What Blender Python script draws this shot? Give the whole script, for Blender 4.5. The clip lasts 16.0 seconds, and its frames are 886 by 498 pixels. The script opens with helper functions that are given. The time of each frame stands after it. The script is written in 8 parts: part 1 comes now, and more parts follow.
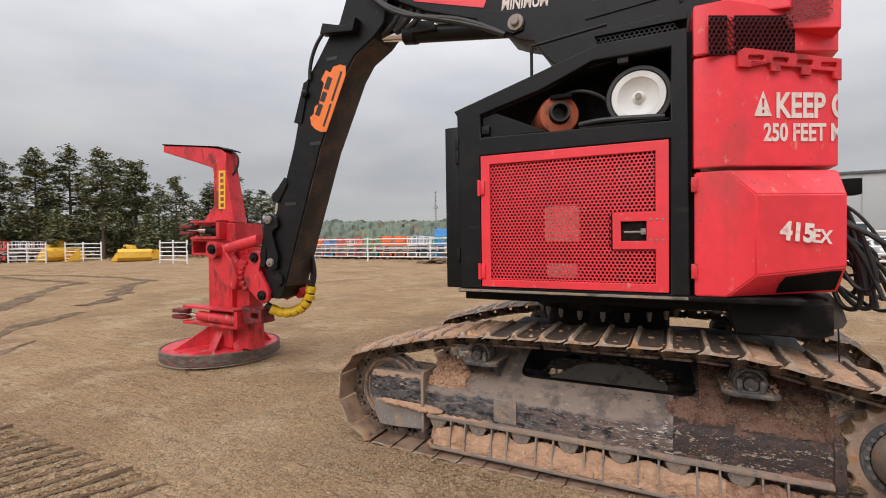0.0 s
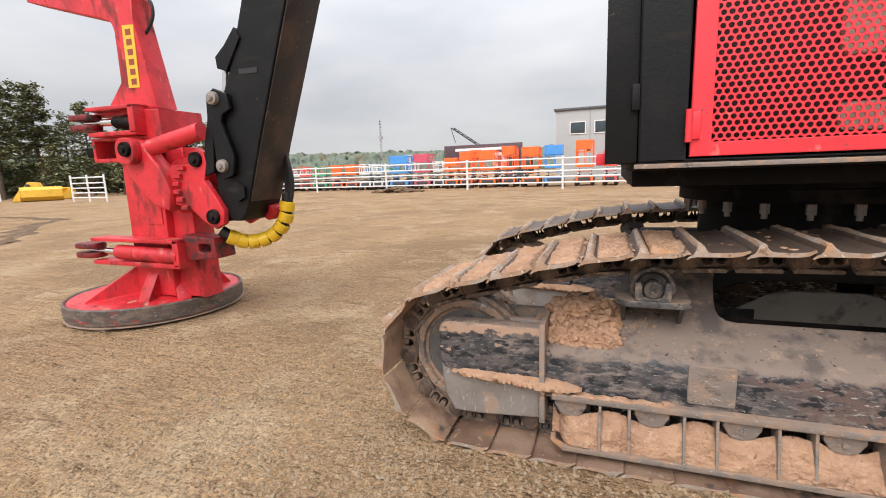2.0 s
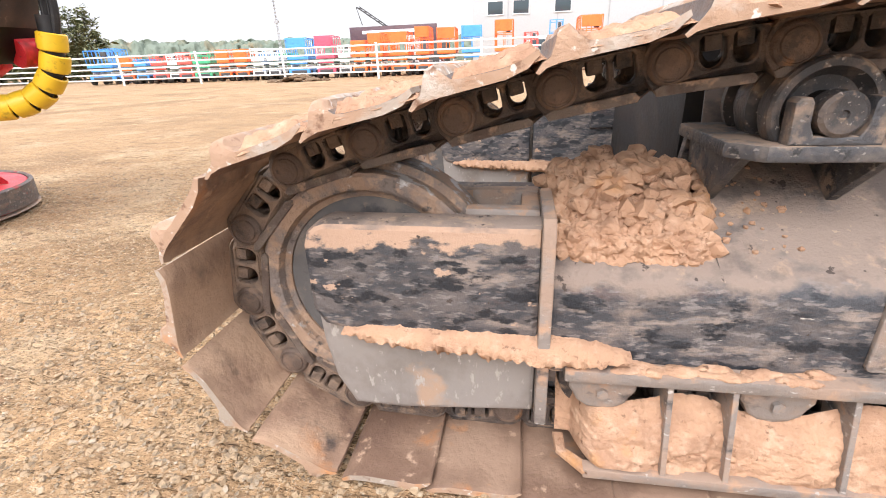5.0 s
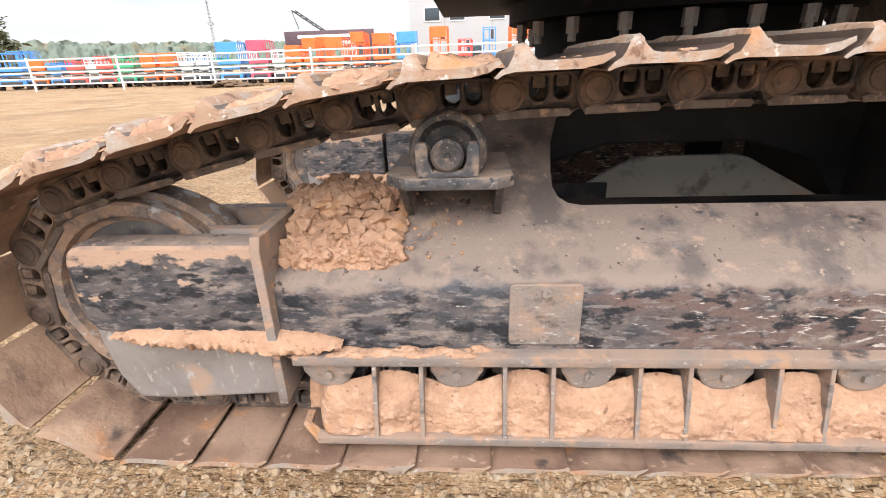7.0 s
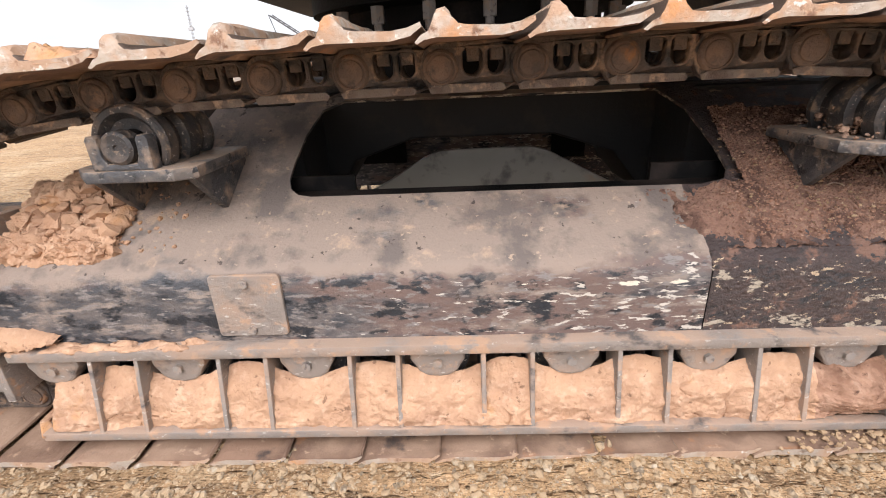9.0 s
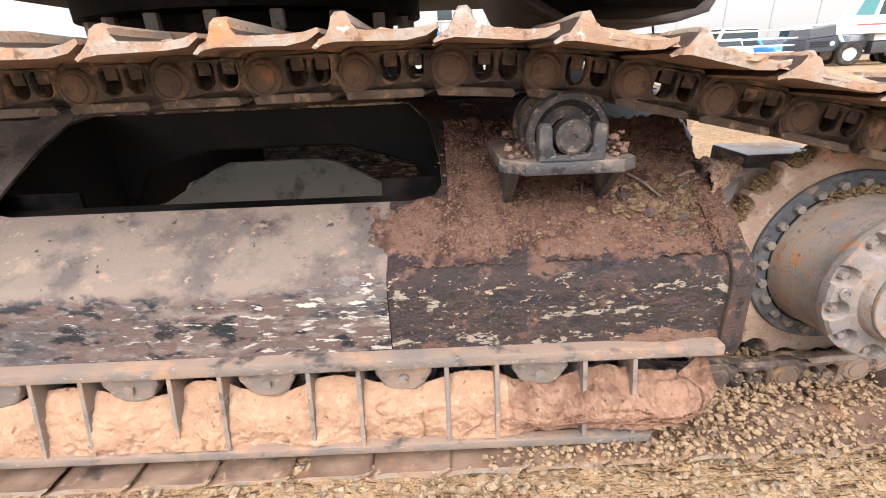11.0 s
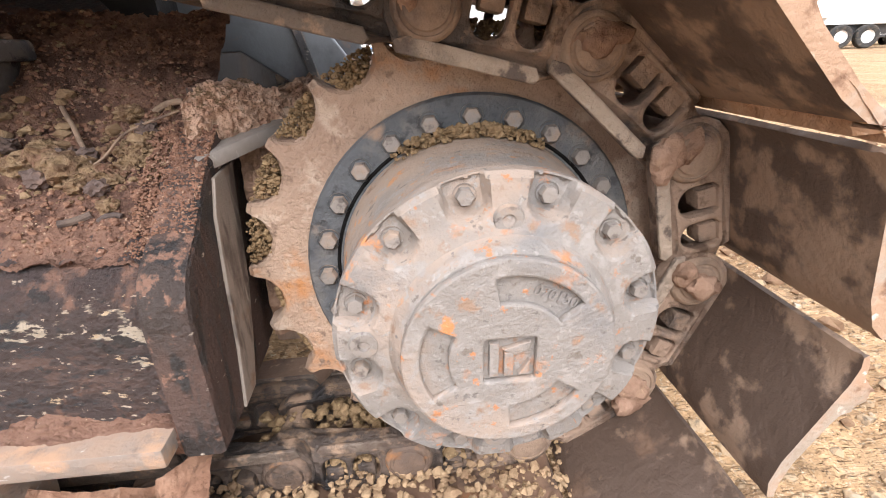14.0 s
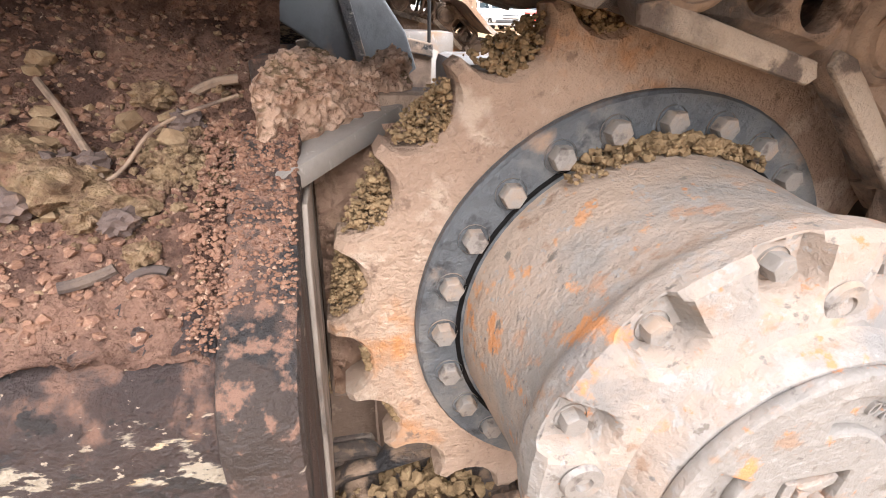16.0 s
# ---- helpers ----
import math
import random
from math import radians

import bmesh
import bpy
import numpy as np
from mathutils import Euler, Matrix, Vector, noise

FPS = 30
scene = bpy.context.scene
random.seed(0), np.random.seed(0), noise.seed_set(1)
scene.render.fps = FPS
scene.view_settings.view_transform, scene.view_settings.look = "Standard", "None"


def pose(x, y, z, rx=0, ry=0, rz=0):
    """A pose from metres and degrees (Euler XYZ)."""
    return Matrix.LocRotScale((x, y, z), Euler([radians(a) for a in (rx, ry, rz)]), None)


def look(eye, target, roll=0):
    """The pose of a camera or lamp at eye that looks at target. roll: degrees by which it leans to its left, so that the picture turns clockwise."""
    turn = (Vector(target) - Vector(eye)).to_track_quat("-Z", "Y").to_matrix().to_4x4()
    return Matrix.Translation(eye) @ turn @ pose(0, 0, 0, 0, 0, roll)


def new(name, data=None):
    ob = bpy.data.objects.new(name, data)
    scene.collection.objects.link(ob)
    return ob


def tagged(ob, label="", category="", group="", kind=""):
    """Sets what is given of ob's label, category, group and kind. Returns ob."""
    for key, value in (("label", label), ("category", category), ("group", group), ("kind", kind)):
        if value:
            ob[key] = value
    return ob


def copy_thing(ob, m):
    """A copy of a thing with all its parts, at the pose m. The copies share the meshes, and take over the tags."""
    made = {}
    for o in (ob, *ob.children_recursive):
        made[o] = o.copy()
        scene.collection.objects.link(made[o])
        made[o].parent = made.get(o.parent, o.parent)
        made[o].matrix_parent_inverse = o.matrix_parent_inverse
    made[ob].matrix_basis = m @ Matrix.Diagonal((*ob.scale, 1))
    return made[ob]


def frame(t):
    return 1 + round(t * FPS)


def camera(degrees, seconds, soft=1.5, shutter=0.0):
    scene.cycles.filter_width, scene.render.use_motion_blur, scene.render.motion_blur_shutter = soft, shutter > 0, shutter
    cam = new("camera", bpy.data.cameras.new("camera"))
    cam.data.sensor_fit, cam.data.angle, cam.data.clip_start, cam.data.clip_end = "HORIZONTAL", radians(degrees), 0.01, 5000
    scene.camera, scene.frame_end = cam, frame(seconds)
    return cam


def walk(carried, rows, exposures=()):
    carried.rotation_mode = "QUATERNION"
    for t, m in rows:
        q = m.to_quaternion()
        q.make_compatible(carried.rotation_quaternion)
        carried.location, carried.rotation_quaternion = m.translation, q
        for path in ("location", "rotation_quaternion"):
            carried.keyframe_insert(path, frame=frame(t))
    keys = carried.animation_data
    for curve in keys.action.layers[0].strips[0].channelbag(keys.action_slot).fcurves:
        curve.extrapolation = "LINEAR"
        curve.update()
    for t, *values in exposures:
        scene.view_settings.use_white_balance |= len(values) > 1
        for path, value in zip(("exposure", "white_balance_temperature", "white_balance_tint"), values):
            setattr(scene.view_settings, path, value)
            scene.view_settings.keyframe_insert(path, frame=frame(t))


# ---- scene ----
cam = camera(88.0, 16.0, soft=1.0)
PATH = [
    (0, (1.37, -3.288, 1.724), (0.477, -1.499, 1.681), -0.8),
    (0.5, (0.913, -3.134, 1.634), (0.044, -1.333, 1.584), -1.0),
    (1, (0.525, -2.854, 1.543), (-0.316, -1.042, 1.448), -1.4),
    (1.5, (0.155, -2.483, 1.46), (-0.608, -0.646, 1.248), -2.0),
    (2, (-0.189, -2.073, 1.35), (-0.865, -0.221, 1.011), -2.1),
    (2.5, (-0.405, -1.604, 1.22), (-0.995, 0.245, 0.736), -2.5),
    (3, (-0.549, -1.195, 1.098), (-1.035, 0.651, 0.501), -2.9),
    (3.2, (-0.601, -1.049, 0.993), (-1.049, 0.79, 0.348), -3.1),
    (5.3, (-0.517, -0.849, 0.917), (-0.79, 0.978, 0.149), -1.8),
    (5.5, (-0.512, -0.843, 0.918), (-0.736, 0.994, 0.159), -1.7),
    (6, (-0.398, -0.897, 0.949), (-0.588, 0.942, 0.187), -1.8),
    (6.5, (-0.188, -0.974, 0.979), (-0.343, 0.869, 0.217), -1.7),
    (7, (0.05, -1.018, 1.008), (-0.068, 0.829, 0.249), -1.9),
    (7.5, (0.25, -1.039, 0.991), (0.143, 0.817, 0.252), -2.3),
    (8, (0.499, -1.005, 0.964), (0.4, 0.851, 0.225), -2.4),
    (8.2, (0.572, -1.014, 0.961), (0.473, 0.839, 0.216), -2.5),
    (10.3, (1.16, -0.978, 0.956), (1.129, 0.874, 0.2), -2.4),
    (10.5, (1.261, -0.949, 0.972), (1.22, 0.899, 0.209), -2.7),
    (11, (1.509, -0.97, 0.969), (1.513, 0.882, 0.213), -2.4),
    (11.5, (1.749, -0.981, 0.992), (1.767, 0.869, 0.233), -2.5),
    (12, (1.987, -0.928, 0.946), (2.02, 0.921, 0.183), -2.3),
    (12.5, (2.23, -0.87, 0.919), (2.276, 0.977, 0.154), -2.3),
    (13, (2.415, -0.727, 0.889), (2.481, 1.113, 0.11), -2.3),
    (13.5, (2.488, -0.6, 0.823), (2.587, 1.233, 0.031), -2.3),
    (14, (2.488, -0.471, 0.735), (2.656, 1.347, -0.081), -1.6),
    (14.5, (2.465, -0.378, 0.706), (2.728, 1.405, -0.16), -0.5),
    (15, (2.402, -0.332, 0.703), (2.733, 1.43, -0.184), 0.6),
    (15.5, (2.332, -0.282, 0.723), (2.7, 1.469, -0.171), 1.6),
    (16, (2.287, -0.238, 0.73), (2.666, 1.502, -0.179), 2.1),
]
walk(cam, [(t, look(eye, target, roll)) for t, eye, target, roll in PATH], [(0.0, 0.05, 6600, 12), (1.0, 0.2, 6600, 12), (2.0, 0.5, 6600, 12), (3.0, 0.9, 6550, 13), (5.5, 1.28, 6450, 14), (6.4, 1.14, 6450, 13), (8.0, 1.14, 6450, 13), (11.0, 1.3, 6450, 13), (12.4, 1.3, 6450, 13), (13.2, 1.3, 6450, 13), (13.6, 1.38, 6450, 13), (14.6, 1.72, 6450, 13), (15.2, 1.85, 6450, 13), (16.0, 1.98, 6500, 13)])

# ---- light ----
world = bpy.data.worlds.new("sky")
scene.world = world
world.use_nodes = True
wn, wl = world.node_tree.nodes, world.node_tree.links
sky = wn.new("ShaderNodeTexSky")
sky.sky_type, sky.sun_disc = "NISHITA", False
sky.sun_elevation, sky.sun_rotation = radians(41), radians(186)
wc = wn.new("ShaderNodeTexCoord")
wmap = wn.new("ShaderNodeMapping")
wmap.inputs["Scale"].default_value = (1.6, 1.6, 5.0)
wnoise = wn.new("ShaderNodeTexNoise")
wnoise.inputs["Scale"].default_value, wnoise.inputs["Detail"].default_value = 1.3, 5
wramp = wn.new("ShaderNodeValToRGB")
wramp.color_ramp.elements[0].position, wramp.color_ramp.elements[1].position = 0.34, 0.68
wramp.color_ramp.elements[0].color = (5.4, 5.6, 5.9, 1)
wramp.color_ramp.elements[1].color = (7.4, 7.45, 7.55, 1)
wmix = wn.new("ShaderNodeMixRGB")
wmix.inputs["Fac"].default_value = 0.88
wl.new(wc.outputs["Generated"], wmap.inputs["Vector"])
wl.new(wmap.outputs["Vector"], wnoise.inputs["Vector"])
wl.new(wnoise.outputs["Fac"], wramp.inputs["Fac"])
wl.new(sky.outputs["Color"], wmix.inputs["Color1"])
wl.new(wramp.outputs["Color"], wmix.inputs["Color2"])
# an overcast sky is brighter overhead than at the horizon
wsep = wn.new("ShaderNodeSeparateXYZ")
wl.new(wc.outputs["Generated"], wsep.inputs[0])
wgrad = wn.new("ShaderNodeMapRange")
wgrad.inputs["From Min"].default_value, wgrad.inputs["From Max"].default_value = 0.15, 1.0
wgrad.inputs["To Min"].default_value, wgrad.inputs["To Max"].default_value = 0.76, 2.7
wl.new(wsep.outputs["Z"], wgrad.inputs["Value"])
wl.new(wgrad.outputs["Result"], wn["Background"].inputs["Strength"])
wscale = wn.new("ShaderNodeMixRGB")
wscale.blend_type = "MULTIPLY"
wscale.inputs["Fac"].default_value = 1.0
wscale.inputs["Color2"].default_value = (0.098, 0.098, 0.098, 1)
wl.new(wmix.outputs["Color"], wscale.inputs["Color1"])
wl.new(wscale.outputs["Color"], wn["Background"].inputs["Color"])
sun = new("sun", bpy.data.lights.new("sun", "SUN"))
sun.data.energy, sun.data.angle, sun.data.color = 1.5, radians(40), (1.0, 0.97, 0.94)
sun.matrix_basis = look((0, 0, 26), (3, 29, 0))


# ---- materials ----
def material(name, base, rough=0.6, metal=0.0, layers=(), bump=(60, 0.25), fine=(0, 0), vary=0.0, spec=0.5):
    """Layers lie over the base: (colour, noise scale, low, high, weight of the upward normal, roughness), and if wanted
    (axis, weight, middle): wear, dirt and other tone that thickens along x, y or z."""
    m = bpy.data.materials.new(name)
    m.use_nodes = True
    n, l = m.node_tree.nodes, m.node_tree.links
    b = n["Principled BSDF"]
    b.inputs["Metallic"].default_value = metal
    b.inputs["Specular IOR Level"].default_value = spec
    geo = n.new("ShaderNodeNewGeometry")
    sep = n.new("ShaderNodeSeparateXYZ")
    l.new(geo.outputs["Normal"], sep.inputs[0])
    col = n.new("ShaderNodeMixRGB")
    col.inputs["Color1"].default_value = (*[c * 0.86 for c in base], 1)
    col.inputs["Color2"].default_value = (*[min(1, c * 1.14) for c in base], 1)

    def tex(scale, detail=7, rough_=0.6):
        mp = n.new("ShaderNodeMapping")
        s = scale if isinstance(scale, tuple) else (scale, scale, scale)
        mp.inputs["Scale"].default_value = s
        mp.inputs["Location"].default_value = [len(n) * 1.37, len(n) * 0.71, len(n) * 2.3]
        l.new(geo.outputs["Position"], mp.inputs["Vector"])
        t = n.new("ShaderNodeTexNoise")
        t.inputs["Scale"].default_value, t.inputs["Detail"].default_value, t.inputs["Roughness"].default_value = 1, detail, rough_
        l.new(mp.outputs["Vector"], t.inputs["Vector"])
        return t.outputs["Fac"]

    l.new(tex(9), col.inputs["Fac"])
    colour, roughness = col.outputs["Color"], None
    if vary:
        info = n.new("ShaderNodeObjectInfo")
        hs = n.new("ShaderNodeHueSaturation")
        mr = n.new("ShaderNodeMapRange")
        mr.inputs["To Min"].default_value, mr.inputs["To Max"].default_value = 1 - vary, 1 + vary
        l.new(info.outputs["Random"], mr.inputs["Value"])
        l.new(mr.outputs["Result"], hs.inputs["Value"])
        l.new(colour, hs.inputs["Color"])
        colour = hs.outputs["Color"]
    rv = n.new("ShaderNodeValue")
    rv.outputs[0].default_value = rough
    roughness = rv.outputs[0]
    where = n.new("ShaderNodeSeparateXYZ")
    l.new(geo.outputs["Position"], where.inputs[0])
    for c, scale, low, high, up, r, *along in layers:
        f = tex(scale)
        if along:
            axis, weight, middle = along
            mw = n.new("ShaderNodeMapRange")
            mw.inputs["From Min"].default_value, mw.inputs["From Max"].default_value = middle - 0.5 / abs(weight), middle + 0.5 / abs(weight)
            mw.inputs["To Min"].default_value, mw.inputs["To Max"].default_value = (-0.5, 0.5) if weight > 0 else (0.5, -0.5)
            l.new(where.outputs["XYZ".index(axis.upper())], mw.inputs["Value"])
            ad = n.new("ShaderNodeMath")
            l.new(f, ad.inputs[0])
            l.new(mw.outputs["Result"], ad.inputs[1])
            f = ad.outputs[0]
        if up:
            ma = n.new("ShaderNodeMath")
            ma.operation = "MULTIPLY_ADD"
            ma.inputs[1].default_value = up
            l.new(sep.outputs["Z"], ma.inputs[0])
            l.new(f, ma.inputs[2])
            f = ma.outputs[0]
        mr = n.new("ShaderNodeMapRange")
        mr.inputs["From Min"].default_value, mr.inputs["From Max"].default_value = low, high
        l.new(f, mr.inputs["Value"])
        mix = n.new("ShaderNodeMixRGB")
        mix.inputs["Color2"].default_value = (*c, 1)
        l.new(mr.outputs["Result"], mix.inputs["Fac"])
        l.new(colour, mix.inputs["Color1"])
        colour = mix.outputs["Color"]
        mixr = n.new("ShaderNodeMixRGB")
        mixr.inputs["Color2"].default_value = (r, r, r, 1)
        l.new(mr.outputs["Result"], mixr.inputs["Fac"])
        l.new(roughness, mixr.inputs["Color1"])
        roughness = mixr.outputs["Color"]
    l.new(colour, b.inputs["Base Color"])
    l.new(roughness, b.inputs["Roughness"])
    if bump[1]:
        bp = n.new("ShaderNodeBump")
        bp.inputs["Strength"].default_value, bp.inputs["Distance"].default_value = bump[1], 0.01
        l.new(tex(bump[0], 8, 0.65), bp.inputs["Height"])
        if fine[1]:
            b2 = n.new("ShaderNodeBump")
            b2.inputs["Strength"].default_value, b2.inputs["Distance"].default_value = fine[1], 0.02
            l.new(tex(fine[0], 6), b2.inputs["Height"])
            l.new(b2.outputs["Normal"], bp.inputs["Normal"])
        l.new(bp.outputs["Normal"], b.inputs["Normal"])
    return m


MUD = (0.44, 0.285, 0.19)
CREAM = (0.56, 0.50, 0.41)

mud = material("dry_clay", (0.48, 0.295, 0.188), 0.95, 0, [((0.36, 0.215, 0.14), 7, 0.46, 0.66, 0, 0.95), ((0.56, 0.38, 0.265), 30, 0.52, 0.74, 0, 0.95), ((0.22, 0.13, 0.085), 45, 0.62, 0.70, 0, 0.95), ((0.50, 0.26, 0.11), 5, 0.62, 0.74, 0, 0.95)], (90, 0.7), (26, 0.6), spec=0.1)
mud_dark = material("damp_dark_soil", (0.235, 0.135, 0.098), 0.9, 0, [((0.10, 0.056, 0.043), 11, 0.46, 0.60, 0, 0.9), ((0.27, 0.165, 0.12), 34, 0.54, 0.68, 0, 0.9), ((0.08, 0.045, 0.034), 60, 0.58, 0.68, 0, 0.85), ((0.46, 0.35, 0.24), 130, 0.66, 0.70, 0, 0.9)], (140, 0.9), (34, 0.9), spec=0.2)
gravel_m = material("tan_gravel", (0.32, 0.222, 0.135), 0.9, 0, [((0.20, 0.125, 0.075), 20, 0.45, 0.7, 0, 0.9), ((0.38, 0.29, 0.18), 60, 0.55, 0.75, 0, 0.9)], (140, 0.5), vary=0.2, spec=0.2)
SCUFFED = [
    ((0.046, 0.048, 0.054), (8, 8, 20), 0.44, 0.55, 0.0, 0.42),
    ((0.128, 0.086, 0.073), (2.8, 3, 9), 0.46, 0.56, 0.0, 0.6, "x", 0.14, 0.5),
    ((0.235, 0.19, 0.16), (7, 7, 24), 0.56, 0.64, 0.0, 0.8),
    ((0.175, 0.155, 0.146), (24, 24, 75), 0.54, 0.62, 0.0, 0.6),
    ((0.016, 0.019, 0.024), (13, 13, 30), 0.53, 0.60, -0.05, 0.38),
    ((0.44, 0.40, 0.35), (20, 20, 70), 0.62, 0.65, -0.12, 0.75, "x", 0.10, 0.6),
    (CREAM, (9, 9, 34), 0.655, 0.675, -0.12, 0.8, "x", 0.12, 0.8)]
SETTLED = [
    ((0.245, 0.19, 0.155), (7, 7, 9), 0.60, 0.74, 0.34, 0.9),
    ((0.36, 0.26, 0.19), (16, 16, 16), 0.77, 0.87, 0.24, 0.95),
    ((0.13, 0.105, 0.092), (6, 6, 6), 0.72, 0.82, 0.26, 0.8), ((0.36, 0.27, 0.20), (45, 45, 45), 0.80, 0.86, 0.20, 0.95),
    ((0.065, 0.048, 0.04), 26, 0.665, 0.69, 0.03, 0.8)]
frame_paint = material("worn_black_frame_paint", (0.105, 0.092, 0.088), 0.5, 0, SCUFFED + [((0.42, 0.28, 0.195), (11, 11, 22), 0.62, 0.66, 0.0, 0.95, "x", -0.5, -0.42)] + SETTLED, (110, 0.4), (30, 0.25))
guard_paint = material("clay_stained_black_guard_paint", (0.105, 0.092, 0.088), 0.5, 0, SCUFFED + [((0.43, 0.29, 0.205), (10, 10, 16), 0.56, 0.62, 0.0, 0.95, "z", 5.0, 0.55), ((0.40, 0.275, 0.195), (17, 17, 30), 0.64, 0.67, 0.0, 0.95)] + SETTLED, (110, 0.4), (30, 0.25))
guard_steel = material("scuffed_dusty_steel", (0.25, 0.215, 0.19), 0.5, 0.25, [((0.34, 0.245, 0.185), (7, 7, 9), 0.48, 0.62, 0.12, 0.9), ((0.11, 0.095, 0.088), (9, 9, 16), 0.57, 0.66, 0, 0.5), (MUD, 14, 0.58, 0.66, 0.05, 0.95), ((0.42, 0.38, 0.34), (40, 40, 90), 0.62, 0.66, -0.05, 0.6)], (80, 0.45), (16, 0.25))
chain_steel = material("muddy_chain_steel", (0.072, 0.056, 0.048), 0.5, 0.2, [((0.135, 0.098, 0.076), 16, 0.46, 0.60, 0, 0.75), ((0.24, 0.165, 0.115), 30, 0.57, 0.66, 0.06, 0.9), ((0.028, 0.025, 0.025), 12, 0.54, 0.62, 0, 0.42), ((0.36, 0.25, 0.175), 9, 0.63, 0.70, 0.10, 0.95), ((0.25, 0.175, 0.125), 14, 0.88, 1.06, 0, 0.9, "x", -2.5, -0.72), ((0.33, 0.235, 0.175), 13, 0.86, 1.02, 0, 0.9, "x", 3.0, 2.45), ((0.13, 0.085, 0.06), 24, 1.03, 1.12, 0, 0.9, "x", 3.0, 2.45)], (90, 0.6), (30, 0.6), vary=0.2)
pin_face = material("rust_dusted_pin_end", (0.125, 0.088, 0.068), 0.6, 0.15, [((0.20, 0.135, 0.098), 18, 0.48, 0.60, 0, 0.85), ((0.075, 0.056, 0.046), 26, 0.56, 0.64, 0, 0.6), ((0.33, 0.16, 0.07), 12, 0.62, 0.70, 0, 0.8), ((0.33, 0.235, 0.17), 14, 0.84, 1.0, 0, 0.9, "x", 3.0, 2.40)], (110, 0.6), vary=0.25)
rail_wear = material("scuffed_rail_strip", (0.165, 0.13, 0.105), 0.5, 0.2, [((0.11, 0.08, 0.065), 14, 0.46, 0.58, 0, 0.7), ((0.37, 0.26, 0.185), 30, 0.55, 0.65, 0.05, 0.9), ((0.42, 0.34, 0.27), 11, 0.84, 1.0, 0, 0.85, "x", 3.0, 2.40), ((0.13, 0.10, 0.085), 22, 1.05, 1.12, 0, 0.6, "x", 3.0, 2.40)], (100, 0.6), (26, 0.5), vary=0.15)
# shoes turn darker on top of the upper run and towards the sprocket
shoe_steel = material("rusty_track_shoe_steel", (0.205, 0.125, 0.085), 0.55, 0.1, [((0.29, 0.19, 0.13), 4, 0.42, 0.60, 0, 0.8), ((0.15, 0.090, 0.062), 5, 0.48, 0.62, 0, 0.6), ((0.42, 0.185, 0.07), 6, 0.60, 0.72, 0, 0.8), ((0.055, 0.042, 0.037), 8, 0.585, 0.68, 0, 0.5), ((0.42, 0.29, 0.20), 22, 0.61, 0.68, 0, 0.9), ((0.42, 0.28, 0.185), 5, 0.55, 0.74, 0.06, 0.95, "x", -0.8, -0.98), ((0.095, 0.066, 0.05), 6, 0.82, 0.96, 0.30, 0.55, "z", 1.0, 0.65), ((0.095, 0.064, 0.048), 7, 0.50, 0.60, -0.06, 0.6, "x", 0.5, 2.45), ((0.27, 0.185, 0.13), 13, 0.62, 0.70, -0.06, 0.9, "x", 0.3, 2.5)], (45, 0.35), (11, 0.45), vary=0.2)
worn_edge = material("polished_grouser_edge", (0.40, 0.335, 0.275), 0.5, 0.25, [((0.42, 0.28, 0.19), 12, 0.42, 0.54, 0.0, 0.9), ((0.50, 0.245, 0.105), 7, 0.61, 0.70, 0, 0.85), ((0.22, 0.125, 0.08), 26, 0.58, 0.66, 0, 0.8), ((0.60, 0.55, 0.49), 40, 0.60, 0.66, 0, 0.5)], (80, 0.5), (20, 0.35))
black_worn = material("worn_black_steel", (0.062, 0.063, 0.068), 0.48, 0.1, [((0.14, 0.125, 0.115), 13, 0.48, 0.60, 0.05, 0.6), ((0.33, 0.245, 0.185), 9, 0.53, 0.64, 0.14, 0.9), ((0.025, 0.026, 0.029), 30, 0.58, 0.63, -0.05, 0.4), ((0.26, 0.24, 0.22), (50, 50, 90), 0.60, 0.66, 0, 0.7)], (80, 0.45), (18, 0.3))
black_paint = material("black_machine_paint", (0.008, 0.0085, 0.0095), 0.42, 0, [((0.014, 0.0135, 0.013), 5, 0.52, 0.70, 0.05, 0.6), ((0.026, 0.022, 0.019), (3, 3, 12), 0.60, 0.70, 0.03, 0.8), ((0.10, 0.085, 0.072), 34, 0.68, 0.73, 0.02, 0.85)], (50, 0.12), spec=0.2)
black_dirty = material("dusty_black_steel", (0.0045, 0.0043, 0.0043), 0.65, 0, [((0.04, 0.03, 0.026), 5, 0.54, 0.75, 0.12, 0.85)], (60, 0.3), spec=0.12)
red_paint = material("red_machine_paint", (0.82, 0.040, 0.058), 0.34, 0, [((0.70, 0.034, 0.046), 2.5, 0.48, 0.66, 0, 0.5), ((0.60, 0.045, 0.05), (3, 3, 1.2), 0.54, 0.68, 0, 0.5), ((0.74, 0.19, 0.16), (18, 18, 9), 0.63, 0.72, 0.06, 0.6), ((0.16, 0.07, 0.06), 38, 0.675, 0.71, 0, 0.8)], (40, 0.06), (2.2, 0.25))
red_dirty = material("scuffed_red_paint", (0.66, 0.030, 0.042), 0.40, 0, [((0.46, 0.018, 0.025), 3.5, 0.47, 0.64, 0, 0.5), ((0.24, 0.022, 0.022), (7, 7, 3), 0.55, 0.66, -0.04, 0.7), ((0.70, 0.13, 0.11), (14, 14, 5), 0.65, 0.72, 0.04, 0.6), ((0.42, 0.28, 0.20), 9, 0.68, 0.78, 0.10, 0.9), ((0.09, 0.055, 0.05), 30, 0.63, 0.68, 0, 0.8)], (45, 0.2), (9, 0.1))
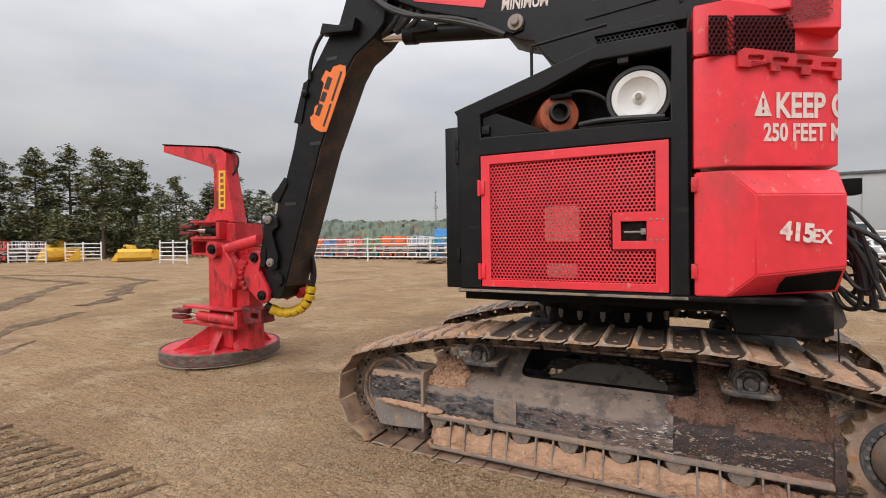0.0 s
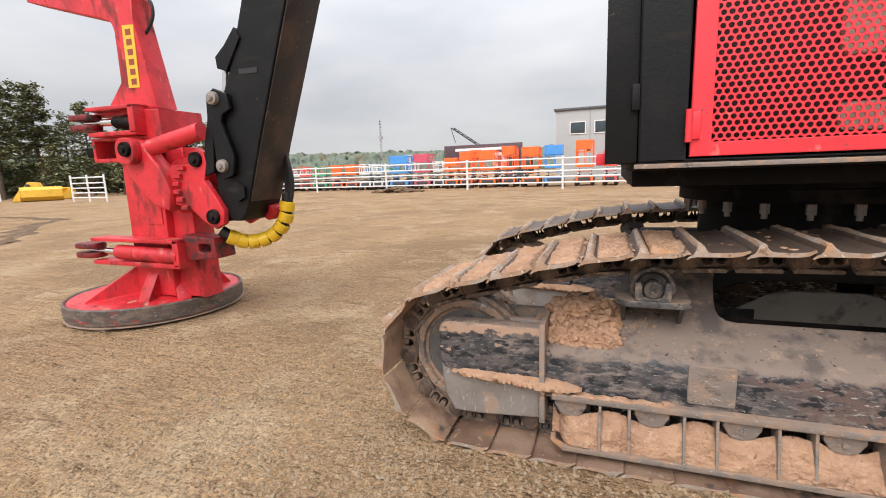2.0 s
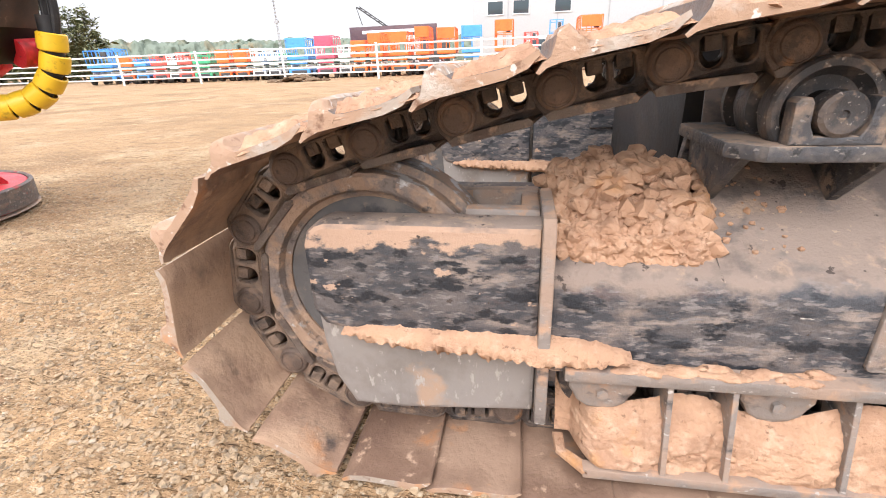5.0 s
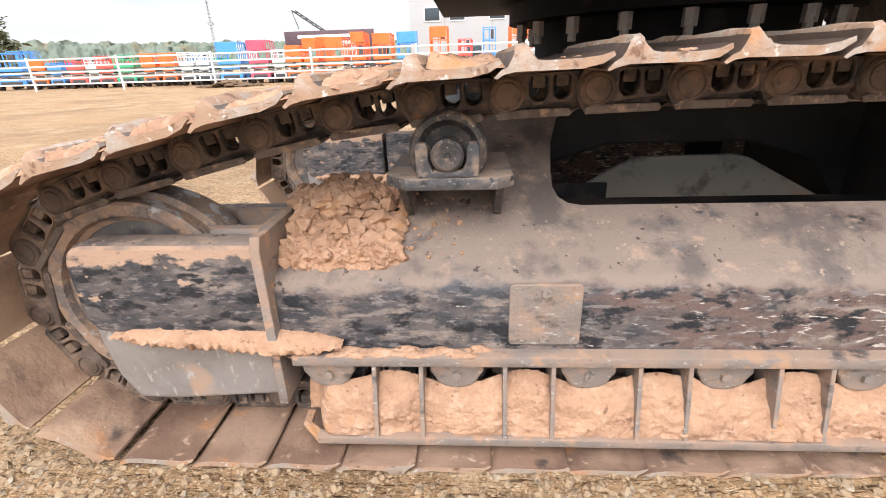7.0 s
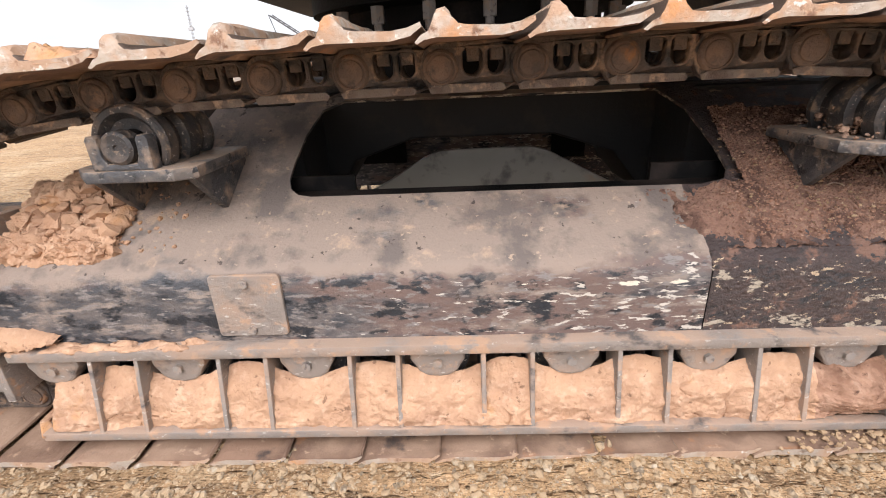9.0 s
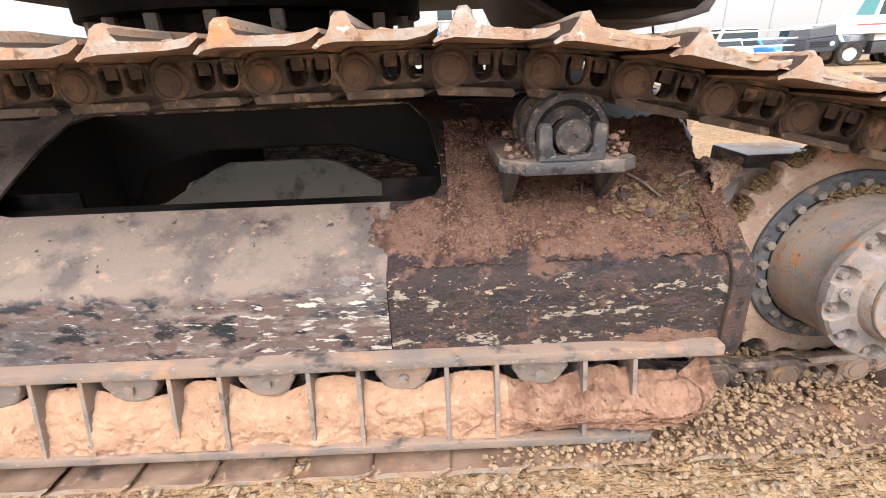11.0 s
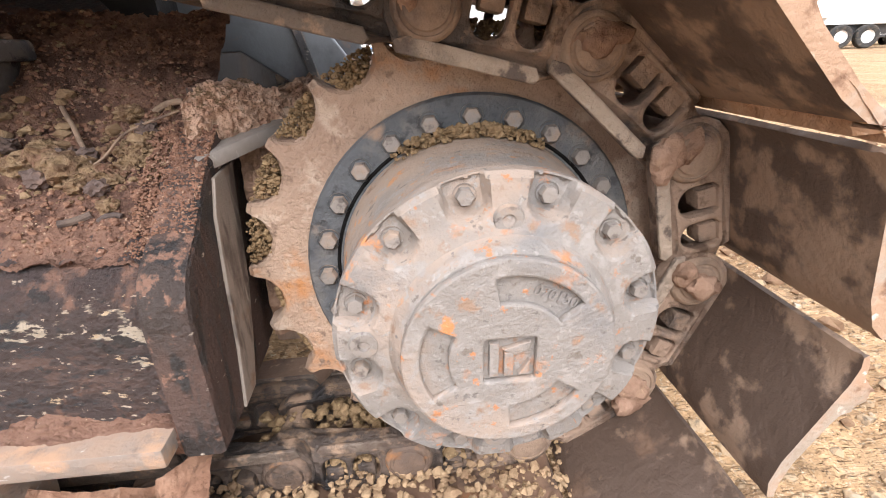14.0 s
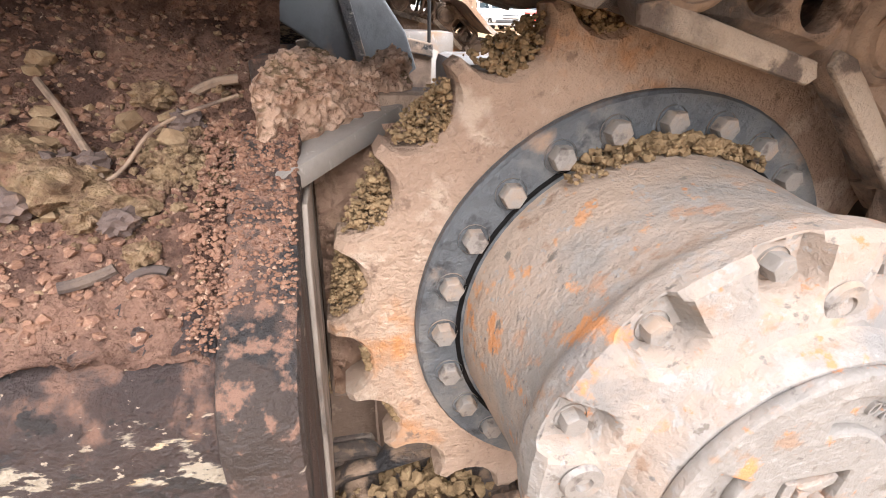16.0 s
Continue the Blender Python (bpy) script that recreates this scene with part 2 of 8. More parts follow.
sprocket_m = material("rusty_sprocket_iron", (0.50, 0.36, 0.27), 0.8, 0.05, [((0.40, 0.28, 0.21), 4, 0.46, 0.62, 0, 0.8), ((0.58, 0.27, 0.11), 7, 0.58, 0.70, 0, 0.8), ((0.56, 0.44, 0.35), 20, 0.54, 0.64, 0, 0.85), ((0.29, 0.20, 0.15), 48, 0.60, 0.68, 0, 0.75)], (110, 0.9), (26, 0.5), spec=0.25)
ring_m = material("blue_black_ring_steel", (0.095, 0.103, 0.112), 0.5, 0.2, [((0.17, 0.165, 0.16), 14, 0.48, 0.60, 0, 0.65), ((0.055, 0.058, 0.063), 30, 0.56, 0.64, 0, 0.45), ((0.33, 0.235, 0.175), 11, 0.60, 0.70, 0.0, 0.9)], (110, 0.5), (30, 0.25))
hub_m = material("clay_stained_grey_casting", (0.240, 0.219, 0.201), 0.72, 0.05, [((0.20, 0.19, 0.185), 9, 0.50, 0.64, 0, 0.6), ((0.33, 0.265, 0.22), (6, 7, 6), 0.51, 0.64, 0.10, 0.9), ((0.42, 0.20, 0.10), (15, 24, 15), 0.585, 0.68, 0, 0.85), ((0.42, 0.19, 0.09), 45, 0.635, 0.69, 0, 0.85), ((0.29, 0.265, 0.245), 32, 0.55, 0.64, 0, 0.7), ((0.15, 0.135, 0.125), 70, 0.63, 0.70, 0, 0.7), ((0.37, 0.285, 0.225), (9, 14, 9), 0.52, 0.76, 0, 0.9, "y", 3.0, 0.03), ((0.50, 0.225, 0.095), 17, 0.635, 0.69, 0, 0.85, "x", -0.8, 2.47), ((0.48, 0.25, 0.13), 27, 0.655, 0.70, 0, 0.85, "y", 0.6, 0.03), ((0.17, 0.145, 0.125), (40, 60, 40), 0.64, 0.68, 0, 0.8), ((0.30, 0.28, 0.26), 90, 0.60, 0.66, 0, 0.7), ((0.27, 0.185, 0.135), (30, 40, 30), 0.60, 0.67, 0, 0.9)], (150, 0.42), (45, 0.26))
bolt_m = material("dusty_bolt_steel", (0.27, 0.245, 0.225), 0.55, 0.3, [((0.36, 0.275, 0.215), 30, 0.5, 0.65, 0.05, 0.9), ((0.14, 0.12, 0.11), 60, 0.56, 0.66, 0, 0.6)], (120, 0.35))
chrome = material("chromed_rod", (0.75, 0.75, 0.76), 0.12, 1.0, (), (20, 0.02))
rubber = material("black_rubber", (0.014, 0.014, 0.015), 0.5, 0, [((0.06, 0.05, 0.042), 12, 0.55, 0.75, 0.05, 0.8)], (60, 0.1))
yellow = material("yellow_plastic_wrap", (0.75, 0.47, 0.02), 0.4, 0, [((0.30, 0.18, 0.02), 20, 0.58, 0.75, 0, 0.6)], (40, 0.05))
orange_d = material("orange_decal", (0.86, 0.20, 0.035), 0.4, 0, (), (30, 0.02))
yellow_d = material("yellow_label", (0.82, 0.50, 0.04), 0.4, 0, (), (30, 0.02))
white_d = material("white_vinyl", (0.74, 0.66, 0.61), 0.5, 0, [((0.74, 0.30, 0.28), 22, 0.54, 0.70, 0, 0.6)], (30, 0.02))
black_d = material("black_print", (0.02, 0.02, 0.02), 0.5, 0, (), (30, 0.0))
white_paint = material("white_paint", (0.78, 0.78, 0.77), 0.5, 0, [((0.5, 0.47, 0.42), 3, 0.6, 0.8, 0, 0.7)], (30, 0.05))
grey_metal = material("grey_siding", (0.40, 0.41, 0.41), 0.5, 0, [((0.42, 0.42, 0.41), 0.4, 0.45, 0.7, 0, 0.6)], (5, 0.05))
tyre_m = material("tyre_rubber", (0.03, 0.029, 0.028), 0.8, 0, [((0.15, 0.12, 0.09), 6, 0.5, 0.75, 0, 0.9)], (30, 0.2))
bark = material("pine_bark", (0.10, 0.075, 0.06), 0.9, 0, [((0.18, 0.13, 0.1), 6, 0.5, 0.7, 0, 0.9)], (12, 0.6))
needles = material("pine_needles", (0.155, 0.178, 0.096), 0.8, 0, [((0.25, 0.24, 0.12), 0.7, 0.4, 0.65, 0, 0.8), ((0.10, 0.13, 0.07), 2.2, 0.5, 0.7, 0, 0.8)], (8, 0.2), spec=0.2)
# greens greyed so that the haze of distance sits in the colour
far_leaf = material("far_woods", (0.165, 0.195, 0.155), 0.95, 0, [((0.25, 0.20, 0.125), 0.05, 0.56, 0.66, 0, 0.95), ((0.135, 0.165, 0.13), 0.16, 0.46, 0.66, 0, 0.95)], (2, 0.1), spec=0.05)


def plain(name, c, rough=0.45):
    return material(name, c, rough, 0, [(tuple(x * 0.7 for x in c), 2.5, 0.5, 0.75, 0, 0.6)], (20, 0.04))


def glass(name, tint=(0.05, 0.07, 0.08)):
    m = bpy.data.materials.new(name)
    m.use_nodes = True
    b = m.node_tree.nodes["Principled BSDF"]
    b.inputs["Base Color"].default_value = (*tint, 1)
    b.inputs["Roughness"].default_value = 0.08
    return m


pane_m = glass("dark_window_glass")

# ---- building helpers ----
WORLD = {}
STANDS = Matrix()        # how the arm and its head stand, set while they are built


def thing(name, at=(0, 0, 0), label="", category="", group="", kind=""):
    ob = new(name)
    ob.matrix_basis = Matrix.Translation(at)
    WORLD[ob] = ob.matrix_basis.copy()
    return tagged(ob, label, category, group, kind)


def as_mesh(name, geo, mat, angle=35):
    if isinstance(geo, bmesh.types.BMesh):
        me = bpy.data.meshes.new(name)
        bmesh.ops.recalc_face_normals(geo, faces=geo.faces)
        geo.to_mesh(me)
        geo.free()
    else:
        me = geo
        me.name = name
    if mat and not me.materials:
        me.materials.append(mat)
    if angle:
        me.polygons.foreach_set("use_smooth", [True] * len(me.polygons))
        me.set_sharp_from_angle(angle=radians(angle))
    return me


def part(name, geo, mat, parent=None, label="", m=None, kind="", angle=35):
    """One mesh object, under a thing or a part, at the world pose m."""
    me = geo if isinstance(geo, bpy.types.Mesh) and geo.users else as_mesh(name, geo, mat, angle)
    ob = new(name, me)
    m = STANDS @ (m or Matrix())
    ob.parent = parent
    if parent:
        ob.matrix_parent_inverse = WORLD[parent].inverted()
    ob.matrix_basis = m
    WORLD[ob] = m.copy()
    return tagged(ob, label, kind=kind)


def solo(name, geo, mat, label, category, group="", kind="", m=None, angle=35):
    return tagged(part(name, geo, mat, None, label, m, kind, angle), category=category, group=group)


def box(bm, x0, x1, y0, y1, z0, z1, bevel=0.0, m=None):
    r = bmesh.ops.create_cube(bm, size=1)["verts"]
    t = Matrix.LocRotScale(((x0 + x1) / 2, (y0 + y1) / 2, (z0 + z1) / 2), None, (abs(x1 - x0), abs(y1 - y0), abs(z1 - z0)))
    bmesh.ops.transform(bm, matrix=t, verts=r)
    if bevel:
        ed = list({e for v in r for e in v.link_edges})
        out = bmesh.ops.bevel(bm, geom=ed, offset=bevel, segments=2, affect="EDGES", profile=0.6)
        r = list({v for f in out["faces"] for v in f.verts} | {v for v in r if v.is_valid})
    if m:
        bmesh.ops.transform(bm, matrix=m, verts=[v for v in r if v.is_valid])
    return bm


def boxes(*rows, bevel=0.0):
    bm = bmesh.new()
    for row in rows:
        box(bm, *row, bevel=bevel)
    return bm


def rod(bm, a, b, r, r2=None, seg=20, caps=True):
    a, b = Vector(a), Vector(b)
    m = Matrix.Translation((a + b) / 2) @ (b - a).to_track_quat("Z", "Y").to_matrix().to_4x4()
    bmesh.ops.create_cone(bm, cap_ends=caps, segments=seg, radius1=r, radius2=r if r2 is None else r2, depth=(b - a).length, matrix=m)
    return bm


def lathe(bm, profile, seg=48, m=None):
    """Turn (radius, height) pairs about local z."""
    rings = []
    for r, h in profile:
        rings.append([bm.verts.new((r * math.cos(2 * math.pi * k / seg), r * math.sin(2 * math.pi * k / seg), h)) for k in range(seg)] if r > 1e-5 else [bm.verts.new((0, 0, h))])
    for a, b in zip(rings, rings[1:]):
        for k in range(seg):
            q = [a[k % len(a)], a[(k + 1) % len(a)], b[(k + 1) % len(b)], b[k % len(b)]]
            q = [v for i, v in enumerate(q) if v not in q[:i]]
            if len(q) > 2:
                bm.faces.new(q)
    if m:
        bmesh.ops.transform(bm, matrix=m, verts=[v for ring in rings for v in ring])
    return bm


# planes: local (u, v, w) -> world
SIDE = Matrix(((1, 0, 0, 0), (0, 0, 1, 0), (0, 1, 0, 0), (0, 0, 0, 1)))  # u=x, v=z, w=y
END = Matrix(((0, 0, 1, 0), (1, 0, 0, 0), (0, 1, 0, 0), (0, 0, 0, 1)))   # u=y, v=z, w=x
FLAT = Matrix()


def plate(outline, w0, w1, plane=SIDE, holes=(), bevel=0.003, m=None):
    """A plate cut to an outline with holes, between w0 and w1, with bevelled rims."""
    c = bpy.data.curves.new("cut", "CURVE")
    c.dimensions, c.fill_mode = "2D", "BOTH"
    c.extrude, c.bevel_depth, c.offset, c.bevel_resolution = max(1e-4, abs(w1 - w0) / 2 - bevel), bevel, -bevel, 1
    for loop in (outline, *holes):
        s = c.splines.new("POLY")
        s.points.add(len(loop) - 1)
        s.use_cyclic_u = True
        for p, q in zip(s.points, loop):
            p.co = (*q, 0, 1)
    ob = bpy.data.objects.new("cut", c)
    me = bpy.data.meshes.new_from_object(ob)
    bpy.data.objects.remove(ob)
    bpy.data.curves.remove(c)
    t = plane @ Matrix.Translation((0, 0, (w0 + w1) / 2))
    me.transform((m or Matrix()) @ t)
    me.materials.clear()
    return me


def joined(*geos):
    bm = bmesh.new()
    for g in geos:
        if isinstance(g, bmesh.types.BMesh):
            tmp = bpy.data.meshes.new("tmp")
            g.to_mesh(tmp)
            g.free()
            g = tmp
        bm.from_mesh(g)
        bpy.data.meshes.remove(g)
    return bm


def tube(points, r, seg=3, closed=False):
    """A round hose along points."""
    c = bpy.data.curves.new("hose", "CURVE")
    c.dimensions, c.bevel_depth, c.bevel_resolution, c.resolution_u, c.use_fill_caps = "3D", r, seg, 6, True
    s = c.splines.new("NURBS" if len(points) > 2 else "POLY")
    s.points.add(len(points) - 1)
    for p, q in zip(s.points, points):
        p.co = (*q, 1)
    if len(points) > 2:
        s.use_endpoint_u, s.order_u = True, min(4, len(points))
    ob = bpy.data.objects.new("hose", c)
    me = bpy.data.meshes.new_from_object(ob)
    bpy.data.objects.remove(ob)
    bpy.data.curves.remove(c)
    me.materials.clear()
    return me


def lettering(text, size, mat, parent, m, name="lettering", squeeze=1.0, depth=0.0015, bold=0.0, end=None):
    c = bpy.data.curves.new("words", "FONT")
    c.body, c.size, c.extrude, c.offset = text, size, depth, bold
    ob = bpy.data.objects.new("words", c)
    me = bpy.data.meshes.new_from_object(ob)
    bpy.data.objects.remove(ob)
    bpy.data.curves.remove(c)
    me.transform(Matrix.Diagonal((squeeze, 1, 1, 1)))
    me.materials.clear()
    if end:
        bm = bmesh.new()
        bm.from_mesh(me)
        bmesh.ops.bisect_plane(bm, geom=bm.verts[:] + bm.edges[:] + bm.faces[:], plane_co=(end, 0, 0), plane_no=(1, 0, 0), clear_outer=True)
        bm.to_mesh(me)
        bm.free()
    return part(name, as_mesh(name, me, mat, 0), mat, parent, m=m)


def circle(cx, cy, r, n=24, a0=0.0, a1=360.0):
    k = n if a1 - a0 >= 360 else n - 1
    return [(cx + r * math.cos(radians(a0 + (a1 - a0) * i / k)), cy + r * math.sin(radians(a0 + (a1 - a0) * i / k))) for i in range(n)]


def rounded(x0, x1, y0, y1, r, n=5):
    out = []
    for cx, cy, a in ((x1 - r, y1 - r, 0), (x0 + r, y1 - r, 90), (x0 + r, y0 + r, 180), (x1 - r, y0 + r, 270)):
        out += [(cx + r * math.cos(radians(a + 90 * i / n)), cy + r * math.sin(radians(a + 90 * i / n))) for i in range(n + 1)]
    return out


def lump_shapes(count=18, points=20):
    """Angular lumps: hulls of random points round a ball."""
    rnd, out = random.Random(77), []
    for _ in range(count):
        bm = bmesh.new()
        for _ in range(points):
            d = Vector((rnd.gauss(0, 1), rnd.gauss(0, 1), rnd.gauss(0, 1))).normalized()
            bm.verts.new(d * rnd.uniform(0.72, 1.1))
        r = bmesh.ops.convex_hull(bm, input=bm.verts)
        bmesh.ops.delete(bm, geom=[g for g in r["geom_interior"] if isinstance(g, bmesh.types.BMVert)], context="VERTS")
        bm.verts.index_update()
        out.append(([v.co.copy() for v in bm.verts], [[v.index for v in f.verts] for f in bm.faces]))
        bm.free()
    return out


LUMPS = lump_shapes()


def clods(rows, flat=0.8, seed=0):
    """Angular lumps of soil or stone, each (x, y, z, radius), in one mesh."""
    rnd = random.Random(seed)
    verts, faces = [], []
    for x, y, z, r in rows:
        vs, fs = LUMPS[rnd.randrange(len(LUMPS))]
        turn = Euler((rnd.random() * 6, rnd.random() * 6, rnd.random() * 6)).to_matrix()
        sx, sy, k = r * rnd.uniform(0.8, 1.3), r * rnd.uniform(0.8, 1.3), len(verts)
        for v in vs:
            q = turn @ v
            verts.append((q.x * sx + x, q.y * sy + y, q.z * r * flat + z))
        faces += [[k + i for i in f] for f in fs]
    me = bpy.data.meshes.new("lumps")
    me.from_pydata(verts, [], faces)
    return me


def perforated(u0, u1, v0, v1, pitch, hole, skip=None):
    """A thin sheet with staggered round holes, in the plane (u, v): a mesh of cells with true openings."""
    verts, faces, h = [], [], pitch * 0.866
    rows_, cols = int((v1 - v0) / h), int((u1 - u0) / pitch)
    for j in range(rows_):
        for i in range(cols):
            cx, cy = u0 + (i + 0.5 + (0.5 if j % 2 else 0) - 0.25) * pitch, v0 + (j + 0.5) * h
            if skip and skip(cx, cy):
                continue
            k0 = len(verts)
            for k in range(12):
                a = radians(30 * k + 30)
                ro = pitch / math.sqrt(3) * (1.0 if k % 2 == 0 else 0.866)
                verts.append((cx + ro * math.cos(a), cy + ro * math.sin(a), 0))
                verts.append((cx + hole * math.cos(a), cy + hole * math.sin(a), 0))
                verts.append((cx + hole * math.cos(a), cy + hole * math.sin(a), 0.006))
            for k in range(12):
                a, b = k0 + 3 * k, k0 + 3 * ((k + 1) % 12)
                faces.append((a, b, b + 1, a + 1))
                faces.append((a + 1, b + 1, b + 2, a + 2))
    me = bpy.data.meshes.new("perforated")
    me.from_pydata(verts, [], faces)
    return me


def at_angle(cx, cz, r, deg):
    return cx + r * math.cos(radians(deg)), cz + r * math.sin(radians(deg))

# ---- ground ----
def spread(lo, hi, step, far):
    xs = [lo + step * i for i in range(int((hi - lo) / step) + 1)]
    d = step
    while xs[-1] < far:
        d *= 1.22
        xs.append(xs[-1] + d)
    d = step
    while xs[0] > -far:
        d *= 1.22
        xs.insert(0, xs[0] - d)
    return xs


def ground_height(x, y):
    near = max(0.0, 1 - (abs(x) + abs(y)) / 40)
    z = 0.02 * noise.noise((x * 0.35, y * 0.35, 3.0)) * near
    z += (0.012 * noise.noise((x * 3.1, y * 3.1, 0.0)) + 0.022 * abs(noise.noise((x * 6, y * 8, 5.0))) + 0.008 * noise.noise((x * 21, y * 23, 9.0))) * max(0.0, near - 0.5) * 2
    # loose soil thrown up behind the track
    k = math.exp(-((x - 4.6) / 1.5) ** 2 - ((y - 1.1) / 1.4) ** 2)
    z += k * (0.02 + 0.07 * abs(noise.noise((x * 4, y * 4, 2.0))) + 0.03 * noise.noise((x * 11, y * 11, 1.0)))
    # ribs pressed in by a track that has passed
    if -5.0 < x < -1.5 and -2.2 < y < -1.2:
        q = (x - 0.32 * (y + 1.5) + 0.02 * noise.noise((x * 5, y * 5, 0))) / 0.21
        edge = min(1, max(0, (-1.24 - y) / 0.07)) * min(1, max(0, (y + 2.2) / 0.1)) * min(1, max(0, (-1.65 - x) / 0.5))
        z += edge * (0.020 - 0.060 * max(0.0, 1 - abs((q % 1.0) - 0.5) / 0.22))
    return z - 0.005


gx, gy = spread(-5.2, 6.2, 0.032, 2500), spread(-2.4, 2.8, 0.03, 2500)
gv = [(x, y, ground_height(x, y)) for y in gy for x in gx]
nx = len(gx)
gf = [(j * nx + i, j * nx + i + 1, (j + 1) * nx + i + 1, (j + 1) * nx + i) for j in range(len(gy) - 1) for i in range(nx - 1)]
gm = bpy.data.meshes.new("ground")
gm.from_pydata(gv, [], gf)


def ground_material():
    m = material("packed_gravel_dirt", (0.385, 0.248, 0.135), 0.92, 0, [
        ((0.265, 0.166, 0.090), 0.45, 0.46, 0.62, 0, 0.9),
        ((0.46, 0.33, 0.20), 1.3, 0.52, 0.66, 0, 0.95),
        ((0.22, 0.138, 0.078), (2.2, 7, 3), 0.58, 0.66, 0, 0.9),
        ((0.235, 0.150, 0.086), (9, 16, 9), 0.58, 0.64, 0, 0.9),
        ((0.47, 0.345, 0.22), (22, 30, 22), 0.58, 0.66, 0, 0.9),
        ((0.45, 0.355, 0.245), 75, 0.59, 0.67, 0, 0.9),
        ((0.15, 0.098, 0.058), 55, 0.60, 0.68, 0, 0.9), ((0.17, 0.108, 0.062), 130, 0.58, 0.64, 0, 0.9), ((0.49, 0.39, 0.27), 150, 0.61, 0.66, 0, 0.9)], (60, 1.0), (9, 1.0), spec=0.15)
    n, l = m.node_tree.nodes, m.node_tree.links
    geo = next(x for x in n if x.type == "NEW_GEOMETRY")
    v = n.new("ShaderNodeTexVoronoi")
    v.inputs["Scale"].default_value = 42
    l.new(geo.outputs["Position"], v.inputs["Vector"])
    hs = n.new("ShaderNodeMixRGB")
    hs.blend_type = "OVERLAY"
    hs.inputs["Fac"].default_value = 0.25
    bw = n.new("ShaderNodeRGBToBW")
    l.new(v.outputs["Color"], bw.inputs[0])
    b = n["Principled BSDF"]
    src = b.inputs["Base Color"].links[0].from_socket
    l.new(src, hs.inputs["Color1"])
    l.new(bw.outputs[0], hs.inputs["Color2"])
    l.new(hs.outputs["Color"], b.inputs["Base Color"])
    bp = n.new("ShaderNodeBump")
    bp.invert = True
    bp.inputs["Strength"].default_value, bp.inputs["Distance"].default_value = 0.8, 0.016
    l.new(v.outputs["Distance"], bp.inputs["Height"])
    last = b.inputs["Normal"].links[0].from_socket
    l.new(last, bp.inputs["Normal"])
    # shallow ripples left by tyres and blades
    mp = n.new("ShaderNodeMapping")
    mp.inputs["Scale"].default_value = (1.6, 6.5, 1)
    mp.inputs["Rotation"].default_value = (0, 0, 0.12)
    l.new(geo.outputs["Position"], mp.inputs["Vector"])
    rp = n.new("ShaderNodeTexNoise")
    rp.inputs["Scale"].default_value, rp.inputs["Detail"].default_value, rp.inputs["Roughness"].default_value = 1.4, 6, 0.62
    l.new(mp.outputs["Vector"], rp.inputs["Vector"])
    b3 = n.new("ShaderNodeBump")
    b3.inputs["Strength"].default_value, b3.inputs["Distance"].default_value = 1.0, 0.09
    l.new(rp.outputs["Fac"], b3.inputs["Height"])
    l.new(bp.outputs["Normal"], b3.inputs["Normal"])
    l.new(b3.outputs["Normal"], b.inputs["Normal"])
    return m


ground_m = ground_material()
solo("ground", gm, ground_m, "packed tan gravel and dirt yard with wheel ruts", "ground", kind="structure", angle=0)


# loose dark soil turned up where machines have swung round, rut shade included
rut_m = material("turned_damp_soil", (0.145, 0.095, 0.058), 0.9, 0, [((0.22, 0.15, 0.095), 1.6, 0.48, 0.62, 0, 0.9), ((0.09, 0.056, 0.034), 5, 0.5, 0.64, 0, 0.9)], (12, 0.9), (3, 0.8), spec=0.2)


def rut(points, width, seed):
    """A ragged strip of turned soil and its shade along a bent line on the ground."""
    verts, faces = [], []
    for (a, b) in zip(points, points[1:]):
        a, b = Vector((*a, 0)), Vector((*b, 0))
        d = (b - a).normalized()
        side = Vector((-d.y, d.x, 0))
        steps = max(2, int((b - a).length / 0.12))
        for i in range(steps + 1):
            c = a.lerp(b, i / steps)
            k = len(verts)
            for j in range(5):
                f = j / 4 - 0.5
                w = width * (0.55 + 0.8 * noise.noise((c.x * 1.1, c.y * 1.1, seed + (3 if f > 0 else 0))) + 0.35 * noise.noise((c.x * 5, c.y * 5, seed)))
                p = c + side * (max(0.012, w) * 2 * f)
                verts.append((p.x, p.y, max(0.008, ground_height(p.x, p.y) + 0.012) + (0.05 * max(0, noise.noise((p.x * 2.5, p.y * 2.5, seed))) if 0 < j < 4 else -0.004)))
            if i:
                faces += [(k - 5 + j, k - 4 + j, k + 1 + j, k + j) for j in range(4)]
    me = bpy.data.meshes.new("rut")
    me.from_pydata(verts, [], faces)
    solo("wheel_rut", me, rut_m, "rut of dark turned soil in the yard, its shade painted in", "rut", kind="structure", angle=60)


rut([(-9.6, 0.1), (-10.3, 0.8), (-10.95, 1.4), (-11.3, 2.0), (-12.1, 2.95)], 0.30, 1)
rut([(-12.6, 0.4), (-15.1, 2.5), (-17.1, 3.75), (-19.6, 5.4), (-21.4, 6.7), (-21.9, 7.85), (-24.8, 7.75), (-31.0, 8.15), (-44, 9.0)], 0.38, 2)
rut([(-13.5, 3.6), (-13.86, 4.5), (-15.7, 5.8), (-18.3, 7.5), (-20.1, 9.5), (-23.3, 10.15), (-28.5, 10.1), (-33, 8.8), (-45, 8.6)], 0.42, 3)
rut([(-7.4, -0.7), (-8.3, 0.1), (-8.8, 0.75)], 0.18, 4)
# dark strips laid in the ribs: damp soil and the grooves' shadow in one colour
for k in range(13):
    x = -4.55 + 0.21 * k
    rut([(x + 0.105 - 0.32 * 0.62, -2.12), (x + 0.105 - 0.32 * 0.1, -1.6), (x + 0.105 + 0.32 * 0.22, -1.28)], 0.026, 10 + k)

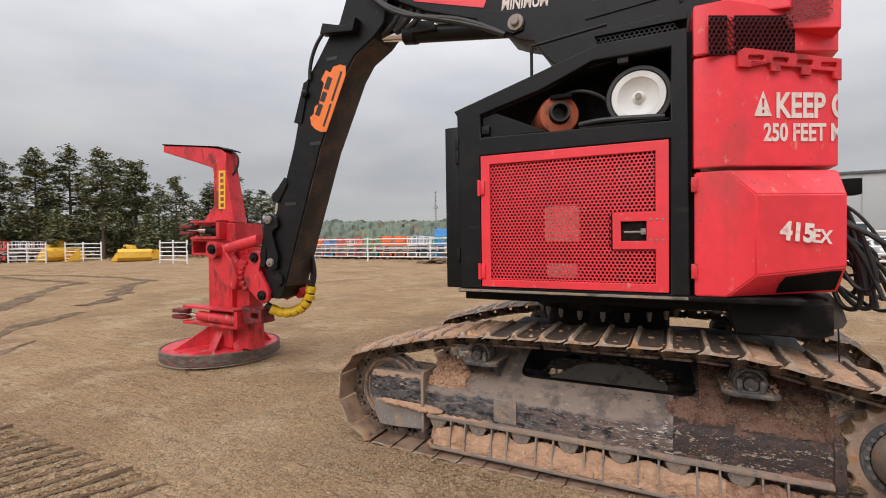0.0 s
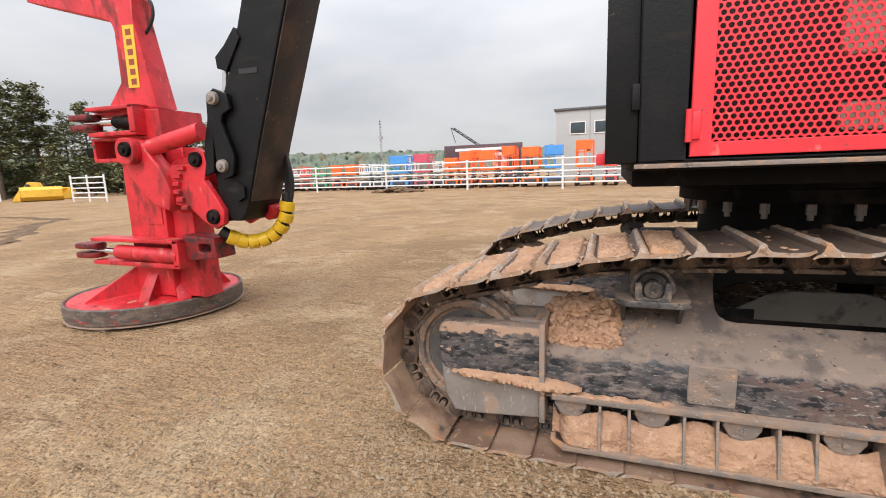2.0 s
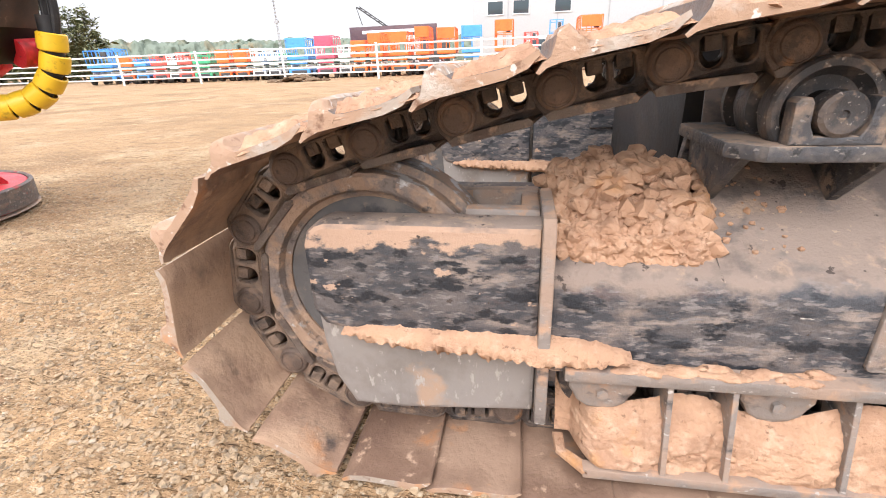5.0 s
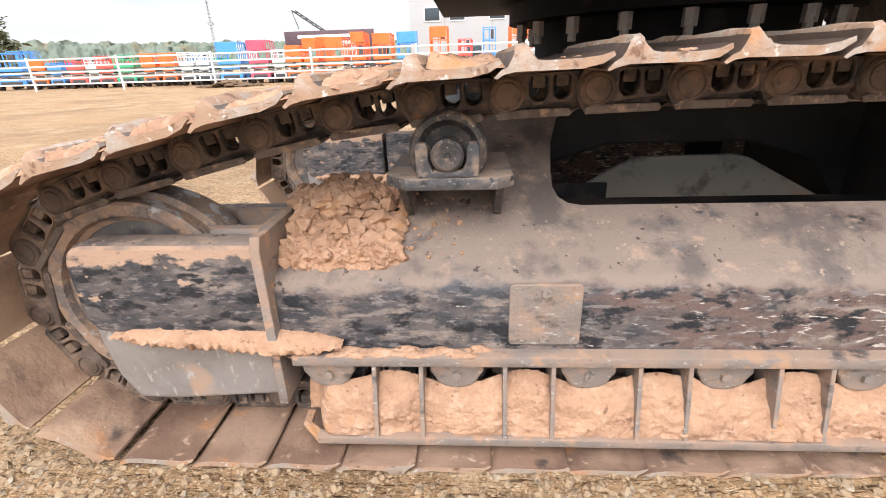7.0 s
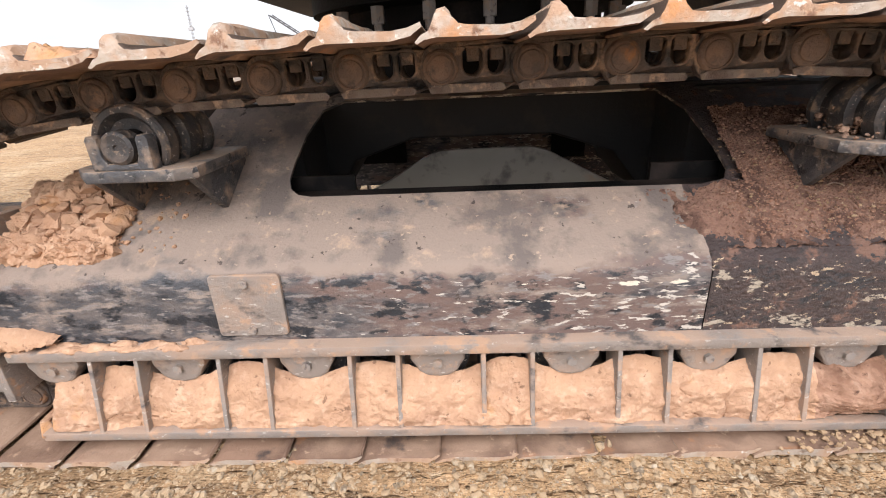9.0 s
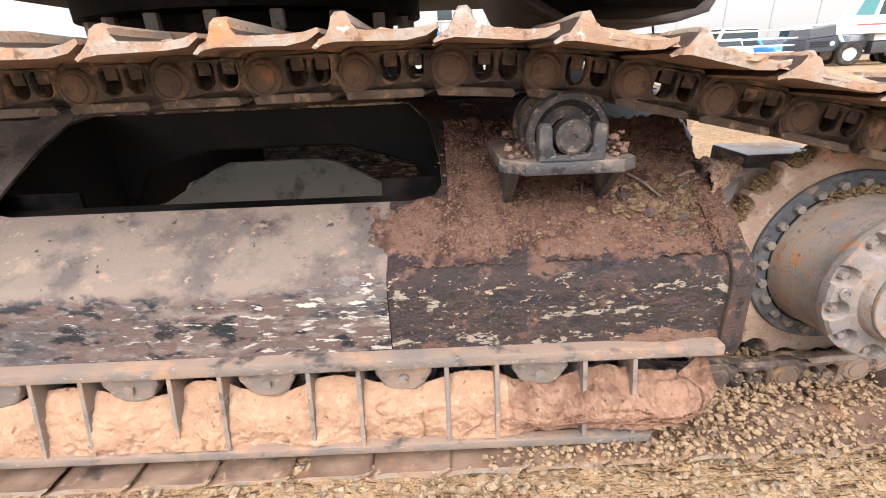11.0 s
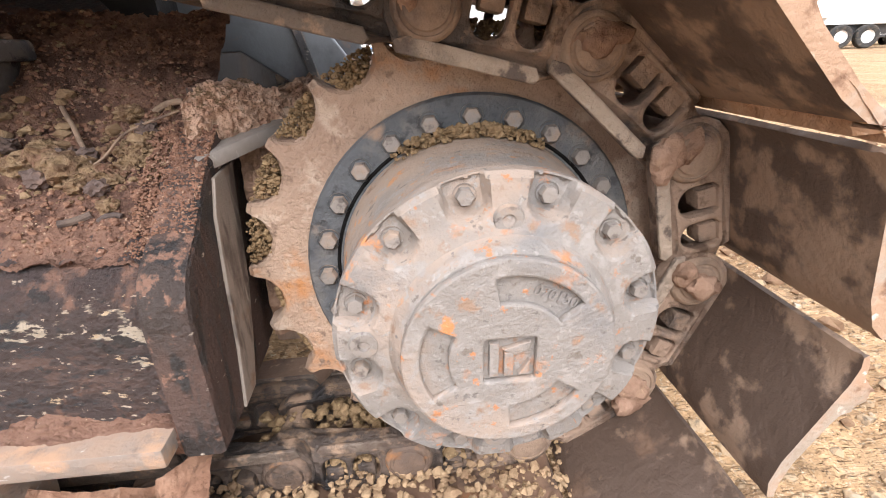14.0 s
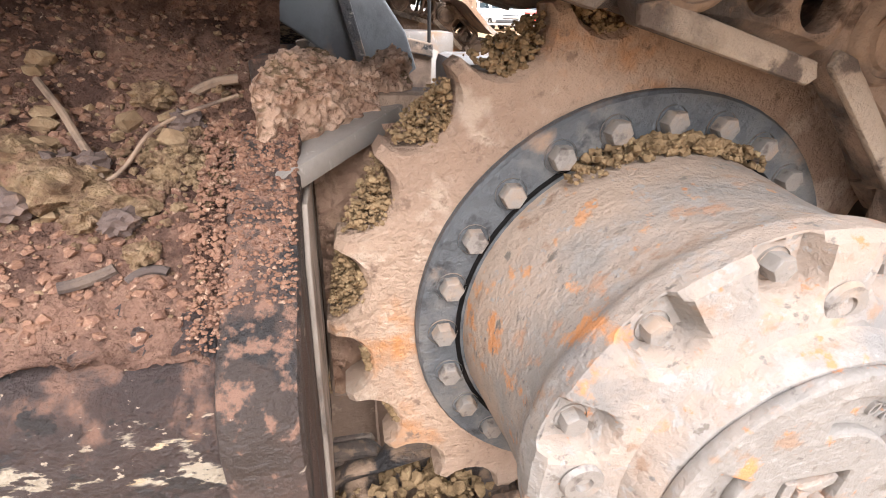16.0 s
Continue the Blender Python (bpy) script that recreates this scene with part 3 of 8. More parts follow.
# ---- the machine ----
MX, MY = 0.86, 1.08          # middle of the machine
machine = thing("feller_buncher", (MX, MY, 0), "red and black tracked feller buncher standing on the gravel yard", "machine")
MIRROR = Matrix.Translation((0, 2 * MY, 0)) @ Matrix.Diagonal((1, -1, 1, 1))
CY = 0.18                    # middle of the near chain
IDX, IDZ, IDR = -0.87, 0.41, 0.335
SPX, SPZ, SPR = 2.592, 0.43, 0.325


AROUND_Y = Matrix(((1, 0, 0, 0), (0, 0, 1, 0), (0, -1, 0, 0), (0, 0, 0, 1)))   # local z -> world y


def chain_path():
    """The line through the pins, in (x, z), as many short steps."""
    top = [(-0.665, 0.804), (-0.467, 0.853), (-0.27, 0.893), (-0.072, 0.919), (0.126, 0.931), (0.43, 0.943), (0.85, 0.949), (1.24, 0.953), (1.545, 0.954), (1.739, 0.942), (1.935, 0.913), (2.128, 0.869), (2.333, 0.822), (2.523, 0.776)]
    pts = [(SPX, SPZ - SPR)]
    pts += [(SPX + (IDX - SPX) * k / 20, (SPZ - SPR) + (IDZ - IDR - SPZ + SPR) * k / 20 - 0.02 * math.sin(math.pi * k / 20)) for k in range(1, 20)]
    pts += [at_angle(IDX, IDZ, IDR, a) for a in range(-90, -256, -5)]
    pts += top
    pts += [at_angle(SPX, SPZ, SPR, a) for a in range(75, -90, -5)]
    return [Vector(p) for p in pts]


def pins(count=45):
    pts = chain_path()
    pts.append(pts[0])
    length = sum((b - a).length for a, b in zip(pts, pts[1:]))
    step, out = length / count, []
    run, want = 0.0, 0.0
    for a, b in zip(pts, pts[1:]):              # one pin stands over x = 1.543 on the upper run
        if b.x > a.x and a.x <= 1.543 < b.x and a.y > 0.5:
            want = (run + (1.543 - a.x) / (b.x - a.x) * (b - a).length) % step
        run += (b - a).length
    run = 0.0
    for a, b in zip(pts, pts[1:]):
        d = (b - a).length
        while run + d > want and len(out) < count:
            out.append(a.lerp(b, (want - run) / d))
            want += step
        run += d
    return out


def shoe_mesh(seed):
    """One single-grouser shoe, 0.6 m wide, with its lip and rounded grouser ends."""
    rnd = random.Random(seed)
    bm = bmesh.new()
    prof0 = [(-0.034, 0.042), (-0.038, 0.047), (-0.026, 0.058), (-0.014, 0.064), (-0.006, 0.076), (-0.002, 0.090), (0.004, 0.099), (0.017, 0.101), (0.026, 0.095), (0.031, 0.082), (0.041, 0.073),
             (0.055, 0.070), (0.12, 0.068), (0.152, 0.071), (0.174, 0.078), (0.177, 0.070), (0.156, 0.056), (0.12, 0.052), (0.0, 0.053), (-0.022, 0.049)]
    rows = []
    for y in (-0.30, -0.296, -0.286, -0.27, -0.2, -0.1, 0, 0.1, 0.2, 0.27, 0.286, 0.296, 0.30):
        e = 0.016 if abs(y) > 0.299 else (0.006 if abs(y) > 0.29 else (0.0015 if abs(y) > 0.28 else 0.0))
        dz = 0.006 * noise.noise((y * 6, seed * 3.1, 0))
        rows.append([bm.verts.new((x + rnd.uniform(-0.0015, 0.0015), y, z - (e if z > 0.09 else 0) + (dz + rnd.uniform(-0.003, 0.002) if z > 0.09 else rnd.uniform(-0.0015, 0.0015)))) for x, z in prof0])
    n = len(rows[0])
    for a, b in zip(rows, rows[1:]):
        for k in range(n):
            f = bm.faces.new((a[k], a[(k + 1) % n], b[(k + 1) % n], b[k]))
            if k in (5, 6, 7, 8) or k == 14:
                f.material_index = 1
    for r in (rows[0], rows[-1]):
        bm.faces.new(r).material_index = 1
    me = as_mesh("track_shoe", bm, shoe_steel, 40)
    me.materials.append(worn_edge)
    return me


def mirrored(me):
    bm = joined(me)
    bmesh.ops.scale(bm, vec=(1, -1, 1), verts=bm.verts)
    return bm


def window(x0, x1, z0, z1):
    """The opening over a shoe nut: square above, round below."""
    c, r = (x0 + x1) / 2, (x1 - x0) / 2
    return [(x0, z1 - 0.006), (x0 + 0.006, z1), (x1 - 0.006, z1), (x1, z1 - 0.006)] + [(c + r * math.cos(radians(a)), z0 + r + r * math.sin(radians(a))) for a in range(0, -181, -20)]


def link_mesh(side):
    """One link, cranked inwards at its tail."""
    body = [(-0.047, 0.0), (-0.043, -0.022), (-0.030, -0.043), (-0.018, -0.052), (0.146, -0.052), (0.156, -0.048), (0.172, -0.044), (0.215, -0.044), (0.236, -0.028), (0.243, 0), (0.235, 0.028), (0.215, 0.042), (0.172, 0.046), (0.156, 0.052), (0.146, 0.054), (-0.012, 0.054), (-0.032, 0.040), (-0.044, 0.02)]
    me = plate(body, -0.088, -0.062, SIDE, [window(0.050, 0.094, -0.020, 0.036), window(0.105, 0.144, -0.018, 0.036)], 0.005)
    for v in me.vertices:
        v.co.y += 0.029 * min(1.0, max(0.0, (v.co.x - 0.150) / 0.018))
    return as_mesh("link", mirrored(me) if side > 0 else me, chain_steel)


def pin_end_mesh(side):
    bm = lathe(bmesh.new(), [(0.0, -0.0045), (0.020, -0.005), (0.026, -0.0035), (0.0275, 0.0), (0.0285, 0.0005), (0.0315, 0.0005), (0.0325, -0.002), (0.035, -0.001), (0.039, 0.003), (0.041, 0.014)], 32, Matrix.Translation((0, -0.0955, 0)) @ AROUND_Y)
    if side > 0:
        bmesh.ops.scale(bm, vec=(1, -1, 1), verts=bm.verts)
    return as_mesh("pin_end", bm, pin_face)


def strip_mesh(side):
    """The worn edge of the link on which the rollers run."""
    bm = plate([(-0.024, -0.0545), (0.140, -0.0545), (0.146, -0.047), (0.138, -0.036), (-0.012, -0.034), (-0.03, -0.042)], -0.096, -0.0875, SIDE, (), 0.003)
    return as_mesh("rail_strip", mirrored(bm) if side > 0 else bm, rail_wear)


def nut_mesh():
    return as_mesh("nut", boxes((-0.0145, 0.0145, -0.082, -0.05, 0.010, 0.056), bevel=0.004), chain_steel)


def bushing_mesh():
    bm = bmesh.new()
    rod(bm, (0, -0.05, 0), (0, 0.05, 0), 0.031)
    return as_mesh("pin", bm, chain_steel)


shoe_meshes = [shoe_mesh(k) for k in range(4)]
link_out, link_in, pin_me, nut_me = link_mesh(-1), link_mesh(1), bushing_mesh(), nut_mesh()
end_out, end_in, strip_out, strip_in = pin_end_mesh(-1), pin_end_mesh(1), strip_mesh(-1), strip_mesh(1)
PINS = pins()
for flip in (Matrix(), MIRROR):
    for k, p in enumerate(PINS):
        q = PINS[(k + 1) % len(PINS)]
        u = (q - p).normalized()
        pose_k = flip @ Matrix(((u.x, 0, -u.y, p.x), (0, 1, 0, CY), (u.y, 0, u.x, p.y), (0, 0, 0, 1)))
        shoe = part("track_shoe", shoe_meshes[(k * 7 + k // 3) % 4], None, machine, m=pose_k)
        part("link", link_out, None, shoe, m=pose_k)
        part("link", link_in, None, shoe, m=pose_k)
        for me in (end_out, end_in, strip_out, strip_in):
            part(me.name.split(".")[0], me, None, shoe, m=pose_k)
        part("pin", pin_me, None, shoe, m=pose_k)
        for dx in (0.073, 0.126):
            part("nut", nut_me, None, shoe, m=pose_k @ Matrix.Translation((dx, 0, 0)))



def frame_section(x0, x1, steps=2):
    """The box of the track frame, with its rounded outer edge and sloping top."""
    prof = [(0.0, 0.272), (0.0, 0.452), (0.004, 0.476), (0.014, 0.496), (0.030, 0.511), (0.050, 0.519), (0.222, 0.605), (0.34, 0.605), (0.34, 0.26), (0.02, 0.26)]
    return plate(prof, x0, x1, END, bevel=0.002)


def toothed(teeth):
    """A sprocket plate with round gaps between pointed teeth and chamfered rims."""
    out = []
    for k in range(teeth):
        a = 180 + 360 / teeth * k
        out += [at_angle(0, 0, 0.338, a - 0.8), at_angle(0, 0, 0.338, a + 0.8)]
        cx, cz = at_angle(0, 0, 0.346, a + 180 / teeth)
        out += [at_angle(cx, cz, 0.0455, a + 180 / teeth + 180 - q) for q in range(-76, 77, 19)]
    bm = bmesh.new()
    rings = []
    for shrink, y in ((1, 0.165), (0.975, 0.165), (1.0, 0.173), (1.0, 0.208), (0.975, 0.215)):
        rings.append([bm.verts.new((SPX + x * shrink, y, SPZ + z * shrink)) for x, z in out])
    inner = [[bm.verts.new((SPX + x * r / math.hypot(x, z), y, SPZ + z * r / math.hypot(x, z))) for x, z in out] for r, y in ((0.27, 0.165), (0.15, 0.165), (0.15, 0.215), (0.27, 0.215))]
    bmesh.ops.delete(bm, geom=rings[0], context="VERTS")
    order = [inner[1], inner[0], rings[1], rings[2], rings[3], rings[4], inner[3], inner[2]]
    n = len(out)
    for a, b in zip(order, order[1:] + order[:1]):
        for k in range(n):
            bm.faces.new((a[k], a[(k + 1) % n], b[(k + 1) % n], b[k]))
    return bm


def pocketed(profile, flip):
    """The drive cover turned about its axis, with a pocket sunk round each rim bolt."""
    fine = []
    for (r0, h0), (r1, h1) in zip(profile, profile[1:]):
        steps = max(1, int(math.hypot(r1 - r0, h1 - h0) / 0.003)) if r0 > 0.12 else 1
        fine += [(r0 + (r1 - r0) * i / steps, h0 + (h1 - h0) * i / steps) for i in range(steps)]
    fine.append(profile[-1])
    bm = lathe(bmesh.new(), fine, 288)
    for v in bm.verts:
        r, a = math.hypot(v.co.x, v.co.y), math.degrees(math.atan2(-v.co.y, v.co.x))
        if r > 0.124 and v.co.z < -0.012:
            off = (a - 103.6 + 15) % 30 - 15
            across = r * radians(off)
            d = math.hypot(across, min(0.0, r - 0.168))
            f = min(1.0, max(0.0, (0.026 - d) / 0.007))
            floor = -0.018 if r < 0.186 else -0.022
            v.co.z += f * f * (3 - 2 * f) * max(0.0, floor - v.co.z)
        v.co.z += 0.0012 * noise.noise(v.co * 40)
    bmesh.ops.transform(bm, matrix=Matrix.Translation((SPX, -0.006, SPZ)) @ AROUND_Y, verts=bm.verts)
    return bm


def side_of_undercarriage(flip):
    F = flip

    def P(name, geo, mat, parent=machine, label="", angle=35):
        me = as_mesh(name, geo, mat, angle) if not (isinstance(geo, bpy.types.Mesh) and geo.users) else geo
        return part(name, me, None, parent, label, F)

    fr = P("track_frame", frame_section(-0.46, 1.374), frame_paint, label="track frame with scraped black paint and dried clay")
    P("rear_section", frame_section(1.375, 2.215), frame_rear, fr, "dark brown rear section with flaking cream paint")
    # flange under the frame
    P("flange", boxes((-0.42, 2.188, -0.042, 0.06, 0.276, 0.306), bevel=0.006), guard_steel, fr)
    # bolted cover plate
    cov = P("cover_plate", plate(rounded(0.146, 0.326, 0.325, 0.497, 0.012), -0.010, 0.002, bevel=0.003), guard_steel, fr, "worn grey steel cover plate")
    for z in (0.475, 0.345):
        P("bolt", rod(bmesh.new(), (0.236, -0.018, z), (0.236, -0.008, z), 0.012, seg=6), bolt_m, cov)
    # weld seam
    P("weld", boxes((1.3738, 1.3752, -0.0015, 0.003, 0.31, 0.47)), black_dirty, fr)
    # end plate at the sprocket
    ep = P("end_plate", plate([(-0.012, 0.262), (-0.012, 0.458), (-0.006, 0.484), (0.006, 0.506), (0.026, 0.523), (0.055, 0.541), (0.12, 0.594), (0.19, 0.636), (0.22, 0.640), (0.22, 0.262)], 2.190, 2.246, END, bevel=0.008), mud_crust, fr, "thick dark steel end plate smeared with red soil")
    P("rubbed_strip", plate([(0.062, 0.270), (0.085, 0.36), (0.098, 0.46), (0.112, 0.54), (0.135, 0.585), (0.21, 0.59), (0.19, 0.50), (0.175, 0.42), (0.14, 0.33), (0.11, 0.27)], 2.246, 2.251, END, bevel=0.0015), rubbed, ep, "pale band rubbed by the turning sprocket")
    P("back_wall", plate([(0.22, 0.262), (0.22, 0.69), (0.34, 0.69), (0.34, 0.262)], 2.205, 2.24, END, bevel=0.004), mud_crust, fr)
    P("motor_guard", boxes((2.243, 2.44, 0.262, 0.32, 0.24, 0.655), bevel=0.01), motor_mud, fr, "dark muddy guard behind the sprocket")
    P("leg_plate", plate([(1.93, 0.685), (2.02, 0.711), (2.10, 0.727), (2.16, 0.730), (2.30, 0.635), (2.37, 0.60), (2.42, 0.64), (2.40, 0.70), (2.30, 0.84), (1.93, 0.95)], 0.66, 0.68, bevel=0.004), web_m, fr, "blue-grey plate of the car body leg")
    hood = [(2.20 + 0.03 * k, 0.676 + 0.018 * math.sin(math.pi * k / 9)) for k in range(10)]
    hd = P("motor_hood", plate(hood + [(2.47, 0.55), (2.20, 0.55)], 0.78, 0.80, bevel=0.004), motor_mud, fr, "dusty curved hood of the drive")
    P("hood_band", plate(hood + [(x, z - 0.026) for x, z in hood[::-1]], 0.768, 0.779, bevel=0.003), black_worn, hd, "bolted dark rim")
    for x, z in hood[1:-1:2]:
        P("bolt", rod(bmesh.new(), (x, 0.762, z - 0.013), (x, 0.77, z - 0.013), 0.006, seg=6), bolt_m, hd)
    P("leg_brace", plate([(2.325, 0.60), (2.345, 0.60), (2.29, 0.80), (2.27, 0.80)], 0.645, 0.66, bevel=0.002), black_worn, fr)
    # front bracket
    P("bracket", plate([(-0.034, 0.148), (-0.034, 0.60), (-0.02, 0.632), (0.20, 0.632), (0.20, 0.148)], -0.478, -0.452, END, bevel=0.004), guard_steel, fr)
    # idler guard
    up = [(-0.985, 0.40), (-0.985, 0.555), (-0.975, 0.585), (-0.955, 0.602), (-0.93, 0.610), (-0.476, 0.607), (-0.476, 0.345), (-0.90, 0.345), (-0.96, 0.36)]
    lo = [(-0.985, 0.44), (-0.976, 0.30), (-0.958, 0.20), (-0.917, 0.122), (-0.80, 0.118), (-0.48, 0.142), (-0.476, 0.44)]
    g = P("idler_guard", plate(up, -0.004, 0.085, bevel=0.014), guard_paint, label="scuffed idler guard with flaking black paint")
    P("lower_guard", plate(lo, 0.014, 0.075, bevel=0.010), bare_steel, g, "bare grey steel plate")
    P("yoke", joined(boxes((-0.64, -0.478, 0.09, 0.13, 0.44, 0.615), (-0.64, -0.478, 0.25, 0.29, 0.44, 0.615), (-0.52, -0.478, 0.13, 0.25, 0.44, 0.61), bevel=0.008)), guard_steel, g)
    P("yoke_floor", boxes((-0.64, -0.52, 0.13, 0.25, 0.42, 0.54)), mud, g)
    # idler wheel
    rim = [(0.222, -0.060), (0.236, -0.066), (0.243, -0.086), (0.250, -0.090), (0.274, -0.091), (0.282, -0.084), (0.284, -0.046), (0.303, -0.040), (0.303, 0.040), (0.284, 0.046), (0.282, 0.084), (0.274, 0.091), (0.250, 0.090), (0.243, 0.086), (0.222, 0.060), (0.222, -0.060)]
    idl = P("idler", lathe(bmesh.new(), rim, 72, Matrix.Translation((IDX, CY, IDZ)) @ AROUND_Y), idler_m, label="idler wheel with clay-caked rim worn bright on its tread")
    P("wheel_web", lathe(bmesh.new(), [(0.0, -0.066), (0.085, -0.066), (0.095, -0.050), (0.23, -0.054), (0.23, 0.054), (0.095, 0.050), (0.085, 0.066), (0.0, 0.066)], 56, Matrix.Translation((IDX, CY, IDZ)) @ AROUND_Y), web_dusty, idl, "dusty slate-grey wheel disc")
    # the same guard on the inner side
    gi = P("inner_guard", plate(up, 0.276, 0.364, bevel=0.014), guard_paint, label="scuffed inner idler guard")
    P("lower_guard", plate(lo, 0.286, 0.346, bevel=0.010), bare_steel, gi)
    # travel motor inside the track
    tmot = P("travel_motor", lathe(bmesh.new(), [(0.0, 0.62), (0.10, 0.62), (0.135, 0.60), (0.14, 0.52), (0.165, 0.515), (0.165, 0.49), (0.14, 0.485), (0.14, 0.44), (0.17, 0.435), (0.17, 0.40), (0.15, 0.395), (0.15, 0.30)], 40, Matrix.Translation((SPX - 0.02, 0.0, SPZ + 0.06)) @ AROUND_Y), bare_steel, label="pale grey travel motor housing")
    P("motor_block", boxes((SPX - 0.15, SPX + 0.10, 0.40, 0.60, SPZ + 0.13, SPZ + 0.245), bevel=0.015), bare_steel, tmot)
    # carrier rollers on their shelves
    for x in (0.0, 1.80):
        sh = P("carrier_shelf", plate([(x - 0.152, 0.075), (x - 0.10, 0.020), (x + 0.115, 0.020), (x + 0.155, 0.055), (x + 0.155, 0.34), (x - 0.152, 0.34)], 0.727, 0.757, FLAT, bevel=0.006), black_worn, label="thick steel shelf of the carrier roller")
        for a in (x - 0.125, x + 0.115):
            P("gusset", plate([(0.06, 0.728), (0.34, 0.728), (0.34, 0.545), (0.26, 0.555)], a, a + 0.02, END, bevel=0.002), black_worn, sh)
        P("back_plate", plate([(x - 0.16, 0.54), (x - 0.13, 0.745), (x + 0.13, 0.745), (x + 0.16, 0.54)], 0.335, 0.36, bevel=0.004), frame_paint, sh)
        rp = [(0.0, 0.045), (0.060, 0.030), (0.070, 0.018), (0.075, 0.010), (0.088, 0.010), (0.093, 0.016), (0.093, 0.052), (0.076, 0.060), (0.074, 0.098), (0.092, 0.106), (0.092, 0.16), (0.076, 0.17), (0.074, 0.21), (0.090, 0.22), (0.088, 0.24), (0.04, 0.245), (0.0, 0.245)]
        ro = P("carrier_roller", lathe(bmesh.new(), rp, 40, Matrix.Translation((x, 0.055, 0.808)) @ AROUND_Y), roller_m, label="carrier roller with scratched black rim")
        P("roller_cap", lathe(bmesh.new(), [(0, -0.036), (0.006, -0.036), (0.008, -0.040), (0.031, -0.042), (0.038, -0.037), (0.039, 0.0), (0, 0)], 32, Matrix.Translation((x, 0.058, 0.808)) @ AROUND_Y), roller_m, ro)
        clamp = plate([(x - 0.072, 0.757), (x - 0.074, 0.828), (x - 0.068, 0.836), (x - 0.050, 0.836), (x - 0.045, 0.828), (x - 0.043, 0.792), (x - 0.034, 0.772)] + [(x + 0.034, 0.772), (x + 0.043, 0.792), (x + 0.045, 0.828), (x + 0.050, 0.836), (x + 0.068, 0.836), (x + 0.074, 0.828), (x + 0.072, 0.757)], 0.022, 0.058, bevel=0.004)
        P("roller_clamp", clamp, black_worn, ro)
        P("shaft", rod(bmesh.new(), (x, 0.05, 0.808), (x, 0.34, 0.808), 0.035), black_dirty, ro)
    # sloping top plate with the long opening
    hole = [(0.36, 0.205), (1.43, 0.205), (1.495, 0.222), (1.515, 0.262), (1.512, 0.36), (1.485, 0.53), (1.42, 0.635), (0.40, 0.635), (0.335, 0.59), (0.302, 0.47), (0.288, 0.34), (0.287, 0.275), (0.298, 0.238), (0.322, 0.214)]
    sl = Matrix(((1, 0, 0, 0), (0, 0.8499, -0.5269, 0.046), (0, 0.5269, 0.8499, 0.5185), (0, 0, 0, 1)))
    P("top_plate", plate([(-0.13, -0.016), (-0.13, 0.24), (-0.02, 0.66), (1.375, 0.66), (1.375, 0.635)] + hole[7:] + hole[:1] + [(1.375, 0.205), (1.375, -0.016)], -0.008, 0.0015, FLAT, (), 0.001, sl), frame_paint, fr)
    P("rear_top_plate", plate([(1.375, -0.016), (1.375, 0.205), (1.43, 0.205), (1.495, 0.222), (1.515, 0.262), (1.512, 0.36), (1.485, 0.53), (1.42, 0.635), (1.375, 0.636), (1.375, 0.66), (1.90, 0.66), (2.188, 0.30), (2.188, -0.016)], -0.008, 0.0015, FLAT, (), 0.001, sl), frame_rear, fr)
    # black sheets added inside the opening to keep it dark and hide daylight
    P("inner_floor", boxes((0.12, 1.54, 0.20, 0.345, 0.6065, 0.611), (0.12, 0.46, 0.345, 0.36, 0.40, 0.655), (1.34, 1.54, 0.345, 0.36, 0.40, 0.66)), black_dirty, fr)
    # bottom rollers
    rb = [(0.0, -0.06), (0.05, -0.06), (0.055, -0.03), (0.085, -0.025), (0.09, 0.0), (0.075, 0.01), (0.075, 0.05), (0.095, 0.06), (0.095, 0.12), (0.075, 0.13), (0.075, 0.18), (0.09, 0.20), (0.0, 0.22)]
    for k in range(7):
        x = -0.335 + 0.3465 * k
        r = P("bottom_roller", lathe(bmesh.new(), rb, 28, Matrix.Translation((x, 0.09, 0.208)) @ AROUND_Y), roller_m)
        P("roller_hub", plate([(x - 0.072, 0.277), (x - 0.072, 0.240), (x - 0.060, 0.222), (x - 0.052, 0.205), (x - 0.030, 0.190), (x, 0.185), (x + 0.030, 0.190), (x + 0.052, 0.205), (x + 0.060, 0.222), (x + 0.072, 0.240), (x + 0.072, 0.277)], -0.012, 0.05, bevel=0.008), guard_steel, r)
        P("bolt", rod(bmesh.new(), (x, -0.022, 0.232), (x, -0.010, 0.232), 0.013, seg=6), bolt_m, r)
    # rock guard
    rg = P("rock_guard", boxes((-0.37, 2.02, -0.080, -0.050, 0.050, 0.074), bevel=0.004), guard_steel, label="rock guard rail packed with dried clay")
    for k in range(7):
        c = -0.143 + 0.3425 * k
        for d in (-0.062, 0.062):
            P("gusset", plate([(-0.036, 0.277), (-0.076, 0.072), (-0.055, 0.06), (0.02, 0.06), (0.06, 0.277)], c + d - 0.006, c + d + 0.006, END, bevel=0.002), guard_steel, rg)
    nose = plate([(-0.372, -0.080), (-0.425, -0.026), (-0.430, 0.03), (-0.405, 0.03), (-0.402, -0.018), (-0.360, -0.052), (-0.360, -0.080)], 0.058, 0.072, FLAT, (), 0.004)
    P("guard_nose", nose, mud, rg)
    # sprocket
    sp = P("sprocket", toothed(21), sprocket_m, label="rusty tan drive sprocket with 21 teeth")
    P("bolt_ring", lathe(bmesh.new(), [(0.12, -0.02), (0.12, -0.034), (0.243, -0.034), (0.246, -0.030), (0.246, 0.0)], 64, Matrix.Translation((SPX, 0.186, SPZ)) @ AROUND_Y), ring_m, sp, "blue-black bolted ring")
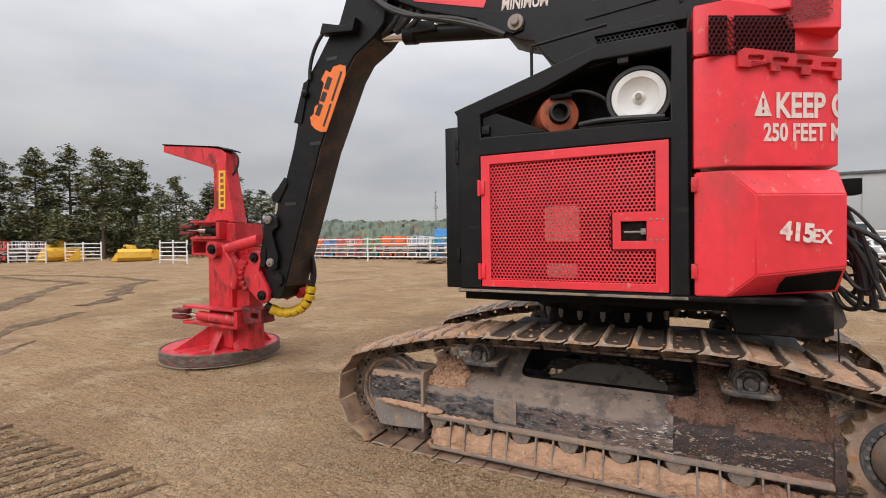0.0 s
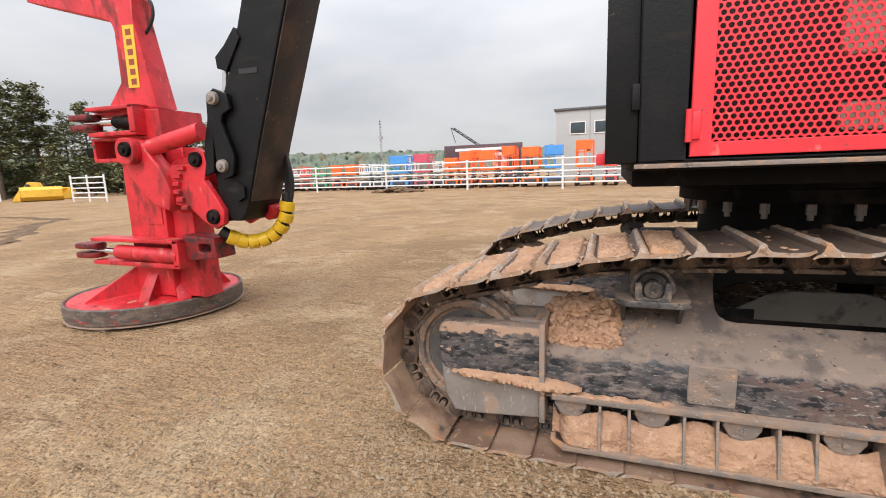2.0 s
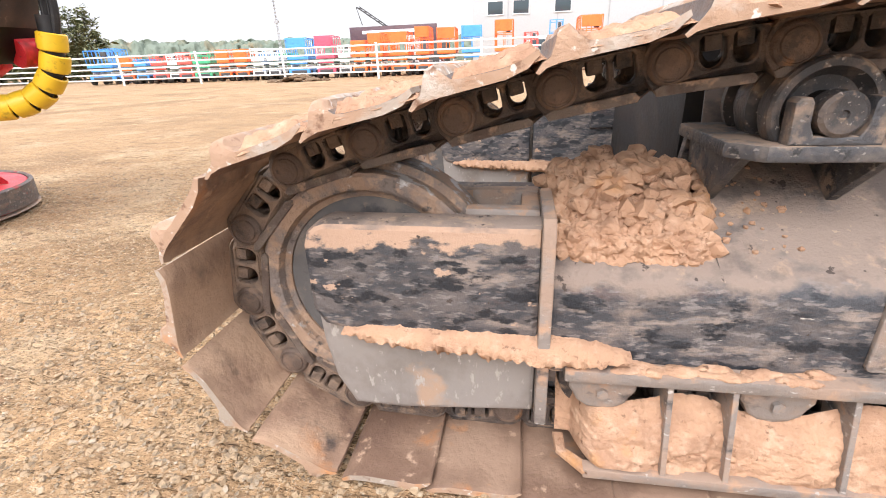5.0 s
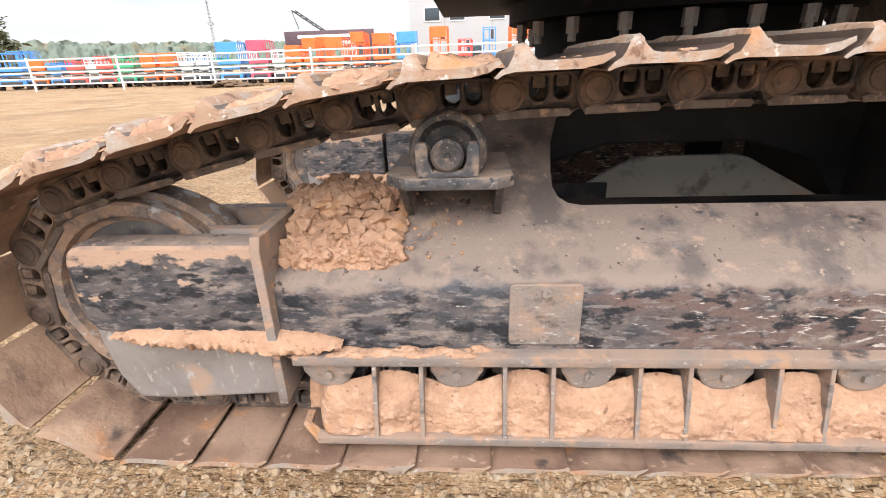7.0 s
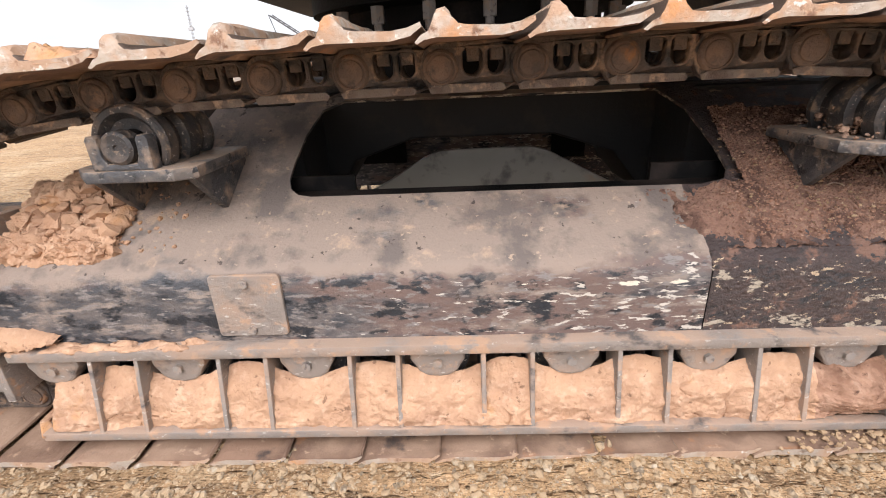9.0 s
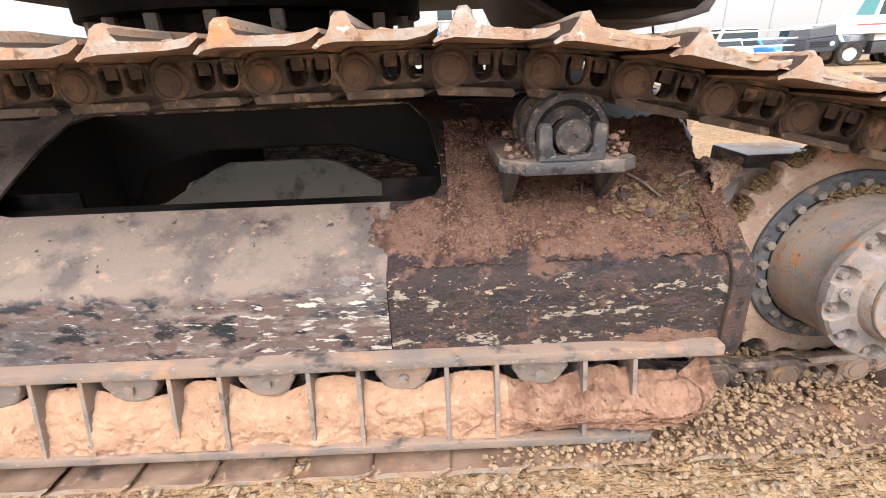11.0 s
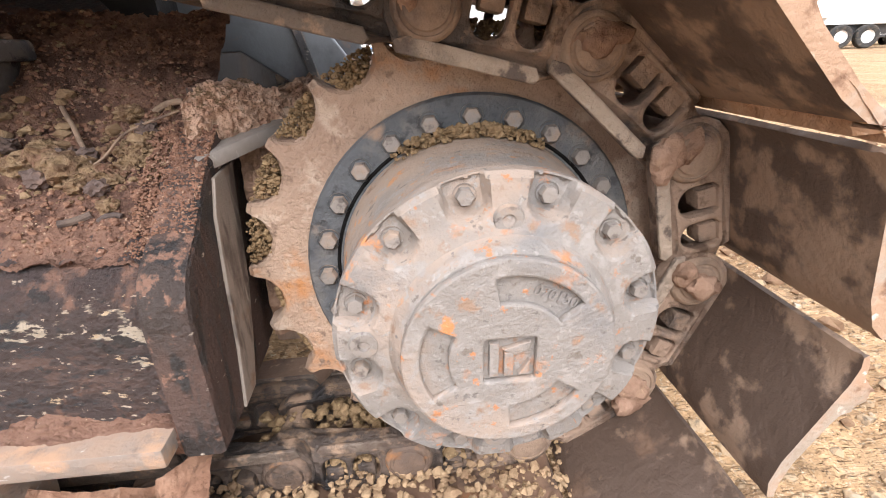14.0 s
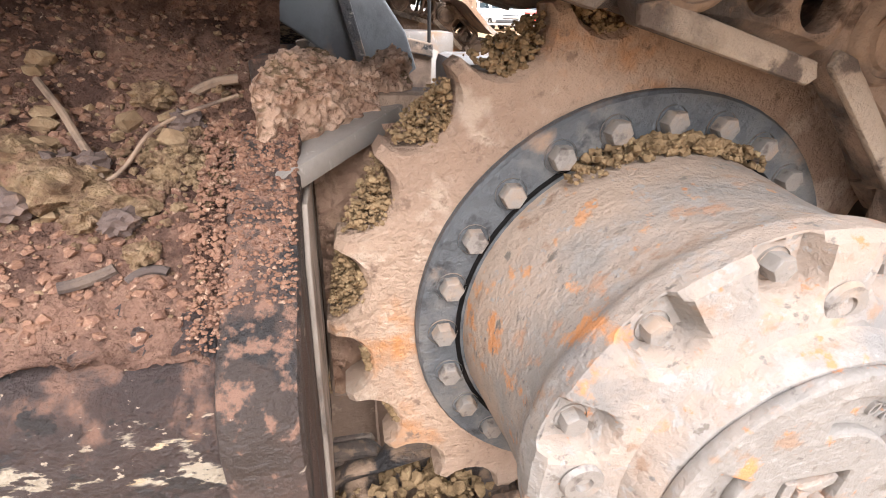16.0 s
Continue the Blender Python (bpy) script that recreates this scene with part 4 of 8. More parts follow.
    hexb = as_mesh("bolt", lathe(lathe(bmesh.new(), [(0.0, -0.014), (0.011, -0.014), (0.0125, -0.012), (0.0125, 0.0)], 6, AROUND_Y), [(0.016, -0.003), (0.016, 0.001)], 16, AROUND_Y), bolt_m)
    for k in range(24):
        x, z = at_angle(SPX, SPZ, 0.217, 91 + 15 * k)
        part("bolt", hexb, None, sp, m=F @ Matrix.Translation((x, 0.153, z)))
    # final drive
    drum = [(0.196, 0.0), (0.193, -0.03), (0.190, -0.06), (0.184, -0.105), (0.182, -0.150), (0.186, -0.170), (0.188, -0.178)]
    fd = P("final_drive", lathe(bmesh.new(), drum, 72, Matrix.Translation((SPX, 0.165, SPZ)) @ AROUND_Y), hub_m, label="grey cast final drive housing stained with clay")
    # black ring drawn for the dark gap between bolt ring and drum
    P("seal", lathe(bmesh.new(), [(0.192, -0.030), (0.200, -0.0352), (0.2035, -0.0345), (0.2035, -0.030)], 64, Matrix.Translation((SPX, 0.186, SPZ)) @ AROUND_Y), black_dirty, fd)
    cap = [(0.188, 0.0), (0.190, -0.006), (0.190, -0.028), (0.184, -0.036), (0.150, -0.040), (0.128, -0.046), (0.122, -0.060), (0.117, -0.068), (0.0, -0.070)]
    cv = P("drive_cover", pocketed(cap, F), hub_m, fd, "cast cover with a ring of sunk bolts")
    for k in range(12):
        x, z = at_angle(SPX, SPZ, 0.168, 103.6 + 30 * k)
        part("bolt", hexb, None, cv, m=F @ Matrix.Translation((x, -0.023, z)) @ pose(0, 0, 0, 0, 17 * k, 0) @ Matrix.Diagonal((0.78, 0.9, 0.78, 1)))
    for a, r in ((89, 0.142), (178, 0.155), (268, 0.146)):
        x, z = at_angle(SPX, SPZ, r, a)
        P("plug", lathe(bmesh.new(), [(0.0, 0.004), (0.006, 0.004), (0.007, -0.004), (0.015, -0.004), (0.017, 0.0)], 24, Matrix.Translation((x, -0.046, z)) @ AROUND_Y), bolt_m, cv)
    # raised cover face with kidney pockets and a square mark
    def kidney(a0, a1, r0=0.066, r1=0.096):
        return circle(SPX, SPZ, r1, 12, a0, a1) + circle(SPX, SPZ, r0, 12, a0, a1)[::-1]
    sq = rounded(SPX - 0.028, SPX + 0.028, SPZ - 0.030, SPZ + 0.024, 0.003, 2)
    face = plate(circle(SPX, SPZ, 0.116, 64), -0.0845, -0.074, SIDE, [kidney(38, 100), kidney(152, 210), kidney(272, 326), sq], 0.003)
    P("cover_face", face, hub_m, cv)
    for k, pts in enumerate(([(-0.022, -0.024), (-0.022, 0.018), (-0.012, 0.018), (-0.012, -0.024)], [(-0.006, -0.024), (-0.006, 0.006), (0.004, 0.006), (0.004, -0.024)], [(-0.008, 0.010), (0.022, 0.018), (0.022, 0.010), (0.006, 0.002)], [(0.010, -0.024), (0.022, -0.006), (0.022, -0.024)])):
        P("mark", plate([(SPX + a, SPZ + b) for a, b in pts], -0.083, -0.075, bevel=0.001), hub_m, cv)
    return fr


web_dusty = material("dusty_slate_disc", (0.105, 0.10, 0.098), 0.6, 0.1, [((0.17, 0.145, 0.125), 9, 0.46, 0.62, 0, 0.75), ((0.06, 0.058, 0.058), 16, 0.56, 0.66, 0, 0.5), ((0.40, 0.275, 0.19), 7, 0.60, 0.70, 0, 0.95)], (70, 0.35))
rubbed = material("rubbed_pale_steel", (0.34, 0.29, 0.25), 0.6, 0.2, [((0.14, 0.115, 0.10), (20, 20, 6), 0.50, 0.60, 0, 0.6), ((0.50, 0.45, 0.39), (30, 30, 8), 0.58, 0.66, 0, 0.7), ((0.28, 0.17, 0.11), 9, 0.58, 0.7, 0, 0.9)], (90, 0.4))
web_m = material("blue_grey_plate", (0.17, 0.185, 0.20), 0.5, 0.1, [((0.11, 0.115, 0.125), 6, 0.48, 0.62, 0, 0.5), ((0.30, 0.20, 0.145), 9, 0.60, 0.70, 0.1, 0.9)], (60, 0.25))
bare_steel = material("scoured_grey_steel", (0.30, 0.275, 0.255), 0.45, 0.3, [((0.22, 0.195, 0.175), 5, 0.46, 0.62, 0, 0.5), ((0.40, 0.28, 0.20), 7, 0.58, 0.68, 0.05, 0.9), ((0.42, 0.39, 0.36), (60, 60, 25), 0.60, 0.66, 0, 0.4)], (60, 0.2))
mud_crust = material("soil_crusted_steel", (0.045, 0.033, 0.029), 0.5, 0.1, [((0.085, 0.052, 0.042), (8, 8, 5), 0.48, 0.60, 0.0, 0.85), ((0.024, 0.021, 0.021), (26, 26, 9), 0.54, 0.60, 0, 0.5), ((0.20, 0.115, 0.083), 55, 0.62, 0.69, 0.16, 0.95), ((0.42, 0.36, 0.30), (40, 40, 90), 0.66, 0.68, -0.1, 0.8)], (120, 0.7), (26, 0.5))
idler_m = material("clay_caked_idler_iron", (0.33, 0.22, 0.15), 0.75, 0.1, [((0.19, 0.155, 0.135), 9, 0.46, 0.58, 0, 0.55), ((0.43, 0.295, 0.205), 22, 0.54, 0.66, 0, 0.9), ((0.10, 0.082, 0.072), 34, 0.60, 0.68, 0, 0.6), ((0.46, 0.44, 0.42), 14, 0.62, 0.68, 0.08, 0.4)], (70, 0.7), (24, 0.5))
roller_m = material("scratched_black_roller", (0.05, 0.048, 0.049), 0.45, 0.25, [((0.13, 0.105, 0.09), 20, 0.48, 0.60, 0, 0.6), ((0.28, 0.205, 0.15), 26, 0.57, 0.66, 0.08, 0.85), ((0.36, 0.32, 0.28), (120, 70, 120), 0.62, 0.66, 0, 0.5)], (90, 0.45))
olive = material("dusty_olive_plate", (0.27, 0.24, 0.20), 0.4, 0, [((0.32, 0.20, 0.135), 4, 0.52, 0.62, 0, 0.85, "x", 0.5, 1.3), ((0.12, 0.10, 0.09), 5, 0.54, 0.62, 0, 0.5)], (50, 0.2))
frame_rear = material("dark_brown_frame_paint", (0.050, 0.033, 0.030), 0.40, 0, [((0.090, 0.055, 0.045), (4, 5, 9), 0.46, 0.60, 0, 0.6), ((0.022, 0.021, 0.024), (10, 10, 22), 0.50, 0.55, -0.05, 0.40), ((0.36, 0.305, 0.235), (6, 6, 18), 0.545, 0.565, -0.14, 0.8), ((0.42, 0.32, 0.21), (22, 22, 46), 0.60, 0.615, -0.08, 0.8), ((0.045, 0.031, 0.029), (36, 36, 80), 0.475, 0.505, 0.0, 0.5), ((0.38, 0.31, 0.24), (60, 60, 120), 0.625, 0.64, -0.05, 0.8), ((0.17, 0.095, 0.068), 14, 0.60, 0.66, 0.05, 0.9), ((0.026, 0.022, 0.022), (26, 26, 40), 0.60, 0.63, 0, 0.5)], (110, 0.9), (22, 0.6))
motor_mud = material("mud_coated_guard", (0.27, 0.195, 0.15), 0.85, 0, [((0.12, 0.085, 0.066), 8, 0.46, 0.60, 0, 0.8), ((0.30, 0.215, 0.16), 18, 0.55, 0.66, 0, 0.9)], (60, 0.7), (16, 0.6))
side_of_undercarriage(Matrix())
side_of_undercarriage(MIRROR)
lettering("070150", 0.017, hub_m, machine, Matrix.Translation((SPX + 0.022, -0.0755, SPZ + 0.072)) @ pose(0, 0, 0, 90, 0, 0) @ pose(0, 0, 0, 0, 0, -24), "casting_number")

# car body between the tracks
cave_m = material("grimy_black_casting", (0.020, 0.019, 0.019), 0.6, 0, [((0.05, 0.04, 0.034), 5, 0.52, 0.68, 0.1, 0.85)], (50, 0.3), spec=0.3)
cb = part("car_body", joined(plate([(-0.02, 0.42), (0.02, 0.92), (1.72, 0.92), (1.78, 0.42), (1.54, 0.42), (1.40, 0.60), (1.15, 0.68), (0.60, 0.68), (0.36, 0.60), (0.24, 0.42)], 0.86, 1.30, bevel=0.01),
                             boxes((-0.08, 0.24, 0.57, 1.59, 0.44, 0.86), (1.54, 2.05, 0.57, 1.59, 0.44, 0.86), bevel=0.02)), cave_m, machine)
part("belly_guard", plate([(0.22, 0.44), (0.36, 0.46), (0.50, 0.53), (0.64, 0.615), (0.70, 0.64), (1.06, 0.645), (1.12, 0.63), (1.27, 0.55), (1.44, 0.46), (1.58, 0.44), (1.30, 0.44), (1.15, 0.462), (0.95, 0.472), (0.75, 0.466), (0.55, 0.44)], 0.79, 0.815, bevel=0.004), olive, cb, "dusty olive arched guard plate")
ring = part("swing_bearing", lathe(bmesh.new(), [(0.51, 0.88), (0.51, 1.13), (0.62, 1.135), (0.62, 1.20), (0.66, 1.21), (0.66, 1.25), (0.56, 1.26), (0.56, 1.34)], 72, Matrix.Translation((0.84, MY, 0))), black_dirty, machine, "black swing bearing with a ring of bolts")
rb_me = as_mesh("bolt", joined(rod(bmesh.new(), (0, 0, -0.045), (0, 0, 0.02), 0.014, seg=8), rod(bmesh.new(), (0, 0, -0.02), (0, 0, 0.03), 0.022, seg=6)), bolt_m)
for k in range(20):
    x, y = at_angle(0.84, MY, 0.575, 18 * k + 4)
    part("bolt", rb_me, None, ring, m=Matrix.Translation((x, y, 1.10)))

# ---- upper house ----
deck = part("deck", boxes((-0.10, 2.05, -0.085, 2.24, 1.318, 1.348), (-0.10, 2.0, 0.05, 2.1, 1.25, 1.318), bevel=0.006), black_dirty, machine)
belly_m = material("dusty_grey_underside", (0.115, 0.10, 0.09), 0.7, 0, [((0.06, 0.052, 0.048), 5, 0.46, 0.62, 0, 0.6), ((0.20, 0.155, 0.125), 14, 0.56, 0.68, 0, 0.9)], (60, 0.3))
part("rear_box", plate([(1.80, 1.13), (1.70, 1.318), (2.33, 1.318), (2.40, 1.22), (2.425, 1.13), (2.40, 1.085), (2.30, 1.058), (1.95, 1.055)], 0.66, 1.60, bevel=0.012), belly_m, machine, "dusty rounded belly box under the counterweight")
part("belly_side", plate([(1.80, 1.16), (1.70, 1.318), (2.24, 1.318), (2.24, 1.12), (2.18, 1.07), (1.95, 1.08)], 0.32, 0.66, bevel=0.012), black_dirty, machine)
part("side_box", plate([(1.72, 1.12), (1.66, 1.318), (2.20, 1.318), (2.20, 1.14), (2.12, 1.11)], 0.04, 0.32, bevel=0.01), black_dirty, machine)

part("edge_strip", boxes((-0.10, 1.46, -0.092, -0.0855, 1.326, 1.344), bevel=0.002), guard_steel, deck, "worn bare steel edge")
part("front_lip", boxes((-0.245, -0.206, 0.02, 0.60, 1.345, 1.395), bevel=0.006), red_paint, machine)
# side frame, a heavy black border round the door and the upper opening
outer = [(-0.085, 1.348), (-0.10, 2.66), (-0.125, 2.70), (0.579, 2.90), (0.93, 3.005), (1.455, 3.00), (1.47, 1.348)]
door_hole = [(0.085, 1.36), (0.085, 2.345), (1.362, 2.335), (1.362, 1.36)]
upper_hole = [(0.094, 2.478), (0.094, 2.65), (0.558, 2.765), (0.90, 2.90), (1.367, 2.90), (1.365, 2.445)]
sf = part("side_frame", plate(outer, -0.075, 0.0, SIDE, [door_hole, upper_hole], 0.008), black_paint, machine, "heavy black steel side frame")
part("side_step", plate([(0.10, 2.48), (0.10, 2.63), (0.20, 2.655), (0.58, 2.475)], -0.04, -0.02, bevel=0.003), black_paint, sf)
part("latch_block", boxes((0.10, 0.16, -0.07, -0.03, 2.50, 2.56), bevel=0.004), black_paint, sf)
part("front_corner", boxes((-0.21, -0.088, -0.06, 0.03, 1.348, 2.585), bevel=0.008), black_paint, machine)
for z in (1.55, 2.30, 2.40):
    part("hinge", boxes((-0.115, -0.085, -0.085, -0.055, z, z + 0.10), bevel=0.006), black_paint, sf)
# louvred front
gr = part("front_grille", boxes((-0.20, -0.17, 0.0, 0.04, 1.36, 2.55), (-0.20, -0.17, 0.90, 0.94, 1.36, 2.55), (-0.20, -0.17, 0.0, 0.94, 1.348, 1.39), (-0.20, -0.17, 0.0, 0.94, 2.51, 2.55), bevel=0.004), black_paint, machine)
slat = as_mesh("slat", plate([(0, 0), (0.045, -0.05), (0.05, -0.045), (0.006, 0.006)], 0.03, 0.91, SIDE, bevel=0.001), black_paint)
for k in range(24):
    part("slat", slat, None, gr, m=Matrix.Translation((-0.205, 0, 1.43 + 0.046 * k)))
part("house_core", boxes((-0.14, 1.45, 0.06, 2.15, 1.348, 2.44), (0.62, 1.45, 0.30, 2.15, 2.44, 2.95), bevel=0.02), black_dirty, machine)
part("hood", plate([(-0.13, 2.62), (-0.13, 2.70), (0.579, 2.905), (0.93, 3.01), (1.455, 3.005), (1.455, 2.95), (0.60, 2.85)], 0.0, 2.15, bevel=0.006), black_paint, machine)

# red door with its punched sheet
holes_zone = (0.165, 1.278, 1.418, 2.272)
lock = (1.02, 1.30, 1.64, 1.88)


def in_lock(u, v):
    return u > lock[0] - 0.012 and lock[2] - 0.012 < v < lock[3] + 0.012


door = part("engine_door", plate([(0.094, 1.366), (0.094, 2.338), (1.354, 2.328), (1.354, 1.366)], -0.085, -0.06, SIDE,
                                [[(holes_zone[0], holes_zone[2]), (holes_zone[0], holes_zone[3]), (holes_zone[1], holes_zone[3] - 0.008), (holes_zone[1], lock[3]), (lock[0], lock[3]), (lock[0], lock[2]), (holes_zone[1], lock[2]), (holes_zone[1], holes_zone[2])],
                                 [(1.072, 1.695), (1.072, 1.822), (1.225, 1.822), (1.225, 1.695)]], 0.004), red_paint, machine, "bright red engine door with punched sheet")
mesh_sheet = perforated(0.150, 1.292, 1.405, 2.285, 0.0262, 0.0098, in_lock)
mesh_sheet.transform(Matrix.Translation((0, -0.070, 0)) @ SIDE)
part("punched_sheet", mesh_sheet, red_paint, door, "red sheet punched with rows of round holes", angle=0)
part("lock_back", boxes((1.06, 1.24, -0.058, -0.05, 1.685, 1.832)), black_dirty, door)
part("lock_bar", rod(bmesh.new(), (1.09, -0.065, 1.752), (1.22, -0.065, 1.752), 0.008), bolt_m, door)
part("lock_bolt", boxes((1.19, 1.222, -0.08, -0.058, 1.735, 1.775), bevel=0.004), bolt_m, door)
for z in (1.43, 2.05):
    part("door_hinge", joined(boxes((0.075, 0.125, -0.10, -0.08, z, z + 0.10), bevel=0.005), rod(bmesh.new(), (0.085, -0.10, z - 0.01), (0.085, -0.10, z + 0.11), 0.012)), red_paint, door)
rivet = as_mesh("rivet", rod(bmesh.new(), (0, 0, 0), (0, -0.005, 0), 0.008, 0.006, 10), bolt_m)
for x in (1.252, 1.285, 1.32):
    for z in (1.70, 1.83):
        part("rivet", rivet, None, door, m=Matrix.Translation((x, -0.084, z)))
# pale boxes behind the punched sheet
pale = material("pale_engine_box", (0.62, 0.50, 0.42), 0.6, 0, [((0.4, 0.32, 0.28), 12, 0.5, 0.7, 0, 0.7)], (30, 0.1))
part("filter_box", plate(rounded(0.555, 0.80, 1.69, 1.945, 0.03), -0.03, 0.05, bevel=0.01), pale, machine)
part("valve_box", plate(rounded(0.57, 0.785, 1.435, 1.535, 0.02), -0.03, 0.05, bevel=0.01), pale, machine)
# dark maroon sheet added behind the holes; its colour stands for the shade inside
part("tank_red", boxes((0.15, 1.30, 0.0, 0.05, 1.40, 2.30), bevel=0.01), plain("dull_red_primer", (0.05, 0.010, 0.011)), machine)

# inside the upper opening: white filter end and an orange canister
ay = AROUND_Y
fl = part("air_filter", lathe(bmesh.new(), [(0.0, 0.02), (0.02, 0.0), (0.045, 0.03), (0.12, 0.0), (0.128, -0.012), (0.165, -0.014), (0.170, 0.0), (0.170, 0.3)], 48, Matrix.Translation((1.175, 0.02, 2.645)) @ ay), plain("white_filter_plastic", (0.72, 0.72, 0.70)), machine, "white round air filter end")
part("filter_ring", lathe(bmesh.new(), [(0.172, 0.0), (0.176, -0.012), (0.198, -0.012), (0.204, 0.0), (0.204, 0.32)], 48, Matrix.Translation((1.175, 0.02, 2.645)) @ ay), rubber, fl)
part("filter_nut", rod(bmesh.new(), (1.175, 0.0, 2.645), (1.175, 0.05, 2.645), 0.022, seg=6), bolt_m, fl)
rusty_orange = material("rusty_orange_canister", (0.36, 0.075, 0.025), 0.6, 0, [((0.16, 0.06, 0.035), 12, 0.5, 0.66, 0, 0.8)], (40, 0.15))
cn = part("canister", lathe(bmesh.new(), [(0.07, 0.05), (0.075, -0.01), (0.085, -0.012), (0.135, 0.0), (0.145, 0.03), (0.145, 0.4)], 40, Matrix.Translation((0.655, 0.03, 2.60)) @ pose(0, 0, 0, 0, 0, 24) @ ay), rusty_orange, machine, "rusty orange air canister")
part("canister_mouth", lathe(bmesh.new(), [(0.0, 0.06), (0.05, 0.06), (0.055, -0.03), (0.07, -0.03), (0.072, 0.05)], 32, Matrix.Translation((0.66, 0.01, 2.61)) @ pose(0, 0, 0, 0, 0, 24) @ ay), rubber, cn)
part("canister_clamp", boxes((0.60, 0.75, -0.02, 0.04, 2.70, 2.73), bevel=0.006), black_dirty, cn)
part("shelf_plate", boxes((0.80, 1.36, -0.05, 0.30, 2.455, 2.475), bevel=0.004), black_dirty, machine)
part("hose", tube([(0.80, 0.0, 2.50), (0.95, -0.03, 2.52), (1.1, -0.03, 2.50), (1.33, 0.0, 2.49)], 0.02), rubber, machine)
part("cable", tube([(0.60, 0.1, 2.70), (0.75, 0.0, 2.80), (0.95, 0.0, 2.72), (1.02, 0.1, 2.60)], 0.012), rubber, machine)
part("lamp_block", boxes((1.05, 1.12, -0.05, 0.02, 2.86, 2.92), bevel=0.01), rubber, machine)
# vented strip over the frame
vs = perforated(0.92, 1.42, 3.00, 3.09, 0.03, 0.0115)
vs.transform(Matrix.Translation((0, 0.02, 0)) @ SIDE)
part("vented_strip", vs, black_paint, machine, angle=0)
part("strip_lid", plate([(0.90, 3.09), (0.90, 3.12), (1.46, 3.15), (1.46, 3.09)], 0.01, 0.5, bevel=0.004), black_paint, machine)
part("grab_rail", rod(rod(bmesh.new(), (0.46, 0.02, 2.87), (0.46, 0.02, 3.12), 0.011, seg=10), (0.46, 0.02, 3.115), (0.98, 0.02, 3.16), 0.011, seg=10), black_paint, machine)

# red counterweight, three storeys of plate bent round the corner
CHX, CHY = 2.27, 0.27       # where the corner face ends


def bent(z0, z1, z1b=None, push=0.0, thick=0.03):
    """Side face and corner face between two heights; the top may fall towards the corner."""
    z1b = z1 if z1b is None else z1b
    pts = [(1.492, -0.075), (1.665, -0.075), (CHX, CHY), (CHX + 0.03, 1.9)]
    bm = bmesh.new()
    ring_ = []
    for i, (x, y) in enumerate(pts):
        top = z1 if i < 2 else z1b
        ring_.append([bm.verts.new((x, y, z0)), bm.verts.new((x, y, top)), bm.verts.new((x - 0.02, y + 0.25, top)), bm.verts.new((x - 0.02, y + 0.25, z0))])
    for a, b in zip(ring_, ring_[1:]):
        for k in range(4):
            bm.faces.new((a[k], a[(k + 1) % 4], b[(k + 1) % 4], b[k]))
    bm.faces.new(ring_[0])
    bm.faces.new(ring_[-1])
    bmesh.ops.recalc_face_normals(bm, faces=bm.faces)
    bmesh.ops.bevel(bm, geom=[e for e in bm.edges], offset=0.006, segments=2, affect="EDGES")
    return bm


cw = part("counterweight", bent(2.135, 2.80, 2.75), red_paint, machine, "tall red counterweight, scratched and stencilled")
# lower storey with its bulged, undercut box
low = bmesh.new()
lv = {}
for key, co in {
    "a0": (1.492, -0.075, 1.352), "a1": (1.492, -0.075, 2.11), "b0": (1.665, -0.075, 1.352), "b1": (1.665, -0.075, 2.11),
    "c0": (CHX, CHY, 1.37), "c1": (CHX, CHY, 2.11), "d0": (CHX, 1.9, 1.37), "d1": (CHX, 1.9, 2.11),
    "p1": (1.80, -0.16, 1.955), "q1": (2.285, 0.16, 1.955), "p0": (1.80, -0.16, 1.49), "q0": (2.285, 0.16, 1.53), "e1": (2.30, 1.9, 1.95), "e0": (2.30, 1.9, 1.53)}.items():
    lv[key] = low.verts.new(co)
for f in ("a0 b0 b1 a1", "b1 c1 q1 p1", "b0 p0 p1 b1", "p0 q0 q1 p1", "b0 c0 q0 p0", "c1 d1 e1 q1", "q0 e0 e1 q1", "c0 d0 e0 q0", "a1 b1 c1 d1", "a0 b0 c0 d0", "a0 a1 d1 d0", "d0 d1 e1 e0"):
    low.faces.new([lv[k] for k in f.split()])
bmesh.ops.recalc_face_normals(low, faces=low.faces)
bmesh.ops.bevel(low, geom=list(low.edges), offset=0.008, segments=2, affect="EDGES")
lowb = part("lower_counterweight", low, red_paint, machine, "red bulged counterweight door with chipped edges")
for z in (1.46, 1.99):
    part("hinge", boxes((1.475, 1.51, -0.10, -0.07, z, z + 0.09), bevel=0.006), red_dirty, lowb)
# upper storey with its punched panel
topb = part("upper_counterweight", bent(2.82, 3.12, 3.02), red_paint, machine)
ps = perforated(0.0, 0.52, 0.0, 0.235, 0.028, 0.0115)
# black sheet added behind the vent so its holes look shaded
part("vent_backing", boxes((0.0, 0.52, 0.0, 0.235, -0.016, -0.012)), black_dirty, topb, m=Matrix.Translation((1.575, -0.135, 2.79)) @ pose(0, 0, 0, 90, 0, 28))
vent_red = plain("dark_red_vent_sheet", (0.17, 0.022, 0.026), 0.6)
part("vent_panel", ps, vent_red, topb, "punched vent panel", angle=0, m=Matrix.Translation((1.575, -0.135, 2.79)) @ pose(0, 0, 0, 90, 0, 28) )
part("grille_box", plate([(1.93, 2.96), (1.92, 3.20), (2.24, 3.14), (2.24, 2.90)], 0.10, 1.0, bevel=0.01), red_paint, topb)
gp = perforated(0.0, 0.25, 0.0, 0.17, 0.028, 0.0115)
